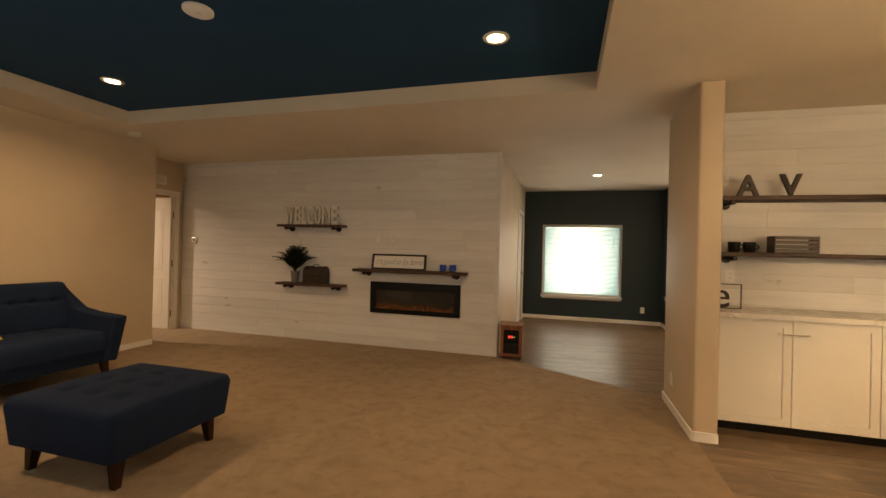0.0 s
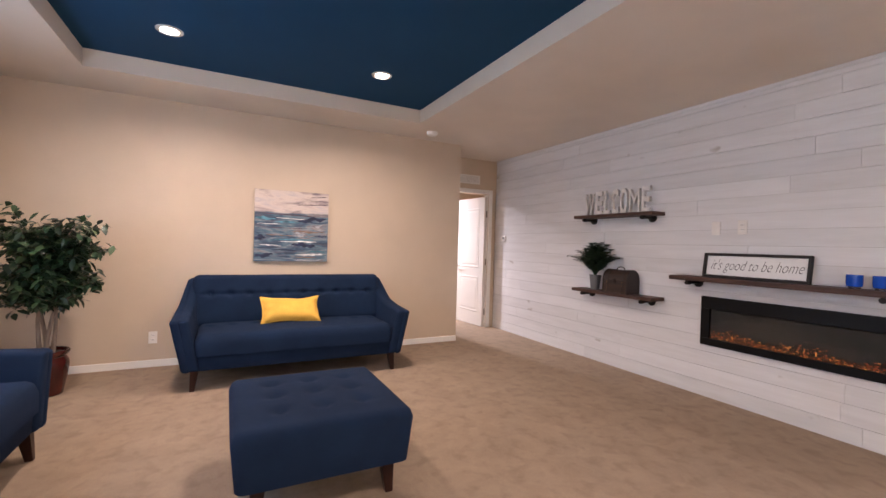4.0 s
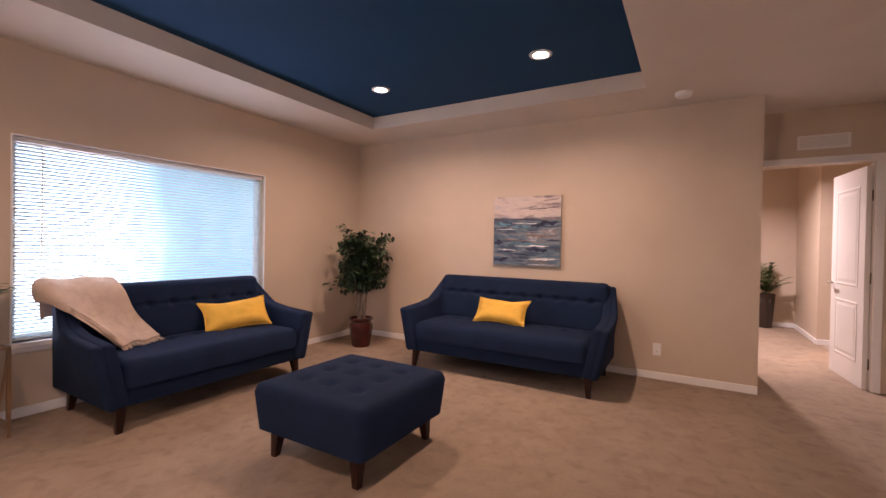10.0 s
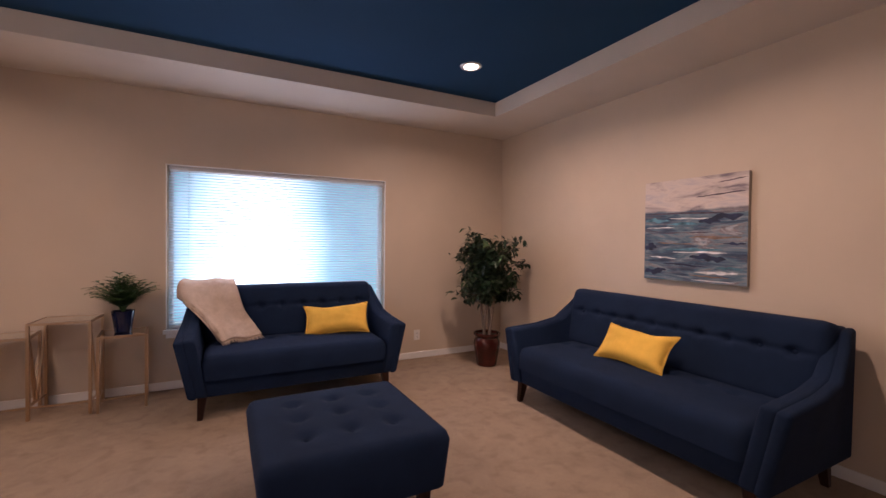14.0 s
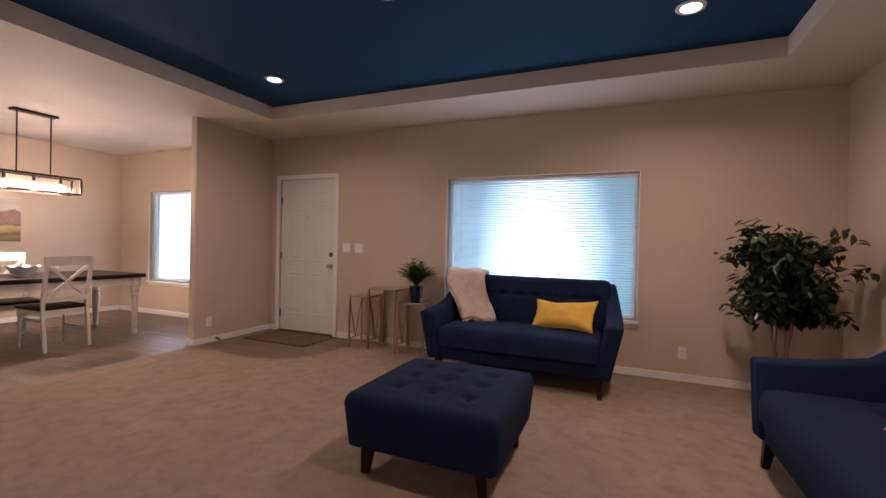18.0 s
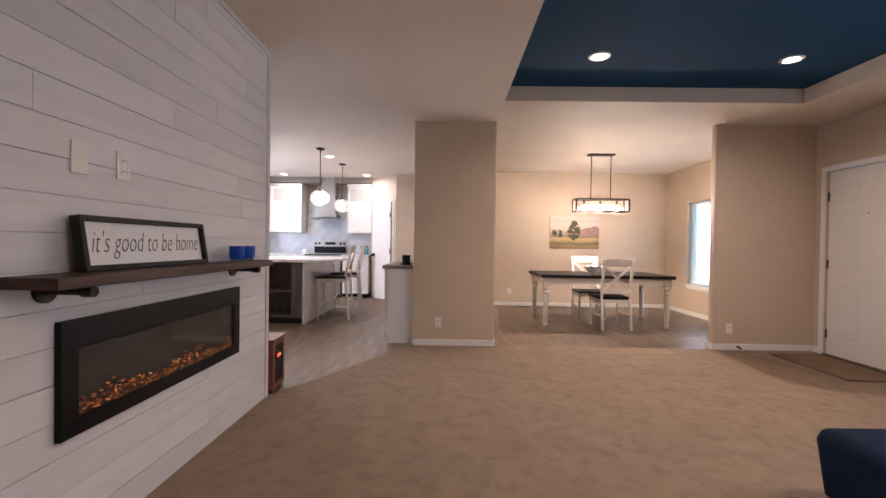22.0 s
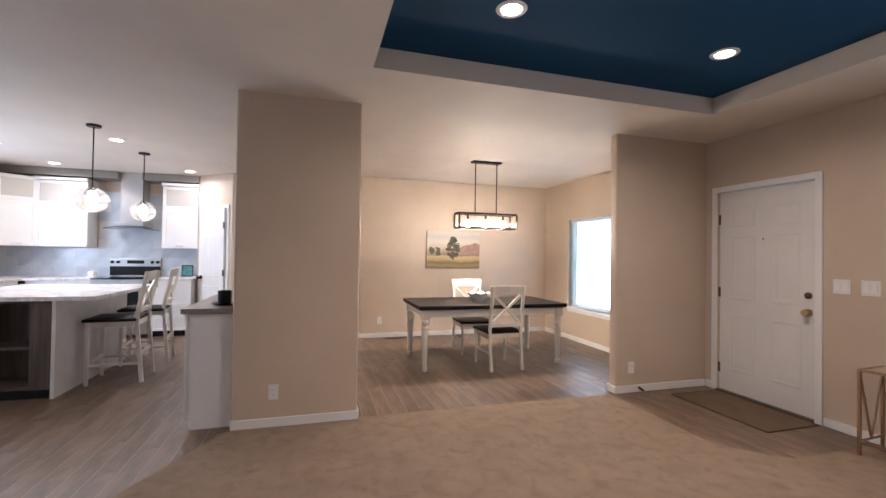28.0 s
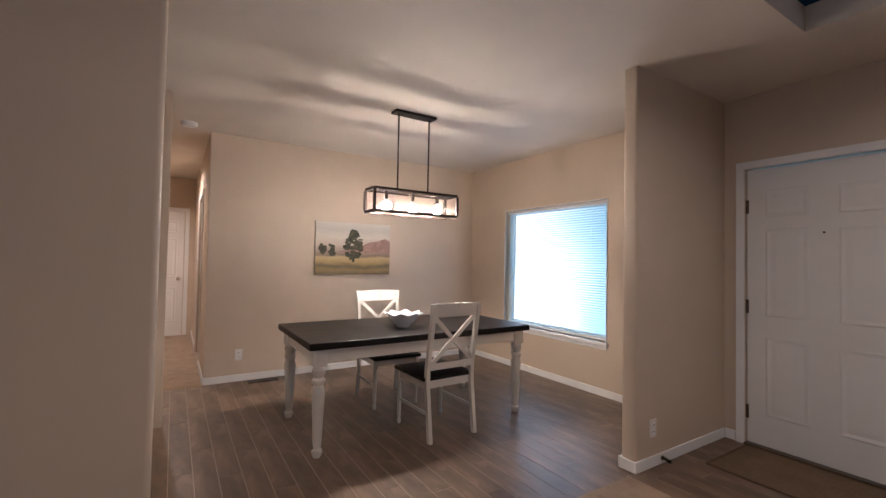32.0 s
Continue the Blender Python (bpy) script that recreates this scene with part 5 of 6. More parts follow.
for x in (-0.095, 0.095):
    for z in (0.02, 0.05, 0.08, 0.11):
        cyl_v = Vector((x, -0.094, z))
        rod(bm, cyl_v, cyl_v + Vector((0, -0.003, 0)), 0.004, 8)
tagged(part("studs", bm, BRASS, tk), "", "", "", "stuff")
potted("shelf_plant", pose(-3.27, F - 0.09, 0.8195), 0.062, 0.16, 84, 0.40, "dark green palm-like plant in a grey pot", plain("grey_zinc", (0.16, 0.165, 0.17), 0.45, 0.4), "grey metal pot", 8, False, PALM, 0.19, 0.75)

# electric fireplace
fx0, fx1, fz0, fz1 = -2.125, -0.865, 0.46, 0.882
fp = thing("electric_fireplace", pose((fx0 + fx1) / 2, F, fz0), "black wall-mounted electric fireplace with glowing embers", "fireplace")
hw, hh = (fx1 - fx0) / 2, fz1 - fz0
FGLASS = clear("dark_fire_glass", (0.75, 0.72, 0.68))
FGLASS.node_tree.nodes["Principled BSDF"].inputs["IOR"].default_value = 1.22
FBLACK = Mat("black_glass_frame", 0.45).color((0.0025, 0.0025, 0.003)).m
FBLACK.node_tree.nodes["Principled BSDF"].inputs["Specular IOR Level"].default_value = 0.2
part("frame", boxes((-hw, hw, -0.024, 0, 0, 0.06), (-hw, hw, -0.024, 0, hh - 0.105, hh), (-hw, -hw + 0.075, -0.024, 0, 0.06, hh - 0.105), (hw - 0.075, hw, -0.024, 0, 0.06, hh - 0.105), bevel=0.003), FBLACK, fp)
part("firebox", boxes((-hw + 0.07, hw - 0.07, -0.003, -0.001, 0.055, hh - 0.10)), plain("smoky_firebox", (0.018, 0.016, 0.014), 0.7, 0, 6, 0.4), fp)
gl_ = part("glass_front", boxes((-hw + 0.075, hw - 0.075, -0.021, -0.018, 0.06, hh - 0.105)), FGLASS, fp)
gl_.visible_shadow = False
EMB = Mat("glowing_ember", 0.8).color((0.05, 0.02, 0.012))
er = EMB.ramp(EMB.n.new("ShaderNodeNewGeometry").outputs["Random Per Island"], (0.0, (0.0, 0.0, 0.0)), (0.62, (0.06, 0.010, 0.003)), (0.88, (0.55, 0.11, 0.02)), (1.0, (1.0, 0.46, 0.09)))
EMB.l.new(er, EMB.b.inputs["Emission Color"])
EMB.b.inputs["Emission Strength"].default_value = 0.6
rnd = random.Random(5)
bm = bmesh.new()
for k in range(760):
    x = rnd.uniform(-hw + 0.085, hw - 0.085)
    z = 0.062 + abs(rnd.gauss(0, 0.040)) * (0.7 + 0.5 * noise.noise((x * 4, 0, 0)))
    r = rnd.uniform(0.002, 0.0055)
    box(bm, x - r, x + r * rnd.uniform(0.6, 1.6), -0.016, -0.006, z, z + r * 1.3)
tagged(part("embers", bm, EMB.m, fp), "", "", "", "stuff")
FLM = Mat("flame_glow", 0.8).color((0.1, 0.05, 0.01)).glow((1.0, 0.36, 0.06), 0.8).m
for k, x in enumerate((-0.37, 0.12, 0.19)):
    bm = bmesh.new()
    lathe(bm, [(0.003, 0.0), (0.006, 0.008), (0.004, 0.02), (0.0008, 0.034)], 6)
    part("flame", bm, FLM, fp, "", True, Matrix.Translation((x, -0.011, 0.085)))

# infrared heater
HW = wood("cherry_cabinet_wood", (0.13, 0.042, 0.022), (0.32, 0.12, 0.062), 2, 0.4)
ht = thing("cabinet_heater", pose(-0.215, 5.275, 0.0, 0, 0, 4), "small wooden cabinet heater with a red display", "heater")
part("cabinet", boxes((-0.135, -0.095, -0.15, 0.15, 0.025, 0.40), (0.095, 0.135, -0.15, 0.15, 0.025, 0.40), (-0.095, 0.095, -0.15, 0.15, 0.025, 0.065), (-0.095, 0.095, -0.15, 0.13, 0.36, 0.40), (-0.095, 0.095, 0.13, 0.15, 0.065, 0.40)), HW, ht)
part("top", boxes((-0.145, 0.145, -0.16, 0.16, 0.40, 0.42), bevel=0.004), HW, ht)
part("front_panel", boxes((-0.095, 0.095, -0.145, -0.125, 0.065, 0.36)), BLACK, ht)
for k in range(7):
    part("grille_slat", boxes((-0.085, 0.085, -0.149, -0.145, 0.075 + k * 0.018, 0.083 + k * 0.018)), plain("dark_grille", (0.03, 0.028, 0.026), 0.5, 0.4), ht) if k == 0 else part("grille_slat", bpy.data.meshes["grille_slat"], None, ht, m=Matrix.Translation((0, 0, k * 0.018)))
part("display", boxes((-0.06, 0.06, -0.150, -0.145, 0.235, 0.30)), plain("display_black", (0.01, 0.01, 0.012), 0.15), ht)
RED = Mat("red_led", 0.5).color((0.2, 0.01, 0.01)).glow((1.0, 0.06, 0.05), 3.0).m
GRN = Mat("green_led", 0.5).color((0.01, 0.2, 0.05)).glow((0.1, 1.0, 0.35), 1.5).m
part("digit", boxes((-0.035, -0.012, -0.1515, -0.150, 0.26, 0.287)), RED, ht)
part("digit", boxes((-0.005, 0.018, -0.1515, -0.150, 0.26, 0.287)), RED, ht)
part("indicator", boxes((0.03, 0.045, -0.1515, -0.150, 0.265, 0.278)), GRN, ht)
for x in (-0.11, 0.11):
    for y in (-0.12, 0.12):
        bm = bmesh.new()
        cyl(bm, x, y, 0.004, 0.027, 0.014, n=10)
        part("foot", bm, BLACK, ht)

# dining
dt = thing("dining_table", pose(2.955, 1.51, 0), "farmhouse dining table, espresso top on white turned legs", "table")
part("tabletop", boxes((-0.485, 0.485, -0.95, 0.95, 0.715, 0.762), bevel=0.006), ESPRESSO, dt, "espresso-stained plank top")
for k in (-0.2425, 0.0, 0.2425):
    part("plank_groove", boxes((k - 0.0015, k + 0.0015, -0.94, 0.94, 0.7612, 0.7624)), BLACK, dt)
part("apron", boxes((-0.43, -0.405, -0.85, 0.85, 0.625, 0.715)), CREAMW, dt)
part("apron", boxes((0.405, 0.43, -0.85, 0.85, 0.625, 0.715)), CREAMW, dt)
part("apron", boxes((-0.38, 0.38, -0.90, -0.875, 0.625, 0.715)), CREAMW, dt)
part("apron", boxes((-0.38, 0.38, 0.875, 0.90, 0.625, 0.715)), CREAMW, dt)
bm = bmesh.new()
box(bm, -0.045, 0.045, -0.045, 0.045, 0.60, 0.715, 0.004)
lathe(bm, [(0.024, 0.004), (0.034, 0.03), (0.034, 0.05), (0.022, 0.06), (0.028, 0.09), (0.040, 0.36), (0.044, 0.44), (0.030, 0.475), (0.044, 0.495), (0.044, 0.51), (0.030, 0.525), (0.043, 0.55), (0.046, 0.575), (0.030, 0.60)], 20)
me = mesh("leg", bm, CREAMW, True, 35)
for x in (-0.405, 0.405):
    for y in (-0.865, 0.865):
        part("leg", me, None, dt, m=Matrix.Translation((x, y, 0)))


def x_chair(name, m, seat_h, top, label, group, foot=False):
    """Back towards -x, front towards +x"""
    c = thing(name, m, label, "chair", group)
    w, d = 0.22, 0.22
    part("seat", boxes((-d + 0.005, d + 0.02, -w - 0.01, w + 0.01, seat_h - 0.03, seat_h), bevel=0.01), ESPRESSO, c, "dark espresso saddle seat", True)
    part("seat_rail", boxes((-d + 0.03, d - 0.03, -w + 0.01, -w + 0.03, seat_h - 0.085, seat_h - 0.03), (-d + 0.03, d - 0.03, w - 0.03, w - 0.01, seat_h - 0.085, seat_h - 0.03), (d - 0.035, d - 0.015, -w + 0.03, w - 0.03, seat_h - 0.085, seat_h - 0.03), (-d + 0.012, -d + 0.03, -w + 0.03, w - 0.03, seat_h - 0.085, seat_h - 0.03)), CREAMW, c)
    for s in (-1, 1):
        bm = bmesh.new()
        y = s * (w - 0.02)
        pts = [(-d - 0.045, y, 0.004), (-d + 0.005, y, seat_h - 0.06), (-d + 0.005, y, seat_h + 0.05), (-d - 0.075, y, top)]
        loft(bm, [[(px - 0.018, py - 0.016, pz), (px + 0.018, py - 0.016, pz), (px + 0.018, py + 0.016, pz), (px - 0.018, py + 0.016, pz)] for px, py, pz in pts], 0.004)
        part("back_leg", bm, CREAMW, c)
        bm = bmesh.new()
        if foot:
            leg(bm, (d - 0.025, y, seat_h - 0.03), (d - 0.02, y, 0.004), 0.019, 0.015)
        else:
            box(bm, d - 0.043, d - 0.007, y - 0.018, y + 0.018, seat_h - 0.11, seat_h - 0.03)
            lathe(bm, [(0.011, 0.004), (0.017, 0.025), (0.017, 0.035), (0.011, 0.045), (0.014, 0.07), (0.019, seat_h - 0.20), (0.013, seat_h - 0.175), (0.020, seat_h - 0.155), (0.013, seat_h - 0.13), (0.017, seat_h - 0.11)], 14, d - 0.025, y)
        part("front_leg", bm, CREAMW, c, "", True)
        bm = bmesh.new()
        bar(bm, (-d - 0.02, y, 0.20), (d - 0.025, y, 0.20), 0.014, 0.022)
        part("stretcher", bm, CREAMW, c)
    if foot:
        for px, z in ((d - 0.022, 0.22), (-d - 0.02, 0.30)):
            bm = bmesh.new()
            bar(bm, (px, -w + 0.02, z), (px, w - 0.02, z), 0.018, 0.03)
            part("foot_rail", bm, CREAMW, c)
    xt, xb = -d - 0.07, -d - 0.012
    bm = bmesh.new()
    loft(bm, [[(xt + 0.022 - 0.011, -w + 0.004, top - 0.085), (xt + 0.022 + 0.011, -w + 0.004, top - 0.085), (xt + 0.011, -w - 0.006, top + 0.012), (xt - 0.011, -w - 0.006, top + 0.012)], [(xt - 0.02, 0, top - 0.085), (xt + 0.005, 0, top - 0.085), (xt - 0.015, 0, top + 0.018), (xt - 0.037, 0, top + 0.018)], [(xt + 0.022 - 0.011, w - 0.004, top - 0.085), (xt + 0.022 + 0.011, w - 0.004, top - 0.085), (xt + 0.011, w + 0.006, top + 0.012), (xt - 0.011, w + 0.006, top + 0.012)]], 0.004)
    part("top_rail", bm, CREAMW, c)
    zl = seat_h + 0.075
    bm = bmesh.new()
    bar(bm, (xb, -w + 0.03, zl), (xb, w - 0.03, zl), 0.018, 0.045, (0, 0, 1))
    part("lower_rail", bm, CREAMW, c)
    for s in (-1, 1):
        bm = bmesh.new()
        bar(bm, (xb - 0.004 * s, s * (w - 0.035), zl + 0.02), (xt + 0.022 - 0.004 * s, -s * (w - 0.035), top - 0.08), 0.030, 0.016, (1, 0, 0))
        part("cross_brace", bm, CREAMW, c)
    return c


DC = "white x-back dining chair with a dark seat"
ch0 = x_chair("dining_chair", pose(2.62, 1.44, 0, 0, 0, 2), 0.46, 0.985, DC + ", pulled out", "chairs at the dining table")
copy_thing(ch0, pose(3.37, 1.49, 0, 0, 0, 178))["label"] = DC + " on the wall side"

bw_ = thing("serving_bowl", pose(2.86, 1.60, 0.7625), "white bowl with a wavy rim on the table", "bowl")
bm = bmesh.new()
n = 48
rings = []
for r, z, wv_ in ((0.055, 0, 0), (0.058, 0.012, 0), (0.09, 0.035, 0), (0.115, 0.075, 0.1), (0.125, 0.095, 0.4), (0.155, 0.112, 1.0), (0.148, 0.112, 1.0), (0.118, 0.092, 0.4), (0.105, 0.07, 0.1), (0.08, 0.03, 0), (0.04, 0.016, 0)):
    rings.append([bm.verts.new(((r + 0.012 * wv_ * math.sin(8 * k * math.tau / n)) * math.cos(k * math.tau / n), (r + 0.012 * wv_ * math.sin(8 * k * math.tau / n)) * math.sin(k * math.tau / n), z + 0.010 * wv_ * math.sin(8 * k * math.tau / n))) for k in range(n)])
for a, b in zip(rings, rings[1:]):
    for k in range(n):
        bm.faces.new((a[k], a[(k + 1) % n], b[(k + 1) % n], b[k]))
bm.faces.new(rings[0][::-1]), bm.faces.new(rings[-1])
part("bowl", bm, Mat("white_glazed_ceramic", 0.2).color((0.78, 0.78, 0.80)).m, bw_, "", True, None, 60)

# linear chandelier
chd = thing("linear_chandelier", pose(3.0, 1.46, 0), "dark bronze rectangular chandelier with three lit bulbs", "chandelier")
BRZ = plain("oil_rubbed_bronze", (0.022, 0.015, 0.011), 0.45, 0.7)
part("canopy", boxes((-0.055, 0.055, -0.20, 0.20, H - 0.022, H), bevel=0.004), BRZ, chd)
for y in (-0.15, 0.15):
    bm = bmesh.new()
    rod(bm, (0, y, 1.885), (0, y, H - 0.02), 0.0065, 10)
    part("rod", bm, BRZ, chd)
L_, Wd, z0, z1, t = 0.400, 0.100, 1.705, 1.890, 0.0105
bm = bmesh.new()
for z in (z0, z1):
    for s in (-1, 1):
        box(bm, s * Wd - t, s * Wd + t, -L_, L_, z - t, z + t)
        box(bm, -Wd + t, Wd - t, s * L_ - t, s * L_ + t, z - t, z + t)
for s in (-1, 1):
    for q in (-1, 1):
        box(bm, s * Wd - t, s * Wd + t, q * L_ - t, q * L_ + t, z0 + t, z1 - t)
box(bm, -0.034, 0.034, -L_ + t, L_ - t, z1 - 0.004, z1 + 0.008)
part("cage_frame", bm, BRZ, chd)
for s in (-1, 1):
    bm = bmesh.new()
    k = -L_ + 0.02
    while k < L_ - 0.01:
        box(bm, s * Wd - 0.0006, s * Wd + 0.0006, k - 0.0006, k + 0.0006, z0 + t, z1 - t)
        k += 0.0135
    z = z0 + 0.02
    while z < z1 - 0.01:
        box(bm, s * Wd - 0.0006, s * Wd + 0.0006, -L_ + t, L_ - t, z - 0.0006, z + 0.0006)
        z += 0.0135
    tagged(part("mesh_screen", bm, plain("bronze_wire_mesh", (0.14, 0.11, 0.09), 0.45, 0.6), chd), "fine wire mesh side", "", "", "stuff")
BULB = Mat("lit_warm_bulb", 0.3).color((0.9, 0.8, 0.6)).glow((1.0, 0.80, 0.55), 1500).m
for y in (-0.25, 0.0, 0.25):
    bm = bmesh.new()
    lathe(bm, [(0.014, 1.815), (0.016, 1.83), (0.016, 1.888)], 14)
    part("socket", bm, BRZ, chd, "", True, Matrix.Translation((0, y, 0)))
    bm = bmesh.new()
    lathe(bm, [(0.003, 1.723)] + [(0.042 * math.sin(radians(a)), 1.765 - 0.042 * math.cos(radians(a))) for a in range(20, 119, 14)], 20)
    part("bulb", bm, BULB, chd, "", True, Matrix.Translation((0, y, 0)))
    bm = bmesh.new()
    lathe(bm, [(0.0368, 1.785), (0.032, 1.795), (0.024, 1.804), (0.0145, 1.818)], 20)
    part("bulb_base", bm, WHITE, chd, "white bulb base", True, Matrix.Translation((0, y, 0)))

# kitchen
CAB = paint("white_cabinet_paint", (0.76, 0.74, 0.71), 0.4, 0.03)
GREYC = paint("grey_cabinet_paint", (0.72, 0.72, 0.73), 0.45, 0.03)
QUARTZ = Mat("veined_white_counter", 0.25)
QUARTZ.color(QUARTZ.mix((0.72, 0.70, 0.68), (0.42, 0.39, 0.37), QUARTZ.ramp(QUARTZ.noise(2.6, 8, 0.7), (0.50, (0, 0, 0)), (0.54, (0.7, 0.7, 0.7)), (0.58, (0, 0, 0)))))
QUARTZM = QUARTZ.m
SLATE = plain("grey_laminate_counter", (0.20, 0.18, 0.17), 0.4, 0, 12, 0.25)
DARKW = wood("charcoal_oak", (0.030, 0.022, 0.018), (0.110, 0.084, 0.068), 2, 0.5)


def shaker(bm, x0, x1, z0, z1, y, t=0.02, rail=0.055):
    """Shaker door facing -y"""
    box(bm, x0, x1, y - t, y, z0, z0 + rail)
    box(bm, x0, x1, y - t, y, z1 - rail, z1)
    box(bm, x0, x0 + rail, y - t, y, z0 + rail, z1 - rail)
    box(bm, x1 - rail, x1, y - t, y, z0 + rail, z1 - rail)
    box(bm, x0 + rail, x1 - rail, y - t * 0.45, y, z0 + rail, z1 - rail)


def pull(parent, x, z, y, vertical=False, m_=None):
    bm = bmesh.new()
    a, b = ((x, y - 0.03, z - 0.05), (x, y - 0.03, z + 0.05)) if vertical else ((x - 0.05, y - 0.03, z), (x + 0.05, y - 0.03, z))
    rod(bm, a, b, 0.005, 8)
    for q in (a, b):
        rod(bm, q, (q[0], y, q[2]), 0.004, 6)
    part("handle", bm, m_ or NICKEL, parent, "", True)


def cabinet(name, m, w, d, z0, z1, doors, label, glass_top=False, drawers=0, kick=0.0, material=None):
    """Origin at the wall, floor level, middle; front towards -y"""
    mt = material or CAB
    c = thing(name, m, label, "cabinet")
    part("body", boxes((-w / 2, w / 2, -d + 0.022, -0.002, z0 + kick, z1)), mt, c)
    if kick:
        part("toe_kick", boxes((-w / 2, w / 2, -d + 0.09, -0.002, 0.004, z0 + kick)), BLACK, c)
    zz = z1
    if glass_top:
        for k in range(doors):
            a, b = -w / 2 + w * k / doors + 0.003, -w / 2 + w * (k + 1) / doors - 0.003
            bm = bmesh.new()
            y, t, rail = -d + 0.02, 0.02, 0.05
            zb, zt = z1 - 0.37, z1 - 0.004
            box(bm, a, b, y - t, y, zb, zb + rail), box(bm, a, b, y - t, y, zt - rail, zt), box(bm, a, a + rail, y - t, y, zb + rail, zt - rail), box(bm, b - rail, b, y - t, y, zb + rail, zt - rail)
            dr = part("glass_door", bm, mt, c)
            part("glass", boxes((a + rail, b - rail, y - t * 0.6, y - t * 0.5, zb + rail, zt - rail)), FROST, dr)
        zz = z1 - 0.374
    if drawers:
        hgt = (zz - z0 - kick) / drawers
        for k in range(drawers):
            bm = bmesh.new()
            shaker(bm, -w / 2 + 0.003, w / 2 - 0.003, z0 + kick + hgt * k + 0.003, z0 + kick + hgt * (k + 1) - 0.003, -d + 0.02, 0.02, 0.035)
            dr = part("drawer_front", bm, mt, c)
            pull(dr, 0, z0 + kick + hgt * (k + 0.5), -d)
    else:
        for k in range(doors):
            a, b = -w / 2 + w * k / doors + 0.003, -w / 2 + w * (k + 1) / doors - 0.003
            bm = bmesh.new()
            shaker(bm, a, b, z0 + kick + 0.003, zz - 0.003, -d + 0.02)
            dr = part("cabinet_door", bm, mt, c)
            if z0 > 1:
                pull(dr, (a + b) / 2, z0 + 0.04, -d)
            else:
                pull(dr, b - 0.04 if k % 2 == 0 else a + 0.04, zz - 0.10, -d)
    return c


FROST = Mat("frosted_cabinet_glass", 0.35).color((0.50, 0.47, 0.42)).m
E_ = 6.0
at = lambda y: pose(E_, y, 0, 0, 0, -90)
cabinet("upper_cabinet", at(7.345), 0.67, 0.33, 1.39, 2.40, 1, "white shaker upper cabinet with a glass top door", True)
cabinet("upper_cabinet", at(5.74), 0.52, 0.33, 1.39, 2.40, 1, "white shaker upper cabinet with a glass top door", True)
cabinet("upper_cabinet", pose(5.78, 8.06, 0, 0, 0, -45), 0.46, 0.34, 1.39, 2.44, 1, "white corner upper cabinet with a glass top door", True)
cabinet("upper_cabinet", pose(5.12, 8.30, 0, 0, 0, 0), 0.62, 0.33, 1.39, 2.40, 1, "white shaker upper cabinet with a glass top door", True)
for y0, y1, x0, x1 in ((7.0, 7.69, 5.63, 6.0), (5.47, 6.01, 5.63, 6.0)):
    structure("cabinet_crown", boxes((x0, x1, y0, y1, 2.402, 2.45), bevel=0.008), CAB, "white crown moulding on the cabinets", "trim")
cabinet("base_cabinet", at(7.22), 0.80, 0.62, 0.0, 0.885, 2, "white shaker base cabinet", kick=0.1)
cabinet("base_cabinet", at(5.76), 0.54, 0.62, 0.0, 0.885, 1, "white base cabinet with four drawers", drawers=4, kick=0.1)
cabinet("base_cabinet", pose(4.9, 8.30, 0), 0.9, 0.62, 0.0, 0.885, 2, "white shaker base cabinet", kick=0.1)
ct = thing("worktop", pose(0, 0, 0), "pale veined kitchen worktop along the wall", "worktop")
bm = bmesh.new()
prism(bm, [(5.36, 6.83), (5.998, 6.83), (5.998, 8.298), (4.4, 8.298), (4.4, 7.66), (5.36, 7.66)], 0.886, 0.922)
part("slab", bm, QUARTZM, ct)
ct = thing("worktop", pose(0, 0, 0), "short pale veined worktop beside the range", "worktop")
part("slab", boxes((5.36, 5.998, 5.475, 6.045, 0.886, 0.922), bevel=0.004), QUARTZM, ct)

TILE = Mat("pale_blue_grey_tile", 0.2)
TILE.color(TILE.mix(TILE.ramp(TILE.random(), (0, (0.44, 0.49, 0.55)), (1, (0.58, 0.61, 0.65))), TILE.ramp(TILE.noise(5, 5), (0.35, (0.40, 0.45, 0.50)), (0.65, (0.62, 0.65, 0.68))), 0.4))
bs = thing("backsplash", pose(5.994, 0, 0), "pale blue-grey tiled backsplash", "backsplash")
part("grout", boxes((-0.001, 0.004, 5.475, 8.29, 0.923, 1.388), (-0.001, 0.004, 6.03, 6.98, 1.388, 2.30)), plain("white_tile_grout", (0.56, 0.57, 0.58), 0.9), bs)
me = mesh("tile", boxes((-0.006, -0.001, -0.148, 0.148, -0.073, 0.073), bevel=0.002), TILE.m)
for r in range(9):
    z = 0.998 + r * 0.15
    y = 5.63 + (0.15 if r % 2 else 0)
    while y < 8.15:
        if z < 1.35 or 6.15 < y < 6.9:
            part("tile", me, None, bs, m=Matrix.Translation((0, y, z)))
        y += 0.3

rg = thing("range", at(6.44), "stainless electric range with black glass top", "stove")
part("body", boxes((-0.378, 0.378, -0.64, -0.01, 0.06, 0.905)), STEEL, rg)
part("cooktop", boxes((-0.378, 0.378, -0.66, -0.06, 0.905, 0.925), bevel=0.004), Mat("black_ceramic_glass", 0.08).color((0.006, 0.006, 0.007)).m, rg)
part("backguard", boxes((-0.36, 0.36, -0.075, -0.015, 0.925, 1.215), bevel=0.006), STEEL, rg)
part("black_band", boxes((-0.358, 0.358, -0.080, -0.075, 0.94, 1.085)), BLACK, rg)
part("clock_display", boxes((-0.12, 0.12, -0.079, -0.075, 1.13, 1.185)), BLACK, rg)
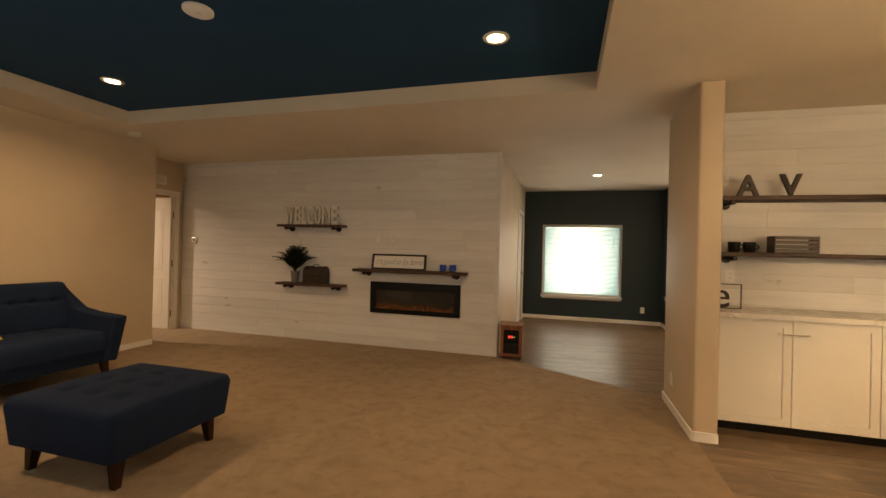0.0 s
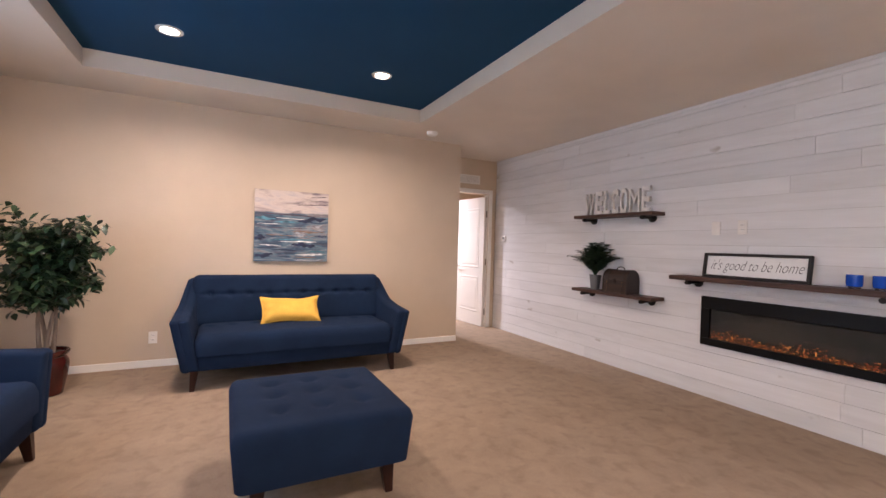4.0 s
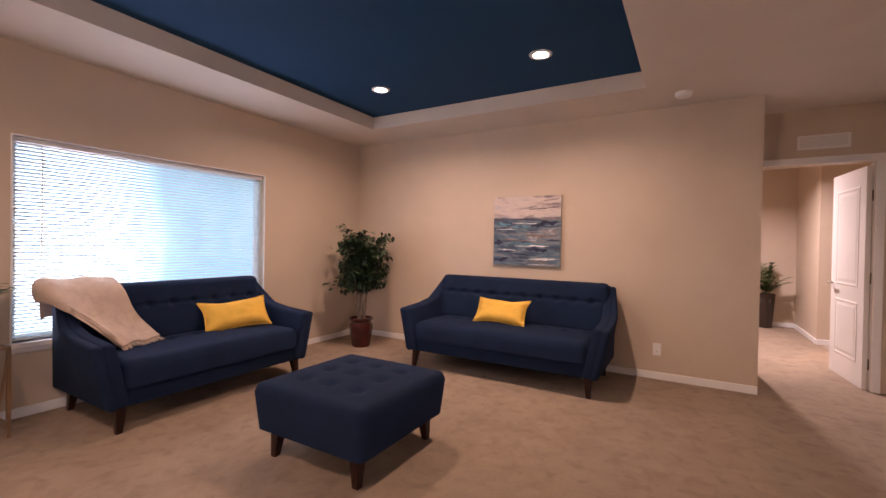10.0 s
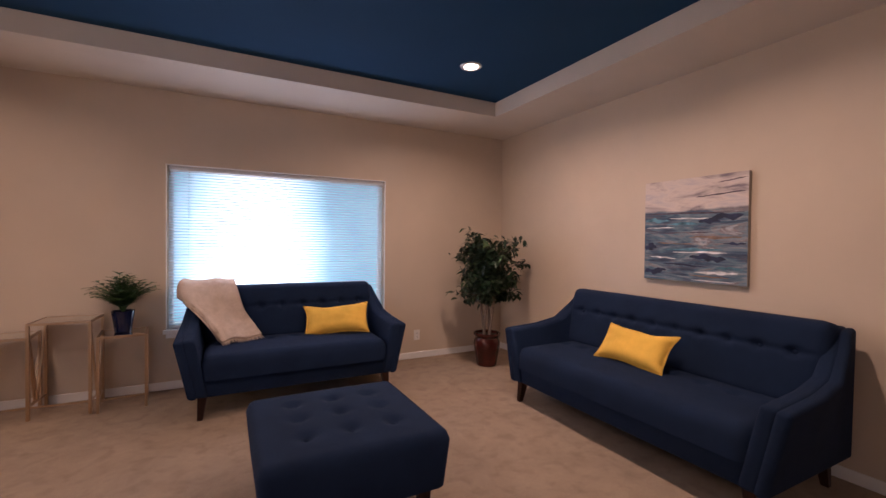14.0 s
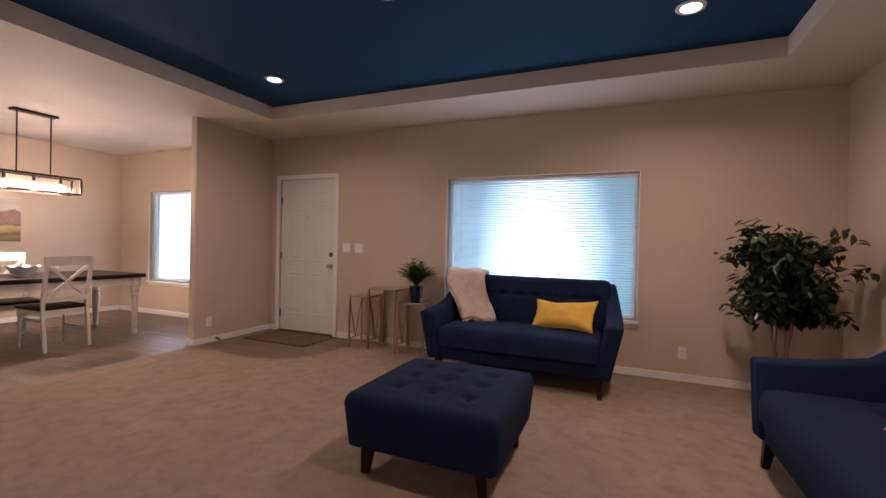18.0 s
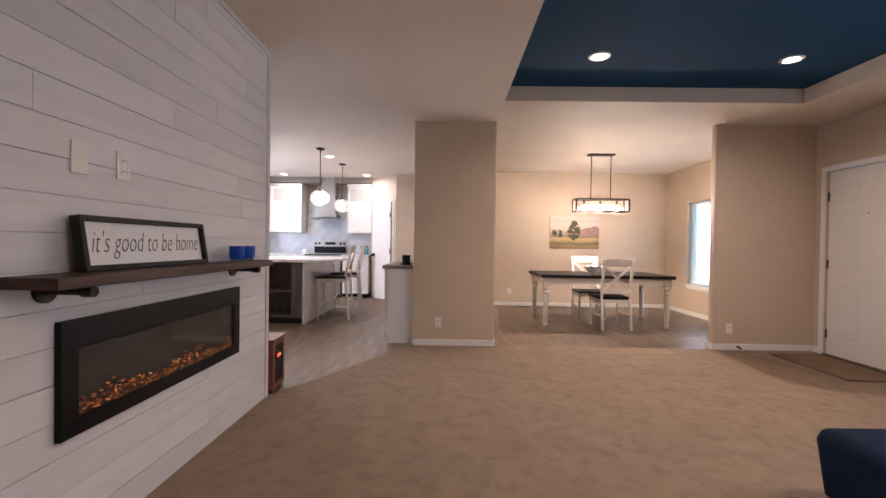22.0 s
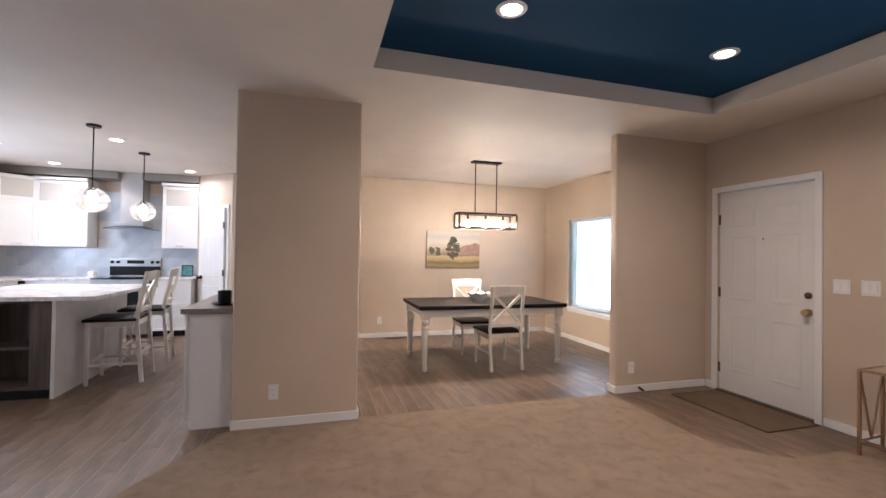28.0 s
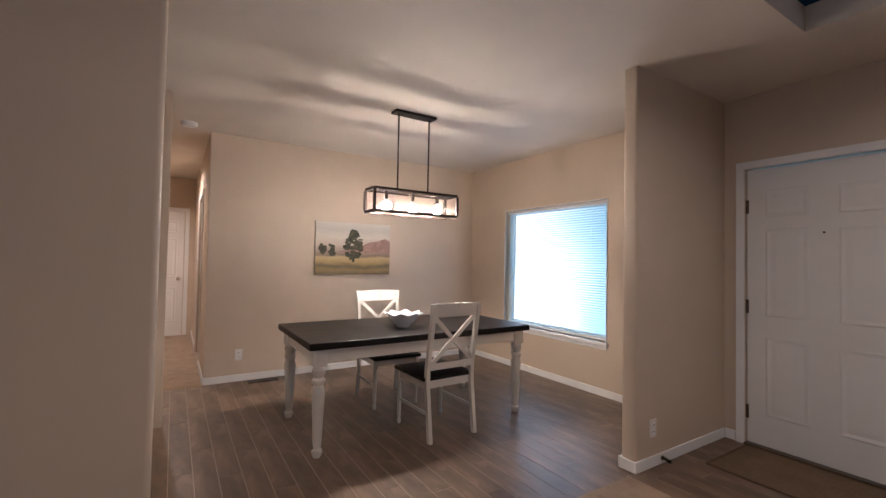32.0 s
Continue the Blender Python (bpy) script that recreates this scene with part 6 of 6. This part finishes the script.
for x in (-0.32, -0.24, 0.24, 0.32):
    bm = bmesh.new()
    rod(bm, (x, -0.078, 1.155), (x, -0.105, 1.155), 0.024, 16)
    part("knob", bm, BLACK, rg, "", True)
part("oven_door", boxes((-0.36, 0.36, -0.665, -0.642, 0.26, 0.86), bevel=0.005), STEEL, rg)
part("oven_window", boxes((-0.25, 0.25, -0.669, -0.665, 0.38, 0.72)), BLACK, rg)
bm = bmesh.new()
rod(bm, (-0.32, -0.70, 0.80), (0.32, -0.70, 0.80), 0.011, 10)
part("handle", bm, STEEL, rg, "", True)
part("drawer", boxes((-0.36, 0.36, -0.66, -0.642, 0.07, 0.24), bevel=0.004), STEEL, rg)

hd = thing("range_hood", at(6.435), "stainless chimney range hood with a curved glass canopy", "range hood")
part("chimney", boxes((-0.155, 0.155, -0.30, -0.008, 1.78, 2.583), bevel=0.003), STEEL, hd)
part("motor_box", boxes((-0.20, 0.20, -0.40, -0.008, 1.728, 1.785), bevel=0.006), STEEL, hd)
bm = bmesh.new()
secs = []
for k in range(13):
    x = -0.31 + 0.62 * k / 12
    z = 1.725 - 0.04 * (x / 0.31) ** 2
    secs.append([(x, -0.50, z), (x, -0.02, z), (x, -0.02, z - 0.008), (x, -0.50, z - 0.008)])
loft(bm, secs)
part("glass_canopy", bm, clear("smoked_glass", (0.55, 0.58, 0.6)), hd, "", True)
# the soffit's taupe is darkened to carry the dim shade above the cabinets
structure("kitchen_soffit", boxes((5.60, 6.0, 5.47, 6.27, 2.47, H - 0.001), (5.60, 6.0, 6.60, 8.30, 2.47, H - 0.001)), plain("shade_darkened_taupe", (0.25, 0.22, 0.19), 0.7, 0, 3, 0.05), "soffit above the cabinets, taupe darkened for the shade there", "soffit")

isl = thing("kitchen_island", pose(0, 0, 0), "kitchen island with marble top and dark open shelves", "kitchen island")
part("front_panel", boxes((2.452, 3.95, 5.83, 5.86, 0.004, 0.885)), plain("veined_white_panel", (0.62, 0.60, 0.58), 0.4, 0, 3, 0.12), isl)
part("carcass", boxes((2.80, 3.95, 5.86, 6.85, 0.004, 0.885)), CAB, isl)
for nm, bx in (("end_panel", (2.47, 2.80, 5.862, 5.885, 0.12, 0.86)), ("stile", (2.45, 2.47, 5.862, 6.02, 0.09, 0.885)), ("end_panel", (2.45, 2.80, 6.815, 6.85, 0.09, 0.885)), ("divider", (2.45, 2.80, 6.48, 6.51, 0.12, 0.86)), ("back_panel", (2.78, 2.798, 5.886, 6.814, 0.12, 0.86)), ("bottom_board", (2.472, 2.80, 5.862, 6.814, 0.09, 0.12)), ("top_board", (2.472, 2.80, 5.862, 6.814, 0.86, 0.885))):
    part(nm, boxes(bx), DARKW, isl, "dark charcoal wood")
part("shelf", boxes((2.472, 2.779, 5.886, 6.479, 0.45, 0.475)), DARKW, isl)
part("plinth", boxes((2.50, 2.80, 5.86, 6.82, 0.004, 0.09)), BLACK, isl)
part("worktop", boxes((2.40, 4.02, 5.52, 6.92, 0.886, 0.926), bevel=0.005), QUARTZM, isl, "white veined worktop with overhang")
tp = thing("butter_dish", pose(5.60, 6.90, 0.9225, 0, 0, 80), "small white lidded ceramic dish beside the range", "dish")
part("tray", boxes((-0.06, 0.06, -0.06, 0.06, 0, 0.015), bevel=0.005), WHITE, tp, "", True)
part("lid", boxes((-0.046, 0.046, -0.046, 0.046, 0.016, 0.095), bevel=0.018), WHITE, tp, "", True)
bm = bmesh.new()
lathe(bm, [(0.008, 0.094), (0.016, 0.104), (0.014, 0.114), (0.004, 0.118)], 12)
part("lid_knob", bm, WHITE, tp, "", True)
ST = "white x-back counter stool with a dark seat"
st0 = x_chair("counter_stool", pose(3.02, 5.56, 0, 0, 0, 94), 0.66, 1.12, ST + " at the island", "stools at the island", True)
copy_thing(st0, pose(3.80, 5.57, 0, 0, 0, 97))


def pendant(x, y, zc, r):
    p = thing("pendant_lamp", pose(x, y, 0), "clear glass globe pendant lamp, switched on", "pendant lamp", "island pendants")
    bm = bmesh.new()
    lathe(bm, [(0.06, H - 0.02), (0.062, H - 0.006), (0.062, H)], 20)
    part("canopy", bm, BRZ, p, "", True)
    bm = bmesh.new()
    rod(bm, (0, 0, zc + r * 0.82), (0, 0, H - 0.02), 0.006, 8)
    part("rod", bm, BRZ, p)
    bm = bmesh.new()
    lathe(bm, [(0.024, zc + r * 0.45), (0.03, zc + r * 0.86), (0.02, zc + r * 0.92)], 16)
    part("socket", bm, BRZ, p, "", True)
    bm = bmesh.new()
    bmesh.ops.create_uvsphere(bm, u_segments=28, v_segments=18, radius=r, matrix=Matrix.Translation((0, 0, zc)))
    bmesh.ops.create_uvsphere(bm, u_segments=28, v_segments=18, radius=r - 0.003, matrix=Matrix.Translation((0, 0, zc)))
    bmesh.ops.scale(bm, vec=(1.0, 1.0, 0.88), space=Matrix.Translation((0, 0, -zc)), verts=bm.verts)
    g_ = part("globe", bm, SEED2.m, p, "seeded clear glass globe", True)
    g_.visible_shadow = False
    bm = bmesh.new()
    lathe(bm, [(0.004, zc - 0.055), (0.026, zc - 0.04), (0.034, zc - 0.005), (0.026, zc + 0.03), (0.015, zc + r * 0.45)], 16)
    part("bulb", bm, BULB2, p, "", True)


SEED2 = Mat("seeded_globe_glass", 0.08)
SEED2.b.inputs["Transmission Weight"].default_value = 1.0
SEED2.b.inputs["IOR"].default_value = 1.2
SEED2.color((0.97, 0.95, 0.92)).bump(SEED2.noise(30, 3), 0.6, 0.01)
frs, fmx = SEED2.n.new("ShaderNodeBsdfTranslucent"), SEED2.n.new("ShaderNodeMixShader")
frs.inputs[0].default_value, fmx.inputs[0].default_value = (0.95, 0.92, 0.88, 1), 0.05
SEED2.l.new(SEED2.b.outputs[0], fmx.inputs[1]), SEED2.l.new(frs.outputs[0], fmx.inputs[2]), SEED2.l.new(fmx.outputs[0], SEED2.n["Material Output"].inputs[0])
BULB2 = Mat("lit_pendant_bulb", 0.3).color((0.9, 0.85, 0.75)).glow((1.0, 0.84, 0.64), 70).m
pendant(2.80, 5.73, 1.84, 0.140)
pendant(4.03, 5.71, 1.84, 0.140)

# buffet on the kitchen side of the column
cabinet("buffet_cabinet", pose(2.45, 4.19, 0, 0, 0, 180), 2.06, 0.34, 0.0, 0.875, 4, "pale grey buffet cabinet with a grey counter", kick=0.09, material=GREYC)
structure("buffet_end_panel", boxes((1.402, 1.418, 4.192, 4.49, 0.004, 0.8745)), GREYC, "pale grey cabinet end panel", "cabinet panel")
bf = thing("buffet_counter", pose(0, 0, 0), "grey laminate counter on the buffet", "counter")
part("slab", boxes((1.385, 3.50, 4.192, 4.555, 0.876, 0.916), bevel=0.003), SLATE, bf)
cp = thing("coffee_cup", pose(1.615, 4.30, 0.917), "black cup on a saucer", "cup")
bm = bmesh.new()
lathe(bm, [(0.05, 0), (0.096, 0.014), (0.099, 0.018), (0.05, 0.008)], 22)
part("saucer", bm, BLACK, cp, "", True)
bm = bmesh.new()
lathe(bm, [(0.04, 0.01), (0.05, 0.02), (0.052, 0.115), (0.047, 0.115), (0.045, 0.03)], 22)
part("cup", bm, BLACK, cp, "", True)
bm = bmesh.new()
arc = [(0.05 + 0.03 * math.sin(math.pi * k / 8), 0, 0.035 + 0.06 * k / 8) for k in range(9)]
for a, b in zip(arc, arc[1:]):
    rod(bm, a, b, 0.006, 6)
part("handle", bm, BLACK, cp, "", True)
# coffee nook towards the dining side
cabinet("coffee_bar_cabinet", pose(2.55, 4.035, 0, 0, 0, 0), 2.10, 0.53, 0.0, 0.875, 4, "cream shaker coffee bar cabinet", kick=0.09)
cb = thing("coffee_bar_counter", pose(0, 0, 0), "pale laminate coffee bar counter", "counter")
part("slab", boxes((1.485, 3.61, 3.47, 4.035, 0.876, 0.914), bevel=0.003), QUARTZM, cb)
structure("nook_end_wall", boxes((3.62, 3.72, 3.25, 4.05, 0, H + 0.05)), WALL, "beige painted end wall of the coffee nook", "wall")
for z, x0, x1 in ((1.80, 1.64, 3.2), (1.34, 1.66, 3.2)):
    shelf("nook_shelf", x0, x1, 3.80, z, 0.034, "rustic wood coffee bar shelf with cups and letters", (-0.88, 0.88), 4.035)
x = 1.86
for ch in "A":
    me = text_mesh("letter", ch, 0.25, 0.03, OLD, 0, 0.006, 0.9)
    lo = min(v.co.y for v in me.vertices)
    me.transform(Matrix.Translation((0, -lo, 0)))
    l_ = tagged(new("letter", me), "brown wooden letter on the nook shelf", "letter", "nook letters")
    l_.matrix_world = pose(x, 3.90, 1.8345, 90)
me = text_mesh("letter", "V", 0.25, 0.03, OLD, 0, 0.006, 0.9)
me.transform(Matrix.Translation((0, -min(v.co.y for v in me.vertices), 0)))
l_ = tagged(new("letter", me), "brown wooden letter on the nook shelf", "letter", "nook letters")
l_.matrix_world = pose(2.16, 3.90, 1.8345, 90)
for x in (1.77, 1.88):
    c = thing("mug", pose(x, 3.90, 1.3745), "dark coffee mug on the nook shelf", "mug", "mugs")
    bm = bmesh.new()
    lathe(bm, [(0.035, 0), (0.042, 0.01), (0.045, 0.085), (0.04, 0.085), (0.038, 0.012)], 18)
    part("cup", bm, BLACK, c, "", True)
    bm = bmesh.new()
    arc = [(0.044 + 0.025 * math.sin(math.pi * k / 6), 0, 0.02 + 0.05 * k / 6) for k in range(7)]
    for a, b in zip(arc, arc[1:]):
        rod(bm, a, b, 0.005, 6)
    part("handle", bm, BLACK, c, "", True)
cr = thing("wire_crate", pose(2.18, 3.90, 1.3745), "dark grey crate on the nook shelf", "crate")
for k in range(4):
    part("slat", boxes((-0.15, 0.15, -0.075, -0.067, 0.004 + k * 0.035, 0.030 + k * 0.035)), DARKW, cr)
part("side", boxes((-0.15, -0.142, -0.066, 0.07, 0, 0.136)), DARKW, cr)
part("side", boxes((0.142, 0.15, -0.066, 0.07, 0, 0.136)), DARKW, cr)
part("base", boxes((-0.141, 0.141, -0.066, 0.07, 0, 0.008)), DARKW, cr)
ws = thing("word_sign", pose(1.66, 3.75, 0.915), "thin wire frame with a brown letter on the counter", "sign")
part("wire_frame", boxes((-0.12, 0.12, -0.004, 0.004, 0, 0.007), (-0.12, 0.12, -0.004, 0.004, 0.193, 0.20), (-0.12, -0.113, -0.004, 0.004, 0.007, 0.193), (0.113, 0.12, -0.004, 0.004, 0.007, 0.193)), OLD, ws)
me = text_mesh("word", "e", 0.30, 0.02, OLD, 0, 0.0, 1.0)
me.transform(Matrix.Translation((0, -min(v.co.y for v in me.vertices), 0)))
part("word", me, None, ws, "brown letter", m=pose(-0.03, -0.008, 0.008, 90))

# bedroom glimpse
potted("bedroom_plant", pose(-8.75, 4.66, 0.006), 0.13, 0.55, 16, 0.62, "spiky plant in a tall dark planter", Mat("dark_planter", 0.4).color((0.03, 0.018, 0.013)).m, "tall dark planter", 21, True)
# kitchen counter objects
tr_ = thing("bread_box", pose(5.3, 8.02, 0.9225), "brown wooden board with a pale towel", "tray")
part("board", boxes((-0.22, 0.22, -0.01, 0.015, 0, 0.16), bevel=0.004), HW, tr_)
part("towel", boxes((-0.07, 0.07, -0.035, -0.011, 0, 0.07), bevel=0.008), WHITE, tr_)
fr_ = thing("teal_frame", pose(5.83, 5.66, 0.9225, 0, 0, -80), "small teal framed picture on the worktop", "picture frame")
part("frame", boxes((-0.085, 0.085, -0.006, 0.006, 0, 0.014), (-0.085, 0.085, -0.006, 0.006, 0.176, 0.19), (-0.085, -0.071, -0.006, 0.006, 0.014, 0.176), (0.071, 0.085, -0.006, 0.006, 0.014, 0.176)), BLACK, fr_)
part("print", boxes((-0.071, 0.071, -0.002, 0.002, 0.014, 0.176)), plain("teal_print", (0.10, 0.28, 0.27), 0.5, 0, 20, 0.4), fr_)

# boards of the fireplace wall and nook
rnd = random.Random(3)


def boards(parent, x0, x1, y, rows, pitch, hole=None, limit=H):
    for r in range(rows):
        z0, z1 = r * pitch + 0.0014, min((r + 1) * pitch - 0.0016, limit - 0.001)
        if z1 - z0 < 0.02:
            continue
        x = x0
        cut = x0 - rnd.uniform(0.0, 2.2)
        while cut < x1:
            nxt = cut + rnd.choice((1.83, 2.44, 2.44))
            a, b = max(cut, x0), min(nxt, x1) - 0.002
            if b - a > 0.03:
                k = rnd.uniform(0, 0.0025)
                o = part("board", boxes((a, b, y - k, y + 0.011, z0, z1)), BOARD, parent)
            cut = nxt


boards(wall_shiplap, XB + 0.005, -0.43, F + 0.0026, 20, 0.1325)
structure("corner_trim", boxes((-0.43, -0.385, F - 0.006, F + 0.012, 0.0, H - 0.001), (-0.39, -0.378, F + 0.012, F + 0.06, 0.0, H - 0.001)), BOARD, "white corner trim of the board wall", "trim")
structure("ceiling_trim", boxes((XB + 0.01, -0.43, F - 0.012, F, H - 0.03, H - 0.001), bevel=0.003), BOARD, "white strip along the top of the board wall", "trim")
nook_back = structure("nook_boarding", boxes((1.481, 3.619, 4.042, 4.0495, 0.9, H - 0.001)), GAP, "whitewashed board wall of the coffee nook", "wall")
boards(nook_back, 1.485, 3.615, 4.0365, 20, 0.1325)

# floor planks, 0.92 x 0.1264, along x
def plank_row(x0, x1, off):
    cut = x0 - off
    while cut < x1:
        a, b = max(cut, x0), min(cut + 0.92, x1)
        if b - a > 0.02:
            yield a + 0.0018, b - 0.0018
        cut += 0.92


wood_floor = tagged(new("floor_planks"), "grey-brown wood-look plank tile floor", "floor", "", "structure")
far = bmesh.new()
cache = {}
PITCH = 0.1264


def lay(x0, x1, y0, y1, near):
    r = math.ceil((y0 + 0.467) / PITCH - 1e-6) - 1
    while r * PITCH - 0.467 < y1 - 0.01:
        y, yb = max(r * PITCH - 0.467, y0), min((r + 1) * PITCH - 0.467, y1)
        r += 1
        if yb - y < 0.012:
            continue
        for a, b in plank_row(x0, x1, (0.0, 0.31, 0.62, 0.15, 0.47)[r % 5]):
            if near(a, y):
                key = (round(b - a, 3), round(yb - y, 3))
                if key not in cache:
                    cache[key] = mesh("plank", boxes((-key[0] / 2, key[0] / 2, -key[1] / 2 + 0.0024, key[1] / 2 - 0.0024, -0.006, 0.003)), PLANK)
                part("plank", cache[key], None, wood_floor, m=Matrix.Translation(((a + b) / 2, (y + yb) / 2, rnd.uniform(-0.0005, 0.0005))))
            else:
                box(far, a, b, y + 0.0024, yb - 0.0024, -0.006, 0.003)


lay(1.345, 4.665, S, 4.05, lambda x, y: True)
lay(-0.12, 1.345, S, 0.80, lambda x, y: True)
lay(-0.39, 5.998, 4.19, 8.70, lambda x, y: x < 2.6 and y < 7.0)
PLANKF = plank_tile("grey_brown_wood_tile_far", 0.44)
tagged(part("far_planks", far, PLANKF, wood_floor), "", "", "", "stuff")
structure("carpet_edge", boxes((4.655, 4.675, 2.92, 4.05, -0.004, 0.0075), bevel=0.002), BRASS, "thin metal carpet edge strip at the corridor", "trim")
